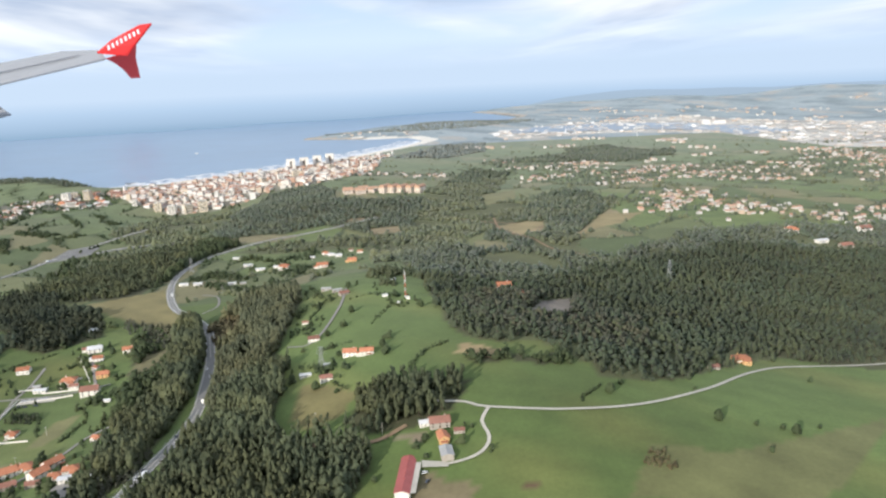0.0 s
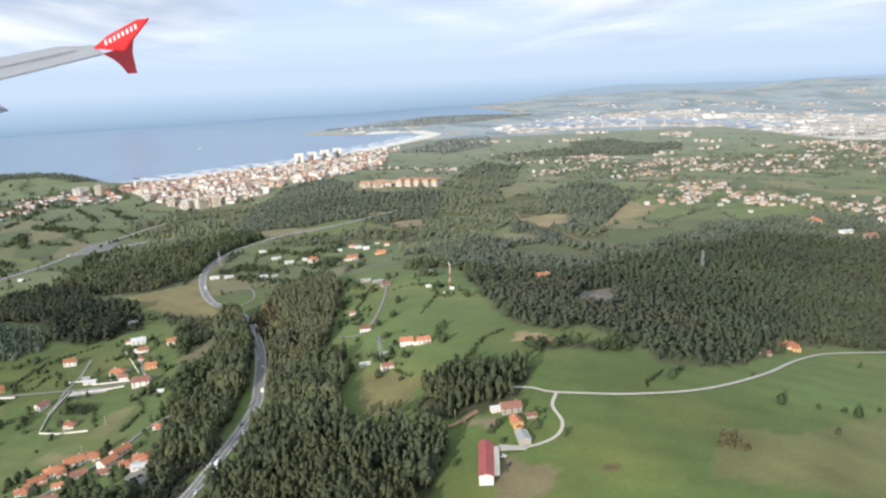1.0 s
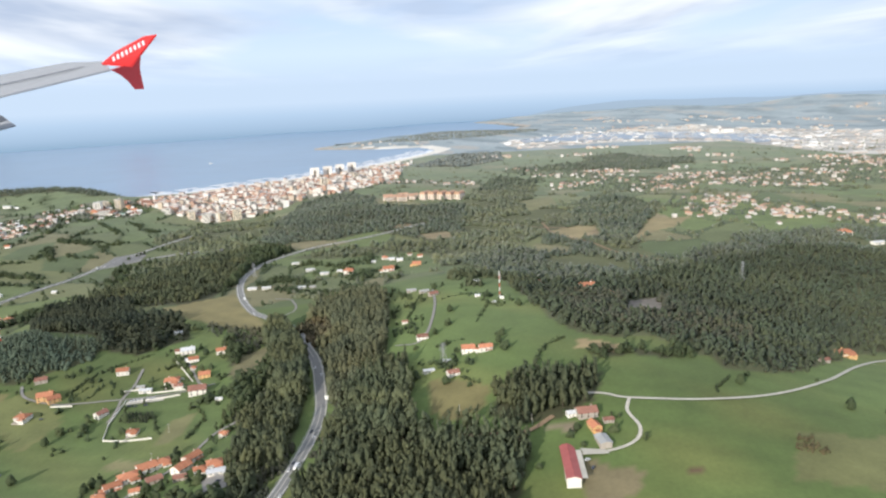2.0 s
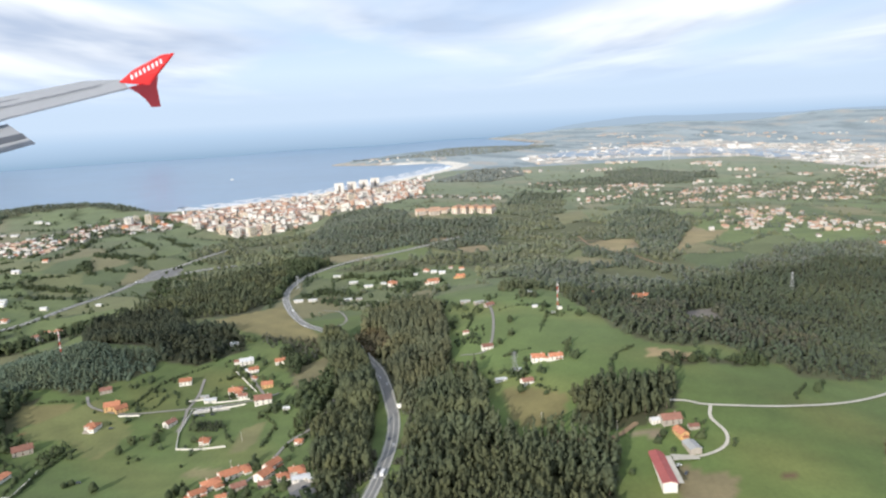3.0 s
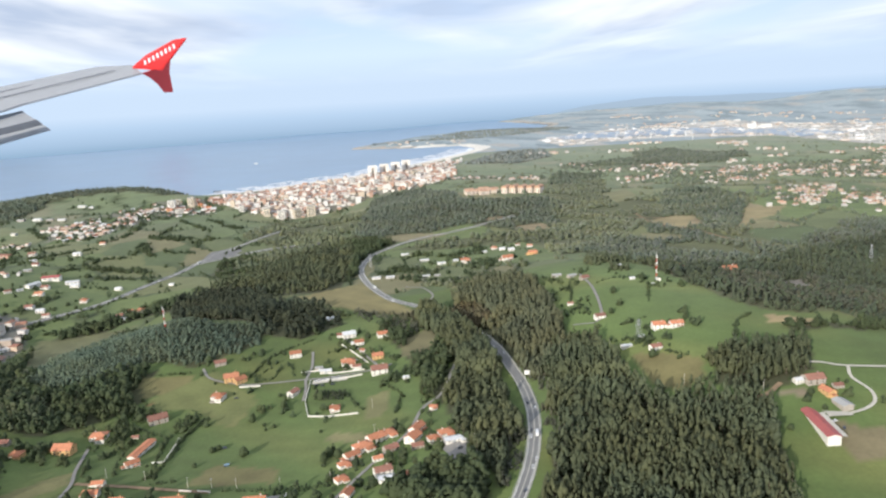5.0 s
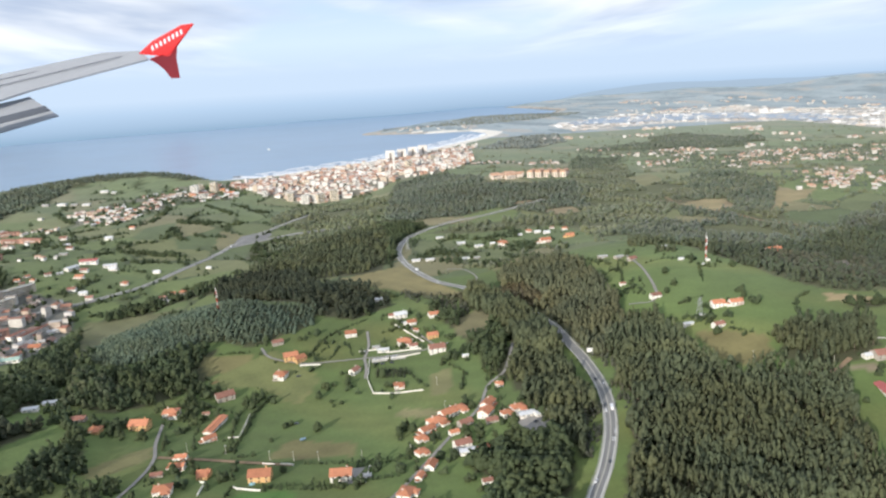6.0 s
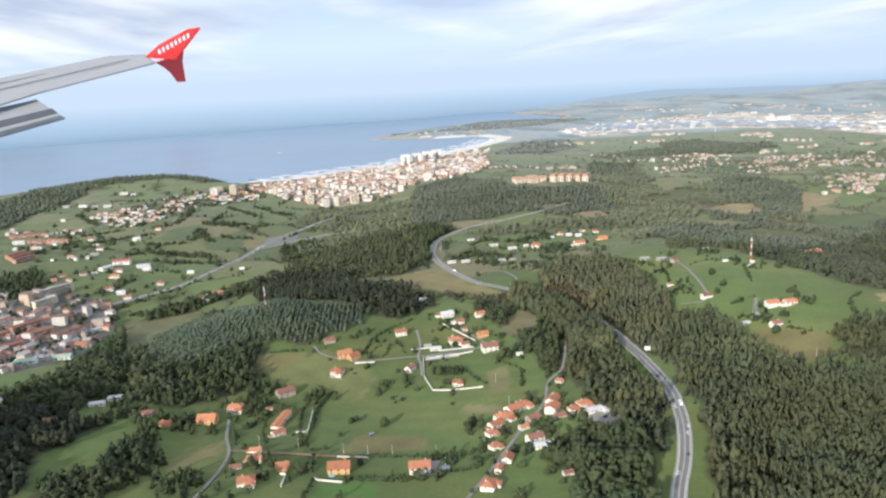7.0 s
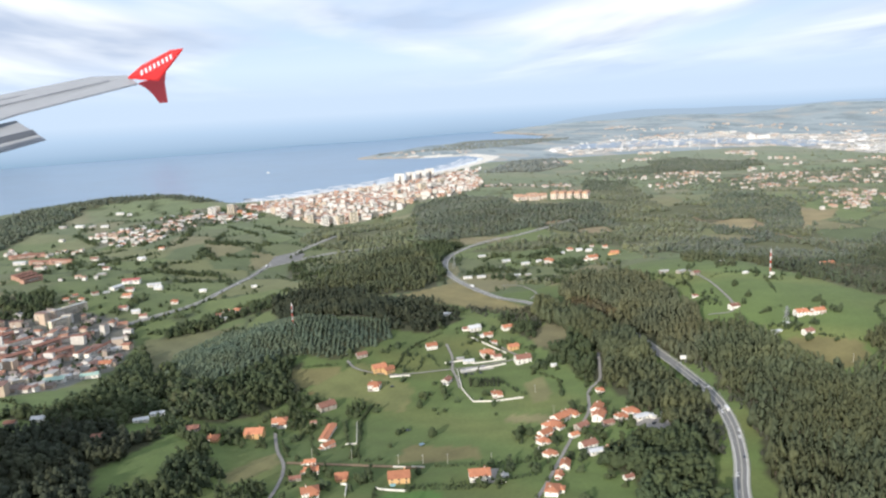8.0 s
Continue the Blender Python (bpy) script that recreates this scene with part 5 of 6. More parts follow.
def wood(name, pts, tall, slim, clumps, mat, label, seed, base=0.22, trunks=True, kinds=8):
    """A stand of trees joined in one mesh, since nobody could count them."""
    g = np.random.default_rng(seed)
    shapes = [crown_shape(g, clumps, slim * g.uniform(0.8, 1.3), base) for _ in range(kinds)]
    V, F, K, C, N = [], [], [], [], []
    n = 0
    z = height(pts[:, 0], pts[:, 1])
    swell = 1 + 0.16 * ripple(pts[:, 0] + 40, pts[:, 1] - 70, 11.0)
    for (x, y), gz, hue, grow in zip(pts, z, tree_hues(g, pts), swell):
        v, f, nv = shapes[g.integers(kinds)]
        h = g.uniform(*tall) * grow
        a = g.random() * 6.28
        turn = np.array([(math.cos(a), math.sin(a), 0), (-math.sin(a), math.cos(a), 0), (0, 0, 1)])
        w = g.uniform(0.85, 1.2)
        r = turn * np.array([[h * w], [h * w], [h]])
        V.append(v @ r + (x, y, gz))
        F.append(f + n)
        N.append(nv @ turn)
        K.append(np.zeros(len(f), np.int32))
        C.append(np.tile(hue, (len(v) + (6 if trunks else 0), 1)))
        n += len(v)
        if trunks:
            V.append(TRUNK @ r + (x, y, gz))
            F.append(TRUNK_F + n)
            N.append(TRUNK_N)
            K.append(np.ones(len(TRUNK_F), np.int32))
            n += 6
    me = quick_mesh(name, np.concatenate(V), np.concatenate(F), [mat, M_BARK])
    me.polygons.foreach_set("material_index", np.concatenate(K))
    me.polygons.foreach_set("use_smooth", np.ones(len(me.polygons), bool))
    tint_leaves(me, np.concatenate(C))
    me.update()
    me.normals_split_custom_set_from_vertices(np.concatenate(N).tolist())
    return tagged(new(name, me), label, "trees", kind="stuff")


def stand(outline, spacing, seed, *more, gap=4.6, **kw):
    p = clear_of_roads(scatter(outline, spacing, seed, kw.pop("rows", 0.0), kw.pop("patchy", 0.0)), gap)
    return wood("wood", p, *more, seed, **kw)


stand(WOODS["central"], 2.5, 41, (7.2, 11.5), 0.122, 20, M_EUCA, "dense stand of tall eucalyptus trees")
stand(WOODS["spur"], 2.8, 42, (6.8, 10.5), 0.135, 16, M_OLIVE, "wooded ridge of tall eucalyptus trees")
stand(WOODS["bank"], 2.7, 43, (5, 10), 0.135, 20, M_EUCA, "trees on the bank beside the main road")
stand(WOODS["low"], 3.6, 44, (7, 11), 0.28, 26, M_BROAD, "dense broadleaf trees beside the road")
stand(WOODS["low_edge"], 3.8, 45, (5, 9), 0.30, 22, M_BROAD, "broadleaf trees behind the houses")
stand(WOODS["dark"], 4.0, 46, (5, 9), 0.27, 20, M_BROAD, "dark broadleaf wood below the plantation")
stand(WOODS["behind_mast"], 3.5, 47, (6, 11), 0.17, 16, M_PINE, "dark conifer wood on a rise")
stand(WOODS["north"], 4.2, 48, (5, 10), 0.19, 12, M_EUCA, "dark wood beside the road bend")
stand(WOODS["bend"], 3.6, 148, (5, 9), 0.26, 14, M_BROAD, "dark trees close along the outside of the road bend")
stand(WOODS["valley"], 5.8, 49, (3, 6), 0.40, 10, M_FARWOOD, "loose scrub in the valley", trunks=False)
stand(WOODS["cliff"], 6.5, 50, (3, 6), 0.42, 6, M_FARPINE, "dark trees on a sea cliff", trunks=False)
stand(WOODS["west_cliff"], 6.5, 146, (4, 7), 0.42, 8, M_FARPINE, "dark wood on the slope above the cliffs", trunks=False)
# broadleaf trees in darker conifer leaves: the hollow's shade put into their colour
stand(WOODS["southwest"], 4.0, 51, (4, 9), 0.28, 18, M_PINE, "broadleaf wood in a hollow")
stand(WOODS["hollow_south"], 4.0, 67, (3.5, 8), 0.28, 20, M_BROAD, "broadleaf trees in a hollow")
stand(WOODS["strip"], 4.6, 52, (5, 9), 0.33, 14, M_BROAD, "strip of trees below the town")
stand(WOODS2["right"], 4.5, 53, (5.2, 8.2), 0.23, 10, M_GREYWOOD, "large dark mixed wood on the slope")
brush = scatter(WOODS2["right"], 7.5, 79)
wood("scrub", clear_of_roads(brush), (1.5, 4.0), 0.45, 5, M_GREYWOOD, "low scrub among the trees of the slope", 80, trunks=False, base=0.03)
stand(WOODS2["junction"], 5.0, 141, (3, 7), 0.36, 12, M_BROAD, "loose trees and scrub beside a road junction", trunks=False, patchy=13.0)
stand(WOODS2["road_belt"], 4.4, 142, (3, 8), 0.32, 14, M_BROAD, "dark belt of trees below the main road")
stand(WOODS2["town_wood"], 5.0, 143, (4, 8), 0.33, 12, M_BROAD, "dark wood at the edge of the near town")
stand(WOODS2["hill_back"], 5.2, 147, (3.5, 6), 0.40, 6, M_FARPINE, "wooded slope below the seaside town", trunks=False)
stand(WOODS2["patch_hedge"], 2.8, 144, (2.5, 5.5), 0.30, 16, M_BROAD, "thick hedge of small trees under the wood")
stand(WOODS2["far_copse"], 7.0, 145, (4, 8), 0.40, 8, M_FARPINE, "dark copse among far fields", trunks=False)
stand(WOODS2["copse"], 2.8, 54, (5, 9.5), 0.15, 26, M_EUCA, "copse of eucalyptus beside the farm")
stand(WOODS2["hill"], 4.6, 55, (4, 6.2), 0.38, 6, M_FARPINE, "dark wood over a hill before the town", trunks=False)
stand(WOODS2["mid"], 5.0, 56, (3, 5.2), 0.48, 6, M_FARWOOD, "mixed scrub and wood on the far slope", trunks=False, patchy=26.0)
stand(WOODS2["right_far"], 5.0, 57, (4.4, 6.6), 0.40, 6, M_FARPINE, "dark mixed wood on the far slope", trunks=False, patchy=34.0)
stand(WOODS2["left"], 4.5, 58, (5, 9), 0.30, 12, M_PINE, "small dark wood behind the hamlet")
stand(WOODS2["lane_side"], 4.4, 59, (4, 8.5), 0.31, 18, M_BROAD, "mixed trees between the lane and the road")
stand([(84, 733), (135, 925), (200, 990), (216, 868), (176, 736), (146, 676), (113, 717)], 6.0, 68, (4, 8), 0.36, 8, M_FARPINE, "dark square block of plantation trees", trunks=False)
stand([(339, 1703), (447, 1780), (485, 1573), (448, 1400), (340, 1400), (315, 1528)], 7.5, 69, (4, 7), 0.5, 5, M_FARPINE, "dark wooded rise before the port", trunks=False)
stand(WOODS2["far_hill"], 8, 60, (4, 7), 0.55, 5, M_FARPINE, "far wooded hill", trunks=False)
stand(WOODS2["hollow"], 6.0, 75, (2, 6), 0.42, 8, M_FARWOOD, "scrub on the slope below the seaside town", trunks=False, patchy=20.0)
stand(WOODS2["dunes"], 9, 61, (3, 6), 0.6, 5, M_HAZEWOOD, "dark pines behind the beach", trunks=False)
stand(WOODS2["cape"], 12, 62, (3, 5), 0.7, 5, M_HAZEWOOD, "wooded back of the headland", trunks=False)
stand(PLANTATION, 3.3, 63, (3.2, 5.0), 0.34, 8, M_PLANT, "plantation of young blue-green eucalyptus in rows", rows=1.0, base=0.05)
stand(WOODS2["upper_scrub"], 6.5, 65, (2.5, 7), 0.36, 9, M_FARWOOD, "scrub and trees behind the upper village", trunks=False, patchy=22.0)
stand(WOODS2["screen"], 2.4, 66, (8, 13), 0.15, 24, M_EUCA, "screen of tall trees beside the road", gap=3.7)
thin = [(10, 440), (20, 400), (60, 365), (110, 355), (120, 420), (90, 470), (40, 480)]
stand(thin, 4.0, 64, (5, 8), 0.24, 12, M_BARE, "thin greyish trees on a cleared slope")

# hedges along the field edges, and bushes over the open ground
g = np.random.default_rng(70)
loose = np.column_stack([g.uniform(-1150, 1150, 56000), g.uniform(575, 1900, 56000)])
_, gap_to_hedge = parcel(loose[:, 0], loose[:, 1])
keep = (gap_to_hedge < 4.5) & ~wooded(loose[:, 0], loose[:, 1]) & ~inside(SEASIDE, loose[:, 0], loose[:, 1]) & ~inside(TOWN_EDGE, loose[:, 0], loose[:, 1]) & (offshore(loose[:, 0], loose[:, 1]) < -60)
keep &= (ripple(loose[:, 0], loose[:, 1], 40.0) > -0.25) & ((loose[:, 1] < 1300) | (loose[:, 0] % 3 < 1))
loose = clear_of_roads(loose[keep])
for part_of, leaf, s in ((loose[:, 0] < -200, M_BROAD, 71), (loose[:, 0] >= -200, M_FARWOOD, 76)):
    wood("hedges", loose[part_of], (1.8, 5.5), 0.5, 5, leaf, "dark hedges and trees along the field edges", s, trunks=False, base=0.05)
HEDGES = [[(-325, 362), (-319, 375), (-314, 386)], [(-320, 316), (-324, 340), (-325, 361)], [(-353, 321), (-360, 339), (-360, 351)],
          [(-359, 421), (-347, 424), (-336, 427)], [(-295, 429), (-284, 455), (-259, 481)], [(-338, 315), (-343, 336), (-342, 354)],
          [(-544, 415), (-510, 392), (-493, 404)], [(-319, 309), (-316, 336), (-318, 357)], [(-308, 386), (-317, 357)]]
HEDGES3 = [[(-317, 356), (-317, 326), (-316, 306)], [(-256, 279.5), (-244, 279.5), (-221, 282)], [(-293, 266), (-272, 261), (-257, 261)], [(-316, 361), (-312, 375), (-309, 384)],
           [(-357, 408), (-346, 398), (-324, 393), (-317, 386)], [(-335, 437), (-350, 437), (-366, 434)], [(-283, 440), (-290, 424), (-280, 424), (-276, 440)], [(-356, 330), (-351, 300), (-349, 277)]]
HEDGES2 = [[(-346, 272), (-336, 297), (-305, 303)], [(-282, 290), (-265, 286), (-241, 283), (-227, 284)], [(-292, 266), (-280, 266), (-264, 264), (-234, 265)],
           [(-309, 250), (-307, 267)], [(-41, 410), (-31, 441), (-23, 438)], [(-19, 337), (-10, 356), (1, 364)], [(57, 300), (70, 314)], [(-41, 318), (-53, 332), (-59, 339)],
           [(-205, 393), (-197, 375), (-200, 352)], [(-58, 470), (-42, 474), (-28, 468)], [(-66, 382), (-58, 384), (-51, 386)], [(-82, 446), (-74, 487)],
           [(-245, 396), (-232, 394), (-222, 372), (-216, 362)], [(-300, 420), (-290, 440)], [(-270, 440), (-266, 425)], [(-330, 362), (-348, 372), (-352, 385), (-335, 392)]]
run = []
for line in HEDGES + HEDGES2 + HEDGES3:
    for x, y in smooth_line(line, 1.5):
        run.append((x + g.uniform(-0.7, 0.7), y + g.uniform(-0.7, 0.7)))
wood("hedges", clear_of_roads(np.array(run)), (1.0, 2.4), 0.42, 9, M_BROAD, "dark green hedges between the gardens and fields", 72, trunks=False, base=0.03)
yard = np.array([(x + g.normal(0, w * 0.9 + 2), y + g.normal(0, w * 0.9 + 2)) for x, y, w in HOUSE_SITES for _ in range(4 if y < 560 else 3)])
wood("garden_trees", clear_of_roads(yard), (2.0, 5.0), 0.42, 14, M_BROAD, "garden trees and bushes around the houses", 73, base=0.08)
scrub = np.column_stack([g.uniform(-560, 200, 2500), g.uniform(200, 575, 2500)])
scrub = scrub[(ripple(scrub[:, 0], scrub[:, 1], 17.0) > 0.45) & (np.hypot(scrub[:, 0] + 240, scrub[:, 1] - 480) < 110)]
wood("scrub", clear_of_roads(scrub), (1.5, 4.5), 0.42, 12, M_BROAD, "rough scrub on the slope beside the road", 74, trunks=False, base=0.03)

p = scatter(WEST_TOWN, 12, 99)
wood("town_trees", clear_of_roads(p), (2.5, 6.0), 0.36, 12, M_BROAD, "dark trees between the houses of the near town", 98, base=0.08)
among = np.concatenate([scatter(o, 11, 90 + i) for i, o in enumerate(EAST_TOWNS + [VILLAGE, SEASIDE])])
wood("town_trees", among, (2.5, 5.5), 0.5, 5, M_FARPINE, "trees between the houses of the suburbs", 88, trunks=False, base=0.05)

# thickets between the houses on the hill, brown scrub at the bend and along the cutting, and a row of orchard trees
THICKET = [(-226, 640), (-206, 680), (-188, 740), (-120, 745), (-80, 640), (-95, 570), (-150, 560), (-170, 566), (-195, 625)]
p = scatter(THICKET, 4.2, 101)
p = p[ripple(p[:, 0], p[:, 1], 12.0) > 0.12]
wood("thicket", clear_of_roads(p), (2.0, 5.5), 0.36, 12, M_BROAD, "thickets and hedges between houses on a hill", 102, base=0.06)
p = scatter([(-232, 548), (-205, 551), (-169, 500), (-167, 463), (-174, 448), (-190, 470), (-212, 500), (-236, 530)], 3.0, 103)
wood("scrub", clear_of_roads(p), (1.6, 4.5), 0.38, 12, M_BARE, "brownish scrub and thin trees at the road bend", 104, base=0.05)
p = scatter([(-142, 318), (-136.5, 300), (-141, 268), (-152, 248), (-156, 252), (-150, 285), (-148, 318)], 2.2, 105)
wood("scrub", clear_of_roads(p, 3.6), (1.5, 4.5), 0.30, 12, M_BARE, "brown scrub on the cutting beside the road", 106, base=0.05)
wood("scrub", scatter(AUTUMN, 2.8, 150), (2.0, 5.0), 0.34, 12, M_AUTUMN, "brown autumn scrub above the road cutting", 151, base=0.05)
p = scatter([(-128, 300), (-121, 330), (-126, 372), (-122, 372), (-115, 330), (-121, 290), (-135, 250), (-142, 228), (-136, 228), (-127, 262)], 2.4, 107)
wood("scrub", clear_of_roads(p, 3.4), (1.2, 3.6), 0.34, 12, M_BARE, "yellowish scrub on the verge beside the road", 108, trunks=False, base=0.04)
p = scatter([(-92, 540), (-72, 470), (-66, 392), (-52, 386), (-46, 340), (-66, 350), (-90, 385), (-94, 440)], 4.0, 109)
p = p[ripple(p[:, 0], p[:, 1], 8.0) > 0.22]
wood("thicket", clear_of_roads(p), (1.6, 4.2), 0.40, 12, M_BROAD, "thickets and small trees beside the upper lane", 110, base=0.05)
p = np.array([(-249 + 2.1 * i + 0.5 * j, 391.5 - 0.7 * i + 3.6 * j) for i in range(9) for j in range(3)]) + g.normal(0, 0.25, (27, 2))
wood("orchard", p, (2.6, 3.8), 0.30, 16, M_PINE, "rows of dark orchard trees in a walled plot", 111, base=0.10)

p = scatter([(-48, 560), (-50, 520), (-30, 488), (-10, 500), (-9, 474), (4, 464), (2, 420), (10, 430), (10, 530), (-20, 562)], 3.4, 112)
p = p[ripple(p[:, 0], p[:, 1], 9.0) > -0.15]
wood("thicket", clear_of_roads(p), (3.0, 7.5), 0.28, 14, M_EUCA, "trees behind the mast along the edge of the wood", 113, base=0.08)
# belts of trees round the southern fields, and the thick hedges of the western ones
BELTS = [[(-459, 385), (-438, 367), (-417, 343), (-402, 328), (-395, 336), (-412, 352), (-436, 380), (-455, 395)], [(-404, 318), (-388, 319), (-381, 292), (-379, 273), (-391, 277), (-404, 298)],
         [(-378, 270), (-363, 277), (-351, 268), (-347, 250), (-372, 250)], [(-413, 255), (-417, 273), (-410, 289), (-395, 290), (-381, 277), (-386, 267), (-394, 252)],
         [(-403, 344), (-386, 330), (-367, 324), (-365, 333), (-380, 340), (-396, 352)], [(-360, 357), (-353, 357), (-347, 336), (-354, 334)]]
BELTS2 = [[(-365, 404), (-350, 407), (-339, 386), (-342, 361), (-354, 354), (-363, 370)], [(-324, 385), (-314, 387), (-317, 365), (-326, 362)],
          [(-190, 449), (-160, 425), (-176, 360), (-187, 356), (-186, 394), (-195, 402)], [(-314, 279), (-300, 278), (-299, 273), (-313, 272)], [(-336, 297), (-325, 296), (-327, 287), (-334, 288)],
          [(-441, 417), (-423, 405), (-408, 413), (-397, 377), (-416, 363), (-426, 367)], [(-505, 530), (-461, 487), (-429, 415), (-430, 368), (-452, 368), (-487, 447)]]
for i, outline in enumerate(BELTS2):
    p = scatter(outline, 3.4 if i > 4 else 3.0, 160 + i)
    wood("tree_belt", clear_of_roads(p[ripple(p[:, 0], p[:, 1], 6.0) > -0.40], 2.0), (2.5, 5.5) if i < 5 else (4.0, 8.5), 0.29, 16, M_EUCA if i == 5 else M_BROAD,
         "trees and bushes round the gardens and fields", 170 + i, base=0.08)
bushes = scatter([(77, 264), (88, 264), (85, 252), (73, 253)], 1.7, 180)
wood("scrub", bushes, (0.8, 1.8), 0.45, 10, M_AUTUMN, "brown scrub on a dry meadow", 181, trunks=False, base=0.03)
for i, outline in enumerate(BELTS):
    p = scatter(outline, 2.9, 120 + i)
    wood("tree_belt", clear_of_roads(p[ripple(p[:, 0], p[:, 1], 6.0) > -0.35], 2.0), (2.0, 6.0), 0.30, 16, M_BROAD, "belt of mixed trees and bushes beside the fields", 130 + i, base=0.08)
FIELD_HEDGES = [[(-625, 965), (-593, 986), (-587, 1037), (-605, 1120)], [(-569, 822), (-530, 818), (-488, 806)], [(-543, 972), (-507, 973), (-457, 954)],
                [(-537, 885), (-545, 925), (-525, 905)], [(-412, 680), (-400, 690), (-384, 662)], [(-545, 951), (-525, 907), (-510, 888)], [(-590, 833), (-549, 827), (-500, 808)],
                [(-703, 812), (-699, 861), (-693, 894)], [(-680, 850), (-640, 905), (-600, 930)], [(-760, 900), (-720, 960), (-660, 980)], [(-470, 760), (-500, 775), (-540, 770)]]
LINES = [[(-534, 620), (-518, 641), (-499, 668), (-478, 690)], [(-560, 656), (-551, 698)], [(-530, 820), (-495, 813)], [(-643, 1000), (-636, 1073), (-626, 1129), (-605, 1157)],
         [(-565, 814), (-533, 829), (-502, 823)], [(-549, 988), (-498, 960), (-450, 964)], [(-727, 951), (-669, 875), (-625, 841)], [(-523, 734), (-491, 725)], [(-783, 1128), (-715, 1040)],
         [(-557, 929), (-505, 909), (-466, 899)], [(-663, 731), (-634, 702), (-610, 680)], [(-599, 1155), (-541, 1106), (-479, 1016)], [(-532, 600), (-499, 615), (-472, 634), (-434, 659), (-407, 681)],
         [(-500, 1120), (-470, 1080), (-440, 1040)], [(-640, 880), (-590, 870), (-545, 880)], [(-600, 790), (-575, 830), (-570, 880)]]
p = np.concatenate([np.repeat(smooth_line(line, 2.2), 2, axis=0) for line in LINES + FIELD_HEDGES])
p = p + g.normal(0, 2.6, p.shape)
p = p[(ripple(p[:, 0], p[:, 1], 8.0) > -0.30) & (g.random(len(p)) < 0.8)]
wood("hedgerow", clear_of_roads(p), (1.8, 5.0), 0.46, 7, M_BROAD, "thick dark hedgerows between the western fields", 140, trunks=False, base=0.04)

# single trees on the meadows


def lone_tree(name, tall, spread, seed):
    gg = np.random.default_rng(seed)
    ob = new(name)
    bm = bmesh.new()
    rod(bm, (0, 0, -0.6), (0.1, 0, tall * 0.45), tall * 0.035, 7, tall * 0.02)
    for k in range(5):
        a = k * 1.3 + 0.4
        rod(bm, (0.08, 0, tall * (0.28 + 0.03 * k)), (math.cos(a) * spread * 0.6, math.sin(a) * spread * 0.6, tall * (0.55 + 0.06 * k)), tall * 0.014, 5, tall * 0.005)
    part("trunk", bm, M_BARK, ob)
    v, f, soft = crown_shape(gg, 60, spread / tall * 1.05, 0.25)
    v = v * (tall, tall, tall)
    leaves = quick_mesh("crown", v, f, M_BROAD)
    leaves.polygons.foreach_set("use_smooth", np.ones(len(f), bool))
    leaves.normals_split_custom_set_from_vertices(soft.tolist())
    tint_leaves(leaves, np.tile((1.0, 1.0, 0.95), (len(v), 1)))
    crown = new("crown", leaves)
    crown.parent = ob
    return tagged(ob, "single broad green tree on a meadow", "tree", "lone trees")


LONE = [lone_tree("tree", 5.0, 2.0, 1), lone_tree("tree", 4.0, 1.9, 2), lone_tree("tree", 6.5, 2.2, 3)]
SPOTS = [(-296, 337), (-293, 339), (-277, 328), (-272, 358), (-264, 382), (-234, 308), (-235, 316), (-274, 364), (-266, 384), (-354, 351), (-251, 406), (-245, 391), (-295, 340), (-268, 361),
         (-12, 435), (-20, 443), (-53, 325), (-64, 333), (-41, 483), (-39, 304), (116, 291), (132, 289), (143, 287), (147, 283), (161, 290), (129, 268), (73, 308), (116, 318), (80, 317),
         (-232, 313), (-348, 347), (-28, 470), (-55, 440), (-240, 345), (-300, 320), (-282, 372), (-90, 420)]
for i, (x, y) in enumerate(SPOTS):
    m = pose(x, y, ground_z(x, y), 0, 0, 47 * i) @ Matrix.Diagonal((0.6 + 0.25 * (i % 3) / 2,) * 3 + (1,))
    if i < 3:
        LONE[i].matrix_basis = m
    else:
        copy_thing(LONE[i % 3], m)

for i, (x, y, w) in enumerate([h for h in HOUSE_SITES if h[1] < 560]):
    px, py = x + pick.choice((-1, 1)) * (w * 0.62 + 2.5), y + pick.uniform(-0.5, 0.9) * w
    ob = copy_thing(LONE[i % 3], pose(px, py, ground_z(px, py), 0, 0, 61 * i) @ Matrix.Diagonal((pick.uniform(0.5, 0.85),) * 3 + (1,)))
    tagged(ob, "small green garden tree beside a house", "tree", "garden trees")

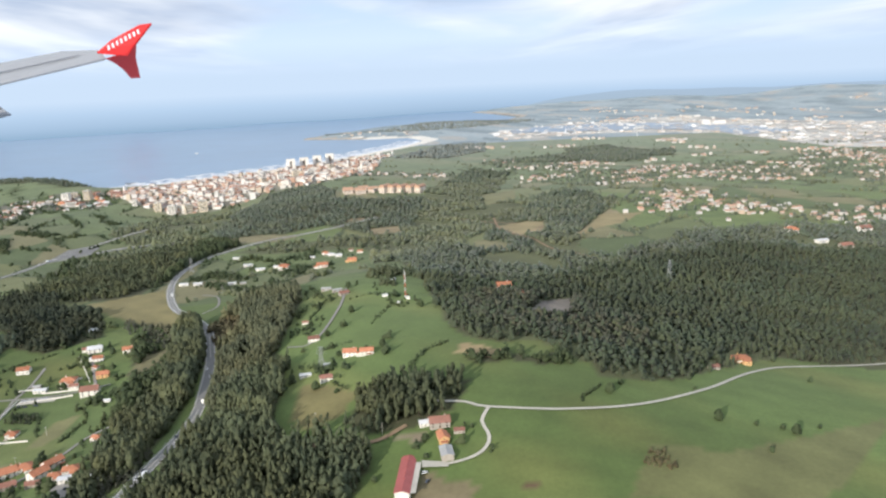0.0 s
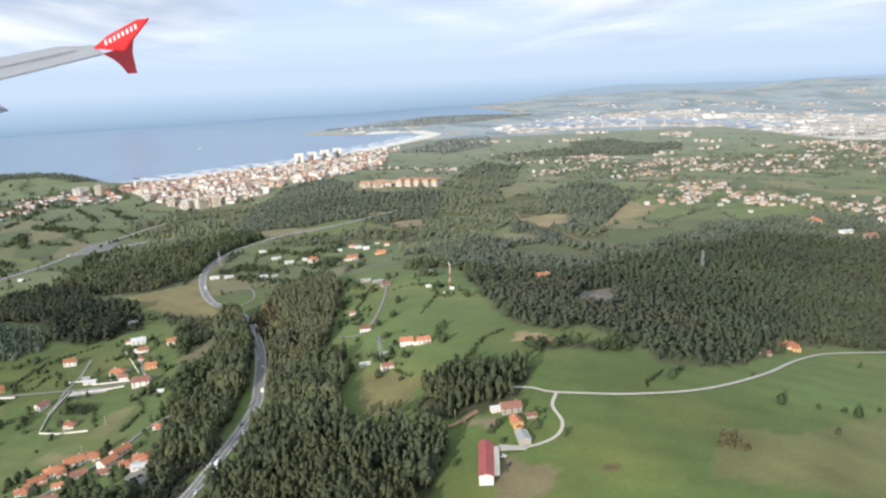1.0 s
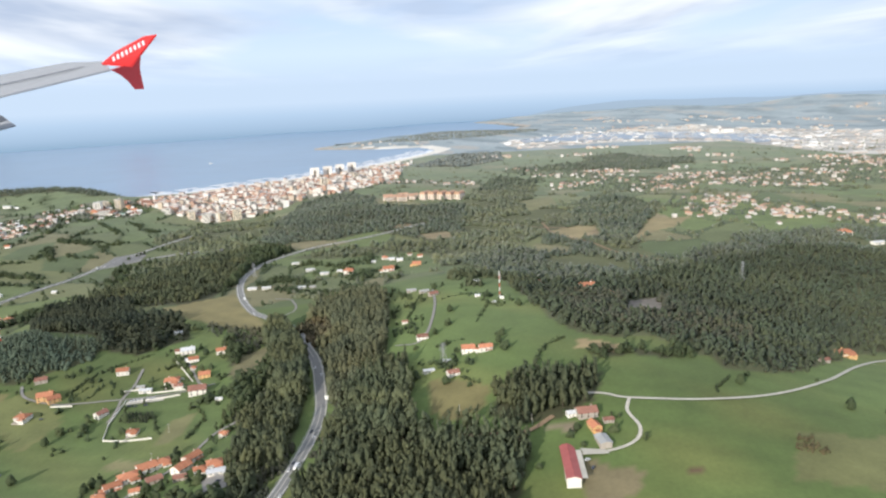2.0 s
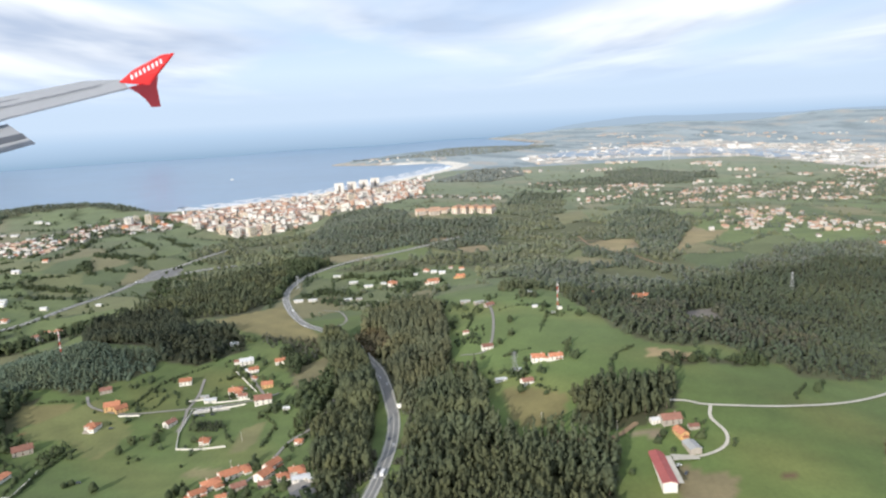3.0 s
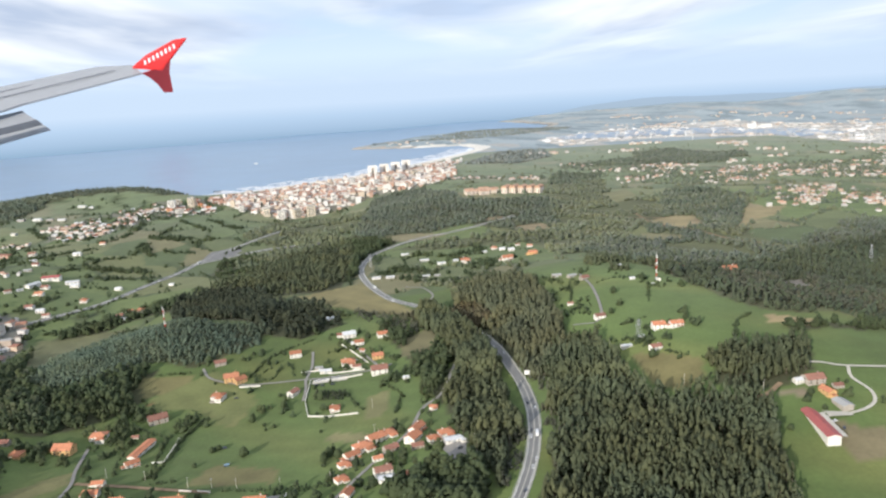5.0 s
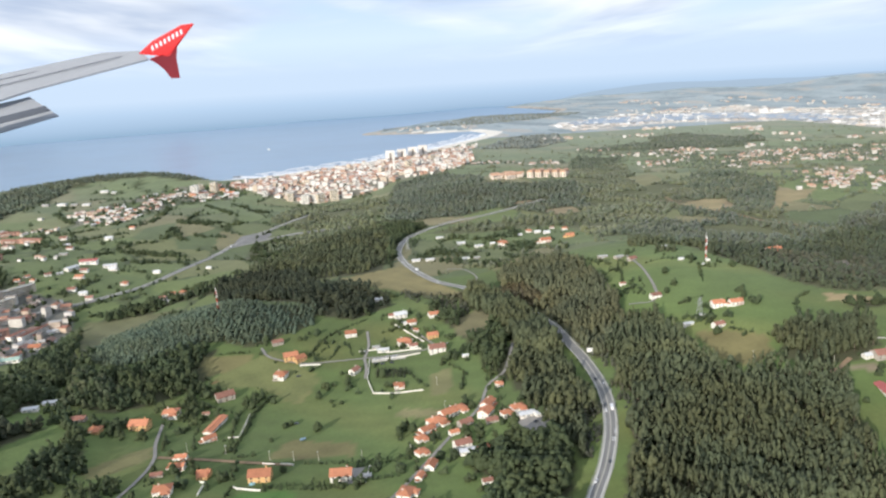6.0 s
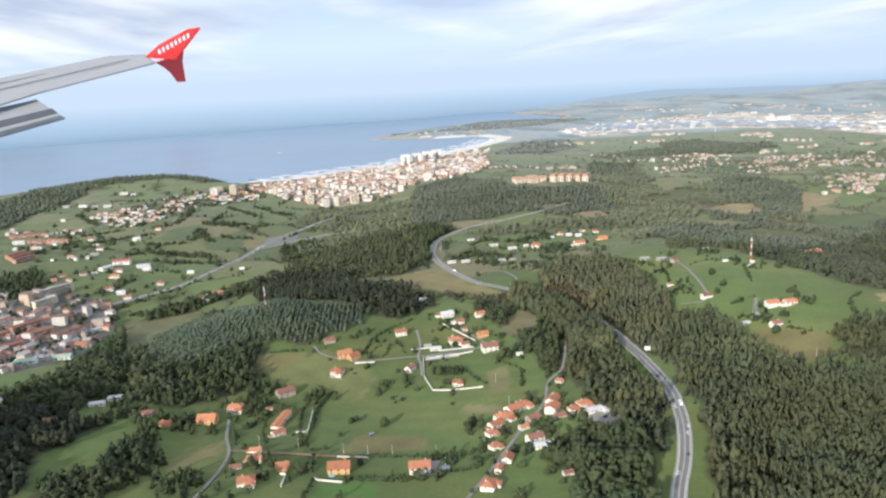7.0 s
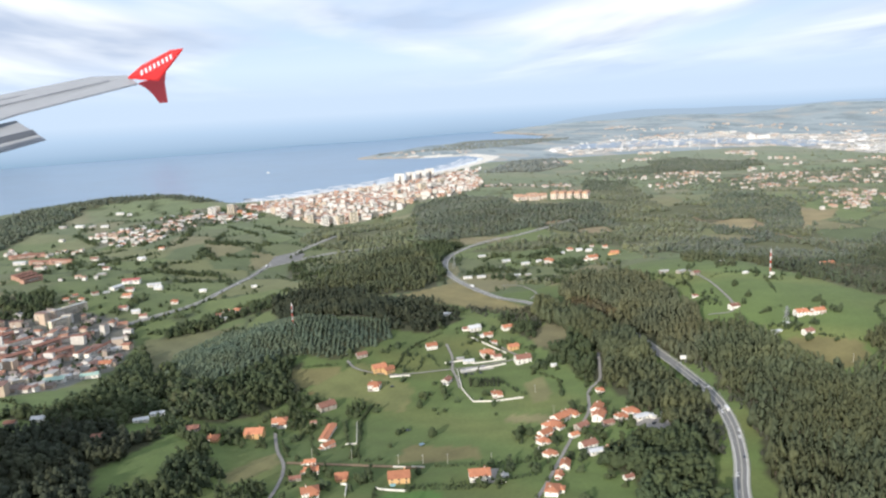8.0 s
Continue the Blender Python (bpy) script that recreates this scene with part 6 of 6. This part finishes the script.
# ---------------------------------------------------------------- masts, pylon, poles, walls


def banded_mast(name, x, y, tall, r, label):
    ob = new(name)
    n = 7
    for i in range(n):
        paint = M_MASTRED if i % 2 else M_MASTWHITE
        z0, z1 = tall * i / n, tall * (i + 1) / n
        a0, a1 = r * (1 - 0.55 * i / n), r * (1 - 0.55 * (i + 1) / n)
        c = [(math.cos(k * 2.094), math.sin(k * 2.094)) for k in range(3)]
        bm = bmesh.new()
        bmesh.ops.create_cone(bm, cap_ends=True, segments=3, radius1=a1 * 1.04, radius2=a1 * 1.04, depth=0.14, matrix=Matrix.Translation((0, 0, z1)))
        section = part("mast_section", bm, paint, ob)
        for k in range(3):
            (ax, ay), (bx, by) = c[k], c[(k + 1) % 3]
            part("leg", rod(bmesh.new(), (ax * a0, ay * a0, z0), (ax * a1, ay * a1, z1), 0.085, 5), paint, section)
            part("brace", rod(bmesh.new(), (ax * a0, ay * a0, z0), (bx * a1, by * a1, z1), 0.055, 4), paint, section)
            part("brace", rod(bmesh.new(), (bx * a0, by * a0, z0), (ax * a1, ay * a1, z1), 0.055, 4), paint, section)
    part("aerial", rod(bmesh.new(), (0, 0, tall), (0, 0, tall + 2.2), 0.07, 5), M_STEEL, ob)
    for k in range(3):
        part("dish", rod(bmesh.new(), (r * 0.6, 0, tall * (0.68 + 0.1 * k)), (r * 0.6 + 0.4, -0.2, tall * (0.68 + 0.1 * k)), 0.5, 10), M_MASTWHITE, ob)
    part("base_hut", box(bmesh.new(), r + 1.0, 0, -0.5, 2.4, 1.8, 2.2), M_WHITE, ob)
    ob.matrix_basis = pose(x, y, ground_z(x, y))
    return tagged(ob, label, "mast")


banded_mast("radio_mast", -21.3, 455, 18.5, 0.6, "red and white banded lattice radio mast on a hill")
banded_mast("radio_mast", -371, 503, 19, 0.6, "red and white banded lattice mast above a plantation")


def pylon(name, x, y, tall):
    ob = new(name)
    bm = bmesh.new()
    b = 1.5
    for sx in (-1, 1):
        for sy in (-1, 1):
            rod(bm, (sx * b, sy * b, -0.5), (sx * 0.25, sy * 0.25, tall), 0.10, 4)
    for i in range(6):
        t0, t1 = i / 6, (i + 1) / 6
        w0, w1 = b + (0.25 - b) * t0, b + (0.25 - b) * t1
        for s in (-1, 1):
            rod(bm, (-w0, s * w0, tall * t0), (w1, s * w1, tall * t1), 0.06, 4)
            rod(bm, (w0, s * w0, tall * t0), (-w1, s * w1, tall * t1), 0.06, 4)
    part("tower_frame", bm, M_STEEL, ob)
    for z in (0.72, 0.84, 0.95):
        part("cross_arm", box(bmesh.new(), 0, 0, tall * z, 5.0 - 1.5 * (z - 0.72) * 4, 0.25, 0.2), M_STEEL, ob)
    ob.matrix_basis = pose(x, y, ground_z(x, y), 0, 0, 25)
    return tagged(ob, "grey steel lattice power pylon above a wood", "pylon")


pylon("pylon", 178.5, 533, 18)
pylon("pylon", -64, 357, 12)
pylon("pylon", -230, 690, 14)
pole = new("utility_pole")
part("shaft", rod(bmesh.new(), (0, 0, -0.4), (0, 0, 5.2), 0.13, 6, 0.09), M_GRAVEL, pole)
part("cross_bar", box(bmesh.new(), 0, 0, 4.8, 1.2, 0.12, 0.12), M_STEEL, pole)
tagged(pole, "pale concrete utility pole beside a lane", "pole", "utility poles")
for i, (x, y) in enumerate([(-319.6, 307), (-296, 296), (-284, 292.5), (-272, 290.4), (-251, 285.6), (-250, 261), (-228, 284.5), (-340, 312), (-213, 366), (-196, 262), (-210, 330), (-60, 300), (-30, 283)]):
    m = pose(x, y, ground_z(x, y), 0, 0, 20 * i)
    if i:
        copy_thing(pole, m)
    else:
        pole.matrix_basis = m


def garden_wall(pts, label):
    """A low pale wall along a plot."""
    line = []
    for (x0, y0), (x1, y1) in zip(pts, pts[1:]):
        n = max(1, int(math.hypot(x1 - x0, y1 - y0) / 2.5))
        line += [(x0 + (x1 - x0) * k / n, y0 + (y1 - y0) * k / n) for k in range(n)]
    line.append(pts[-1])
    bm = bmesh.new()
    for (x0, y0), (x1, y1) in zip(line, line[1:]):
        a = math.atan2(y1 - y0, x1 - x0)
        z = ground_z((x0 + x1) / 2, (y0 + y1) / 2)
        box(bm, 0, 0, -0.5, math.hypot(x1 - x0, y1 - y0) + 0.1, 0.3, 1.4, pose((x0 + x1) / 2, (y0 + y1) / 2, z, 0, 0, math.degrees(a)))
    return tagged(part("garden_wall", bm, M_WHITE), label, "wall")


for pts in ([(-306.7, 268), (-304.6, 266), (-293, 262.5)], [(-323, 274.5), (-320.3, 274), (-320.3, 261)], [(-298.7, 291.8), (-292.5, 290)], [(-289.7, 289.7), (-283.5, 288)],
            [(-254.5, 389), (-250, 369), (-239, 365), (-221, 362)], [(-254.5, 417), (-254.5, 389)], [(-244, 424), (-231, 424), (-221, 424)], [(-299, 416), (-286, 415.5)], [(-262, 429), (-248, 430)],
            [(-247, 415), (-233, 415.5), (-222, 417)], [(-241.5, 472), (-227, 448), (-219, 434)], [(-319, 359), (-318, 328), (-324, 328)], [(-248, 262), (-247, 278)], [(-236, 441), (-226, 440)]):
    garden_wall(pts, "low white garden wall along a plot")


def yard_patch(name, outline, mat, label):
    bm = bmesh.new()
    vs = [bm.verts.new((x, y, max(ground_z(x, y), ground_z(*outline[0])) + 0.25)) for x, y in outline]
    face = bm.faces.new(vs)
    bmesh.ops.triangulate(bm, faces=[face])
    return tagged(part(name, bm, mat), label, "yard", kind="structure")


yard_patch("pavement_yard", [(-14, 263), (-4, 260.5), (-3.6, 257), (-13.7, 257.7)], M_GRAVEL, "pale concrete farmyard beside the barn")
yard_patch("pavement_strip", [(-16.6, 262), (-14, 262), (-16.5, 240), (-19.2, 240)], M_GRAVEL, "pale concrete strip along the barn")
yard_patch("pavement_car_park", [(-178, 300), (-160, 298), (-160, 286), (-172, 283)], M_LANE, "grey car park behind a house")
yard_patch("pavement_junction", [(-447, 862), (-444, 898), (-416, 912), (-404, 896), (-409, 869), (-429, 857)], M_ASPHALT, "wide grey road junction in a valley")
yard_patch("pavement_court", [(-253, 417.3), (-231, 417.8), (-231, 412.5), (-253, 410.5)], M_GRAVEL, "pale paved court before the sheds")
yard_patch("pavement_drive", [(-255, 278), (-248.4, 277.5), (-249, 263), (-256, 263)], M_LANE, "grey paved drive beside a house")

bm = bmesh.new()
rod(bm, (0, 0, -0.1), (0, 0, 0.35), 1.4, 20)
pool_basin = tagged(part("garden_pool", bm, material("blue_pool_lining", (0.30, 0.55, 0.62), 0.3, 0.05, 0.5)), "small pale blue garden pool beside a villa", "pool")
pool_basin.matrix_basis = pose(-299, 270.5, ground_z(-299, 270.5))
trailer = new("farm_trailer")
part("load_bed", box(bmesh.new(), 0, 0, 0.45, 2.6, 1.2, 0.7), material("blue_trailer_paint", (0.22, 0.32, 0.42), 0.6, 0.1, 1.0), trailer)
for x in (-0.7, 0.7):
    for y in (-0.65, 0.65):
        part("wheel", rod(bmesh.new(), (x, y, 0.3), (x, y * 0.8, 0.3), 0.3, 10), M_TYRE, trailer)
part("drawbar", box(bmesh.new(), 1.7, 0, 0.45, 1.0, 0.12, 0.12), M_STEEL, trailer)
trailer.matrix_basis = pose(-283.5, 317.7, ground_z(-283.5, 317.7) + 0.05, 0, 0, 30)
tagged(trailer, "blue farm trailer parked on a green meadow", "trailer")

# ---------------------------------------------------------------- traffic


def vehicle(name, paint, long, wide, tall, label, lorry=False):
    ob = new(name)
    if lorry:
        part("cargo_box", box(bmesh.new(), -0.5, 0, 0.55, long * 0.72, wide, tall - 0.55), paint, ob)
        part("cab", box(bmesh.new(), long * 0.38, 0, 0.35, long * 0.2, wide, tall * 0.7), M_CARWHITE, ob)
        part("windscreen", box(bmesh.new(), long * 0.485, 0, tall * 0.5, 0.05, wide * 0.85, tall * 0.22), M_GLASS, ob)
    else:
        o = [(-long / 2, 0.2), (long / 2, 0.2), (long / 2, 0.45), (long * 0.28, 0.55), (-long * 0.45, 0.58), (-long / 2, 0.5)]
        part("body", prism(bmesh.new(), o, wide, Matrix.Identity(4)), paint, ob)
        o = [(-long * 0.42, 0.55), (long * 0.25, 0.55), (long * 0.1, tall), (-long * 0.32, tall)]
        part("cabin", prism(bmesh.new(), o, wide * 0.88, Matrix.Identity(4)), M_GLASS, ob)
        part("roof_panel", box(bmesh.new(), -long * 0.11, 0, tall, long * 0.40, wide * 0.85, 0.04), paint, ob)
    for x in (-0.32, 0.32):
        for y in (-1, 1):
            part("wheel", rod(bmesh.new(), (x * long, y * wide * 0.5, 0.2), (x * long, y * wide * 0.42, 0.2), 0.2, 10), M_TYRE, ob)
    return tagged(ob, label, "lorry" if lorry else "car", "traffic on the main road")


white_car = vehicle("car", M_CARWHITE, 2.5, 1.05, 0.9, "white car on the main road")
dark_car = vehicle("car", M_CARDARK, 2.5, 1.05, 0.9, "dark car on the main road")
van = vehicle("lorry", M_CARWHITE, 5.0, 1.45, 2.0, "white lorry on the main road", True)
main_line = smooth_line(ROAD_MAIN, 1.0)
west_line = smooth_line(ROAD_WEST, 1.0)


def on_road(line, ob, y, side):
    i = min(range(1, len(line) - 1), key=lambda k: abs(line[k][1] - y))
    (x0, y0), (x1, y1) = line[i - 1], line[i + 1]
    a = math.atan2(y1 - y0, x1 - x0)
    x, yy = line[i][0] + math.sin(a) * side, line[i][1] - math.cos(a) * side
    return pose(x, yy, ground_z(*line[i]) + 0.36, 0, 0, math.degrees(a) + (180 if side < 0 else 0))


placed = set()
for ob, y, side in ((white_car, 262, 1.4), (white_car, 268, 2.1), (white_car, 286, -1.4), (dark_car, 292, -1.4), (van, 288, 1.4), (white_car, 318, 1.5), (dark_car, 326, -1.5),
                    (white_car, 398, 1.4), (white_car, 410, -1.4), (van, 604, 1.4), (white_car, 232, -1.5), (dark_car, 246, 1.5), (white_car, 560, -1.4)):
    m = on_road(main_line, ob, y, side)
    if ob in placed:
        copy_thing(ob, m)
    else:
        ob.matrix_basis = m
        placed.add(ob)
for ob, y, side in ((van, 852, 1.4), (white_car, 690, -1.4), (white_car, 760, 1.4), (dark_car, 720, 1.4)):
    copy_thing(ob, on_road(west_line, ob, y, side))
for x, y, turn in ((-13, 255, 20), (-12, 250, 60), (-240, 408, 10), (-246, 408, 12), (-250, 409, 8), (-168, 292, 40), (-298, 402, 10), (-290, 340, 5), *[(-251.3 + 2.0 * k, 415.6 + 0.12 * k, 84 + 3 * (k % 3)) for k in range(8)]):
    copy_thing(white_car if x % 2 else dark_car, pose(x, y, ground_z(x, y) + 0.3, 0, 0, turn))["group"] = "parked cars"

sign = new("road_sign")
part("board", box(bmesh.new(), 0, 0, 3.0, 3.6, 0.18, 2.4), M_MASTWHITE, sign)
for x in (-1.3, 1.3):
    part("post", rod(bmesh.new(), (x, 0.1, -0.5), (x, 0.1, 3.2), 0.10, 6), M_STEEL, sign)
sign.matrix_basis = pose(-125.8, 358, ground_z(-125.8, 358), 0, 0, -10)
tagged(sign, "large white road sign beside the main road", "sign")

boat = new("boat")
part("hull", prism(bmesh.new(), [(-9, 2.2), (-7, 0), (7, 0), (10, 2.4)], 5, Matrix.Identity(4)), M_WHITE, boat)
part("wheelhouse", box(bmesh.new(), -2, 0, 2.2, 5, 3.6, 3.2), M_WHITE, boat)
boat.matrix_basis = pose(-640, 2150, 0, 0, 0, 15) @ Matrix.Diagonal((0.6, 0.6, 0.6, 1))
tagged(boat, "small white boat on the sea", "boat")

# surf along the beach
beach_line = smooth_line([(-600, 1412), (-578, 1400), (-506, 1432), (-430, 1503), (-360, 1572), (-276, 1647), (-201, 1780), (-113, 1938), (-25, 2117), (10, 2250)], 12.0)
for k, (a, b) in enumerate(((0, -12), (-18, -24), (-32, -37), (-50, -53))):
    pts = np.array(beach_line)
    wob = 4.0 * ripple(pts[:, 0], pts[:, 1], 30.0 + 11 * k)
    pts = np.column_stack([pts[:, 0] + wob, pts[:, 1] + wob])
    d = np.gradient(pts, axis=0)
    d /= np.linalg.norm(d, axis=1)[:, None]
    nrm = np.stack([d[:, 1], -d[:, 0]], -1)
    v = np.concatenate([np.column_stack([pts + nrm * o, np.full(len(pts), 0.5 + 0.05 * k)]) for o in (a * 1.2, b * 1.4)])
    n = len(pts)
    f = [(i, n + i, n + i + 1, i + 1) for i in range(n - 1) if k < 1 or (i * (k + 3)) % 7 > 1]
    tagged(new("water_surf", quick_mesh("water_surf", v, f, M_FOAM)), "white line of breaking surf along the beach", "surf", kind="structure")

# ---------------------------------------------------------------- harbour
crane = new("harbour_crane")
for x in (-4, 4):
    part("leg", box(bmesh.new(), x, 0, -1, 1.6, 1.6, 26), M_MASTWHITE, crane)
part("portal", box(bmesh.new(), 0, 0, 18, 10, 2, 2.4), M_MASTWHITE, crane)
part("jib", rod(bmesh.new(), (0, 0, 24), (16, 0, 52), 0.9, 6), M_MASTWHITE, crane)
tagged(crane, "white harbour crane on the quay", "crane", "harbour cranes")
for i, (x, y) in enumerate([(545, 2190), (640, 2160), (720, 2150), (900, 1700), (880, 1640), (930, 1560), (600, 2000), (450, 2230)]):
    m = pose(x, y, ground_z(x, y), 0, 0, 40 * i) @ Matrix.Diagonal((0.5, 0.5, 0.55, 1))
    if i:
        copy_thing(crane, m)
    else:
        tail = m
crane.matrix_basis = tail
for x, y, w, h in ((925, 2340, 20, 15), (966, 2335, 34, 12)):
    store = new("storage_hall")
    part("wall", box(bmesh.new(), 0, 0, -2, w, 20, h + 2), M_WHITE, store)
    part("roof", box(bmesh.new(), 0, 0, h, w + 1, 21, 0.8), M_PALE, store)
    store.matrix_basis = pose(x, y, ground_z(x, y), 0, 0, 5)
    tagged(store, "large white storage hall at the port", "hall")

# ---------------------------------------------------------------- the wing, far out over the sea
WING_AT = Vector((-163.9, -18.4, 162.4))
REACH = 3900.0


def spot(a, b, c, back=1.0):
    """A point of the wing from its bearing and how far it lies behind or before the wing's middle."""
    return WING_AT + REACH * back * Vector((a, b, c)).normalized()


def slab(name, corners, thick, mat, parent, label=""):
    """A plate with thickness and softened edges."""
    bm = bmesh.new()
    top = [bm.verts.new(p) for p in corners]
    n = (Vector(corners[1]) - Vector(corners[0])).cross(Vector(corners[2]) - Vector(corners[0])).normalized()
    low_v = [bm.verts.new(Vector(p) - n * thick) for p in corners]
    bm.faces.new(top)
    bm.faces.new(low_v[::-1])
    for i in range(len(top)):
        j = (i + 1) % len(top)
        bm.faces.new((top[j], top[i], low_v[i], low_v[j]))
    bmesh.ops.recalc_face_normals(bm, faces=bm.faces)
    bmesh.ops.bevel(bm, geom=list(bm.edges), offset=abs(thick) * 0.3, segments=2, affect="EDGES")
    return part(name, bm, mat, parent, label)


wing = new("aircraft_wing")
root_f, root_b = (-0.560, 0.8284, 0.020), (-0.575, 0.8181, -0.022)
slab("wing_box", [spot(*root_f, 1.06), spot(-0.3839, 0.9217, 0.0566, 1.06), spot(-0.3458, 0.9365, 0.0573, 1.04), spot(-0.3378, 0.94, 0.0473), spot(-0.4595, 0.888, 0.0174), spot(*root_b, 0.99)],
     9, M_WING, wing)
slab("spoiler_gap", [spot(-0.565, 0.8254, 0.0065, 1.028), spot(-0.3663, 0.929, 0.0537, 1.03), spot(-0.3663, 0.929, 0.0534, 1.028), spot(-0.565, 0.8254, 0.0060, 1.027)], 1.2, M_WINGDARK, wing)
slab("spoiler_gap", [spot(-0.565, 0.8254, 0.0150, 1.04), spot(-0.372, 0.9266, 0.0556, 1.045), spot(-0.372, 0.9266, 0.0553, 1.044), spot(-0.565, 0.8254, 0.0146, 1.039)], 1.2, M_WINGDARK, wing)
fence = slab("winglet", [spot(-0.347, 0.936, 0.0545, 1.02), spot(-0.3293, 0.9417, 0.0688, 1.02), spot(-0.2964, 0.9512, 0.0862, 1.0), spot(-0.2819, 0.9554, 0.0882, 0.99),
                         spot(-0.3036, 0.9506, 0.0643, 0.99), spot(-0.3146, 0.9476, 0.0505, 1.0)], 10, M_WINGRED, wing, "bright red upper winglet")
hinge, lean = spot(-0.3262, 0.9438, 0.0514), Vector((0.80, -0.30, -0.50)).normalized()


def on_plane(a, b, c):
    """Where a bearing meets the plane of the lower winglet, which leans in under the tip."""
    way = Vector((a, b, c)).normalized()
    return WING_AT + way * ((hinge - WING_AT).dot(lean) / way.dot(lean))


slab("lower_winglet", [on_plane(*c) for c in ((-0.3378, 0.94, 0.0485), (-0.3146, 0.9476, 0.0556), (-0.3040, 0.9506, 0.0640), (-0.3071, 0.9504, 0.0492), (-0.306, 0.9517, 0.0244),
                                              (-0.3159, 0.9485, 0.0242), (-0.3216, 0.9463, 0.0344), (-0.3289, 0.9434, 0.0424))], 6, M_WINGRED, wing, "red lower winglet in shade")
for i in range(8):
    t = i / 7.0
    a0 = Vector((-0.3325, 0.9405, 0.0605)).lerp(Vector((-0.2985, 0.9510, 0.0785)), t)
    slab("mark", [spot(a0.x - 0.0018, a0.y, a0.z + 0.0032, 0.972), spot(a0.x + 0.0010, a0.y, a0.z + 0.0046, 0.972), spot(a0.x + 0.0018, a0.y, a0.z - 0.0010, 0.972), spot(a0.x - 0.0010, a0.y, a0.z - 0.0024, 0.972)],
         3, M_WINGWHITE, fence)
flap = slab("flap", [spot(-0.580, 0.8146, -0.016, 1.01), spot(-0.4627, 0.8865, 0.0104, 1.01), spot(-0.439, 0.8984, -0.0133, 0.97), spot(-0.580, 0.8142, -0.052, 0.97)], 7, M_WING, wing)
slab("flap_seal", [spot(-0.580, 0.8144, -0.030, 0.966), spot(-0.4505, 0.8927, 0.0000, 0.966), spot(-0.4460, 0.8950, -0.0060, 0.960), spot(-0.580, 0.8143, -0.038, 0.960)], 4, M_WINGDARK, flap)
wing.matrix_basis = Matrix.Translation(WING_AT) @ pose(0, 0, 0, 0, 0, -0.45) @ Matrix.Translation(-WING_AT)
tagged(wing, "grey aircraft wing with a red winglet and lowered flap", "wing")

# ---------------------------------------------------------------- the hazy distance beyond everything


def haze_band(name, r, z0, z1, a0, a1, stops, label, crest=0.0, inset=0.0):
    """A curved backdrop that glows with painted far haze, its colour changing with height only."""
    n = 160
    V = []
    for i in range(n + 1):
        a = a0 + (a1 - a0) * i / n
        wave = crest * (0.5 * math.sin(a * 9 + 1) + 0.3 * math.sin(a * 23) + 0.2 * math.sin(a * 57 + 2)) - (z1 - z0 - 2) * (crest > 0) * max(0.0, 1 - i / 14) ** 2
        ra = r - inset * min(1.0, max(0.0, (0.06 - a) / 0.1))
        for z in (z0, z1 + wave):
            V.append((-150 + ra * math.sin(a), ra * math.cos(a), z))
    F = [(2 * i, 2 * i + 2, 2 * i + 3, 2 * i + 1) for i in range(n)]
    m = bpy.data.materials.new(name)
    m.use_nodes = True
    nt = m.node_tree
    nt.nodes.clear()
    geo = nt.nodes.new("ShaderNodeNewGeometry")
    sep = nt.nodes.new("ShaderNodeSeparateXYZ")
    nt.links.new(geo.outputs["Position"], sep.inputs[0])
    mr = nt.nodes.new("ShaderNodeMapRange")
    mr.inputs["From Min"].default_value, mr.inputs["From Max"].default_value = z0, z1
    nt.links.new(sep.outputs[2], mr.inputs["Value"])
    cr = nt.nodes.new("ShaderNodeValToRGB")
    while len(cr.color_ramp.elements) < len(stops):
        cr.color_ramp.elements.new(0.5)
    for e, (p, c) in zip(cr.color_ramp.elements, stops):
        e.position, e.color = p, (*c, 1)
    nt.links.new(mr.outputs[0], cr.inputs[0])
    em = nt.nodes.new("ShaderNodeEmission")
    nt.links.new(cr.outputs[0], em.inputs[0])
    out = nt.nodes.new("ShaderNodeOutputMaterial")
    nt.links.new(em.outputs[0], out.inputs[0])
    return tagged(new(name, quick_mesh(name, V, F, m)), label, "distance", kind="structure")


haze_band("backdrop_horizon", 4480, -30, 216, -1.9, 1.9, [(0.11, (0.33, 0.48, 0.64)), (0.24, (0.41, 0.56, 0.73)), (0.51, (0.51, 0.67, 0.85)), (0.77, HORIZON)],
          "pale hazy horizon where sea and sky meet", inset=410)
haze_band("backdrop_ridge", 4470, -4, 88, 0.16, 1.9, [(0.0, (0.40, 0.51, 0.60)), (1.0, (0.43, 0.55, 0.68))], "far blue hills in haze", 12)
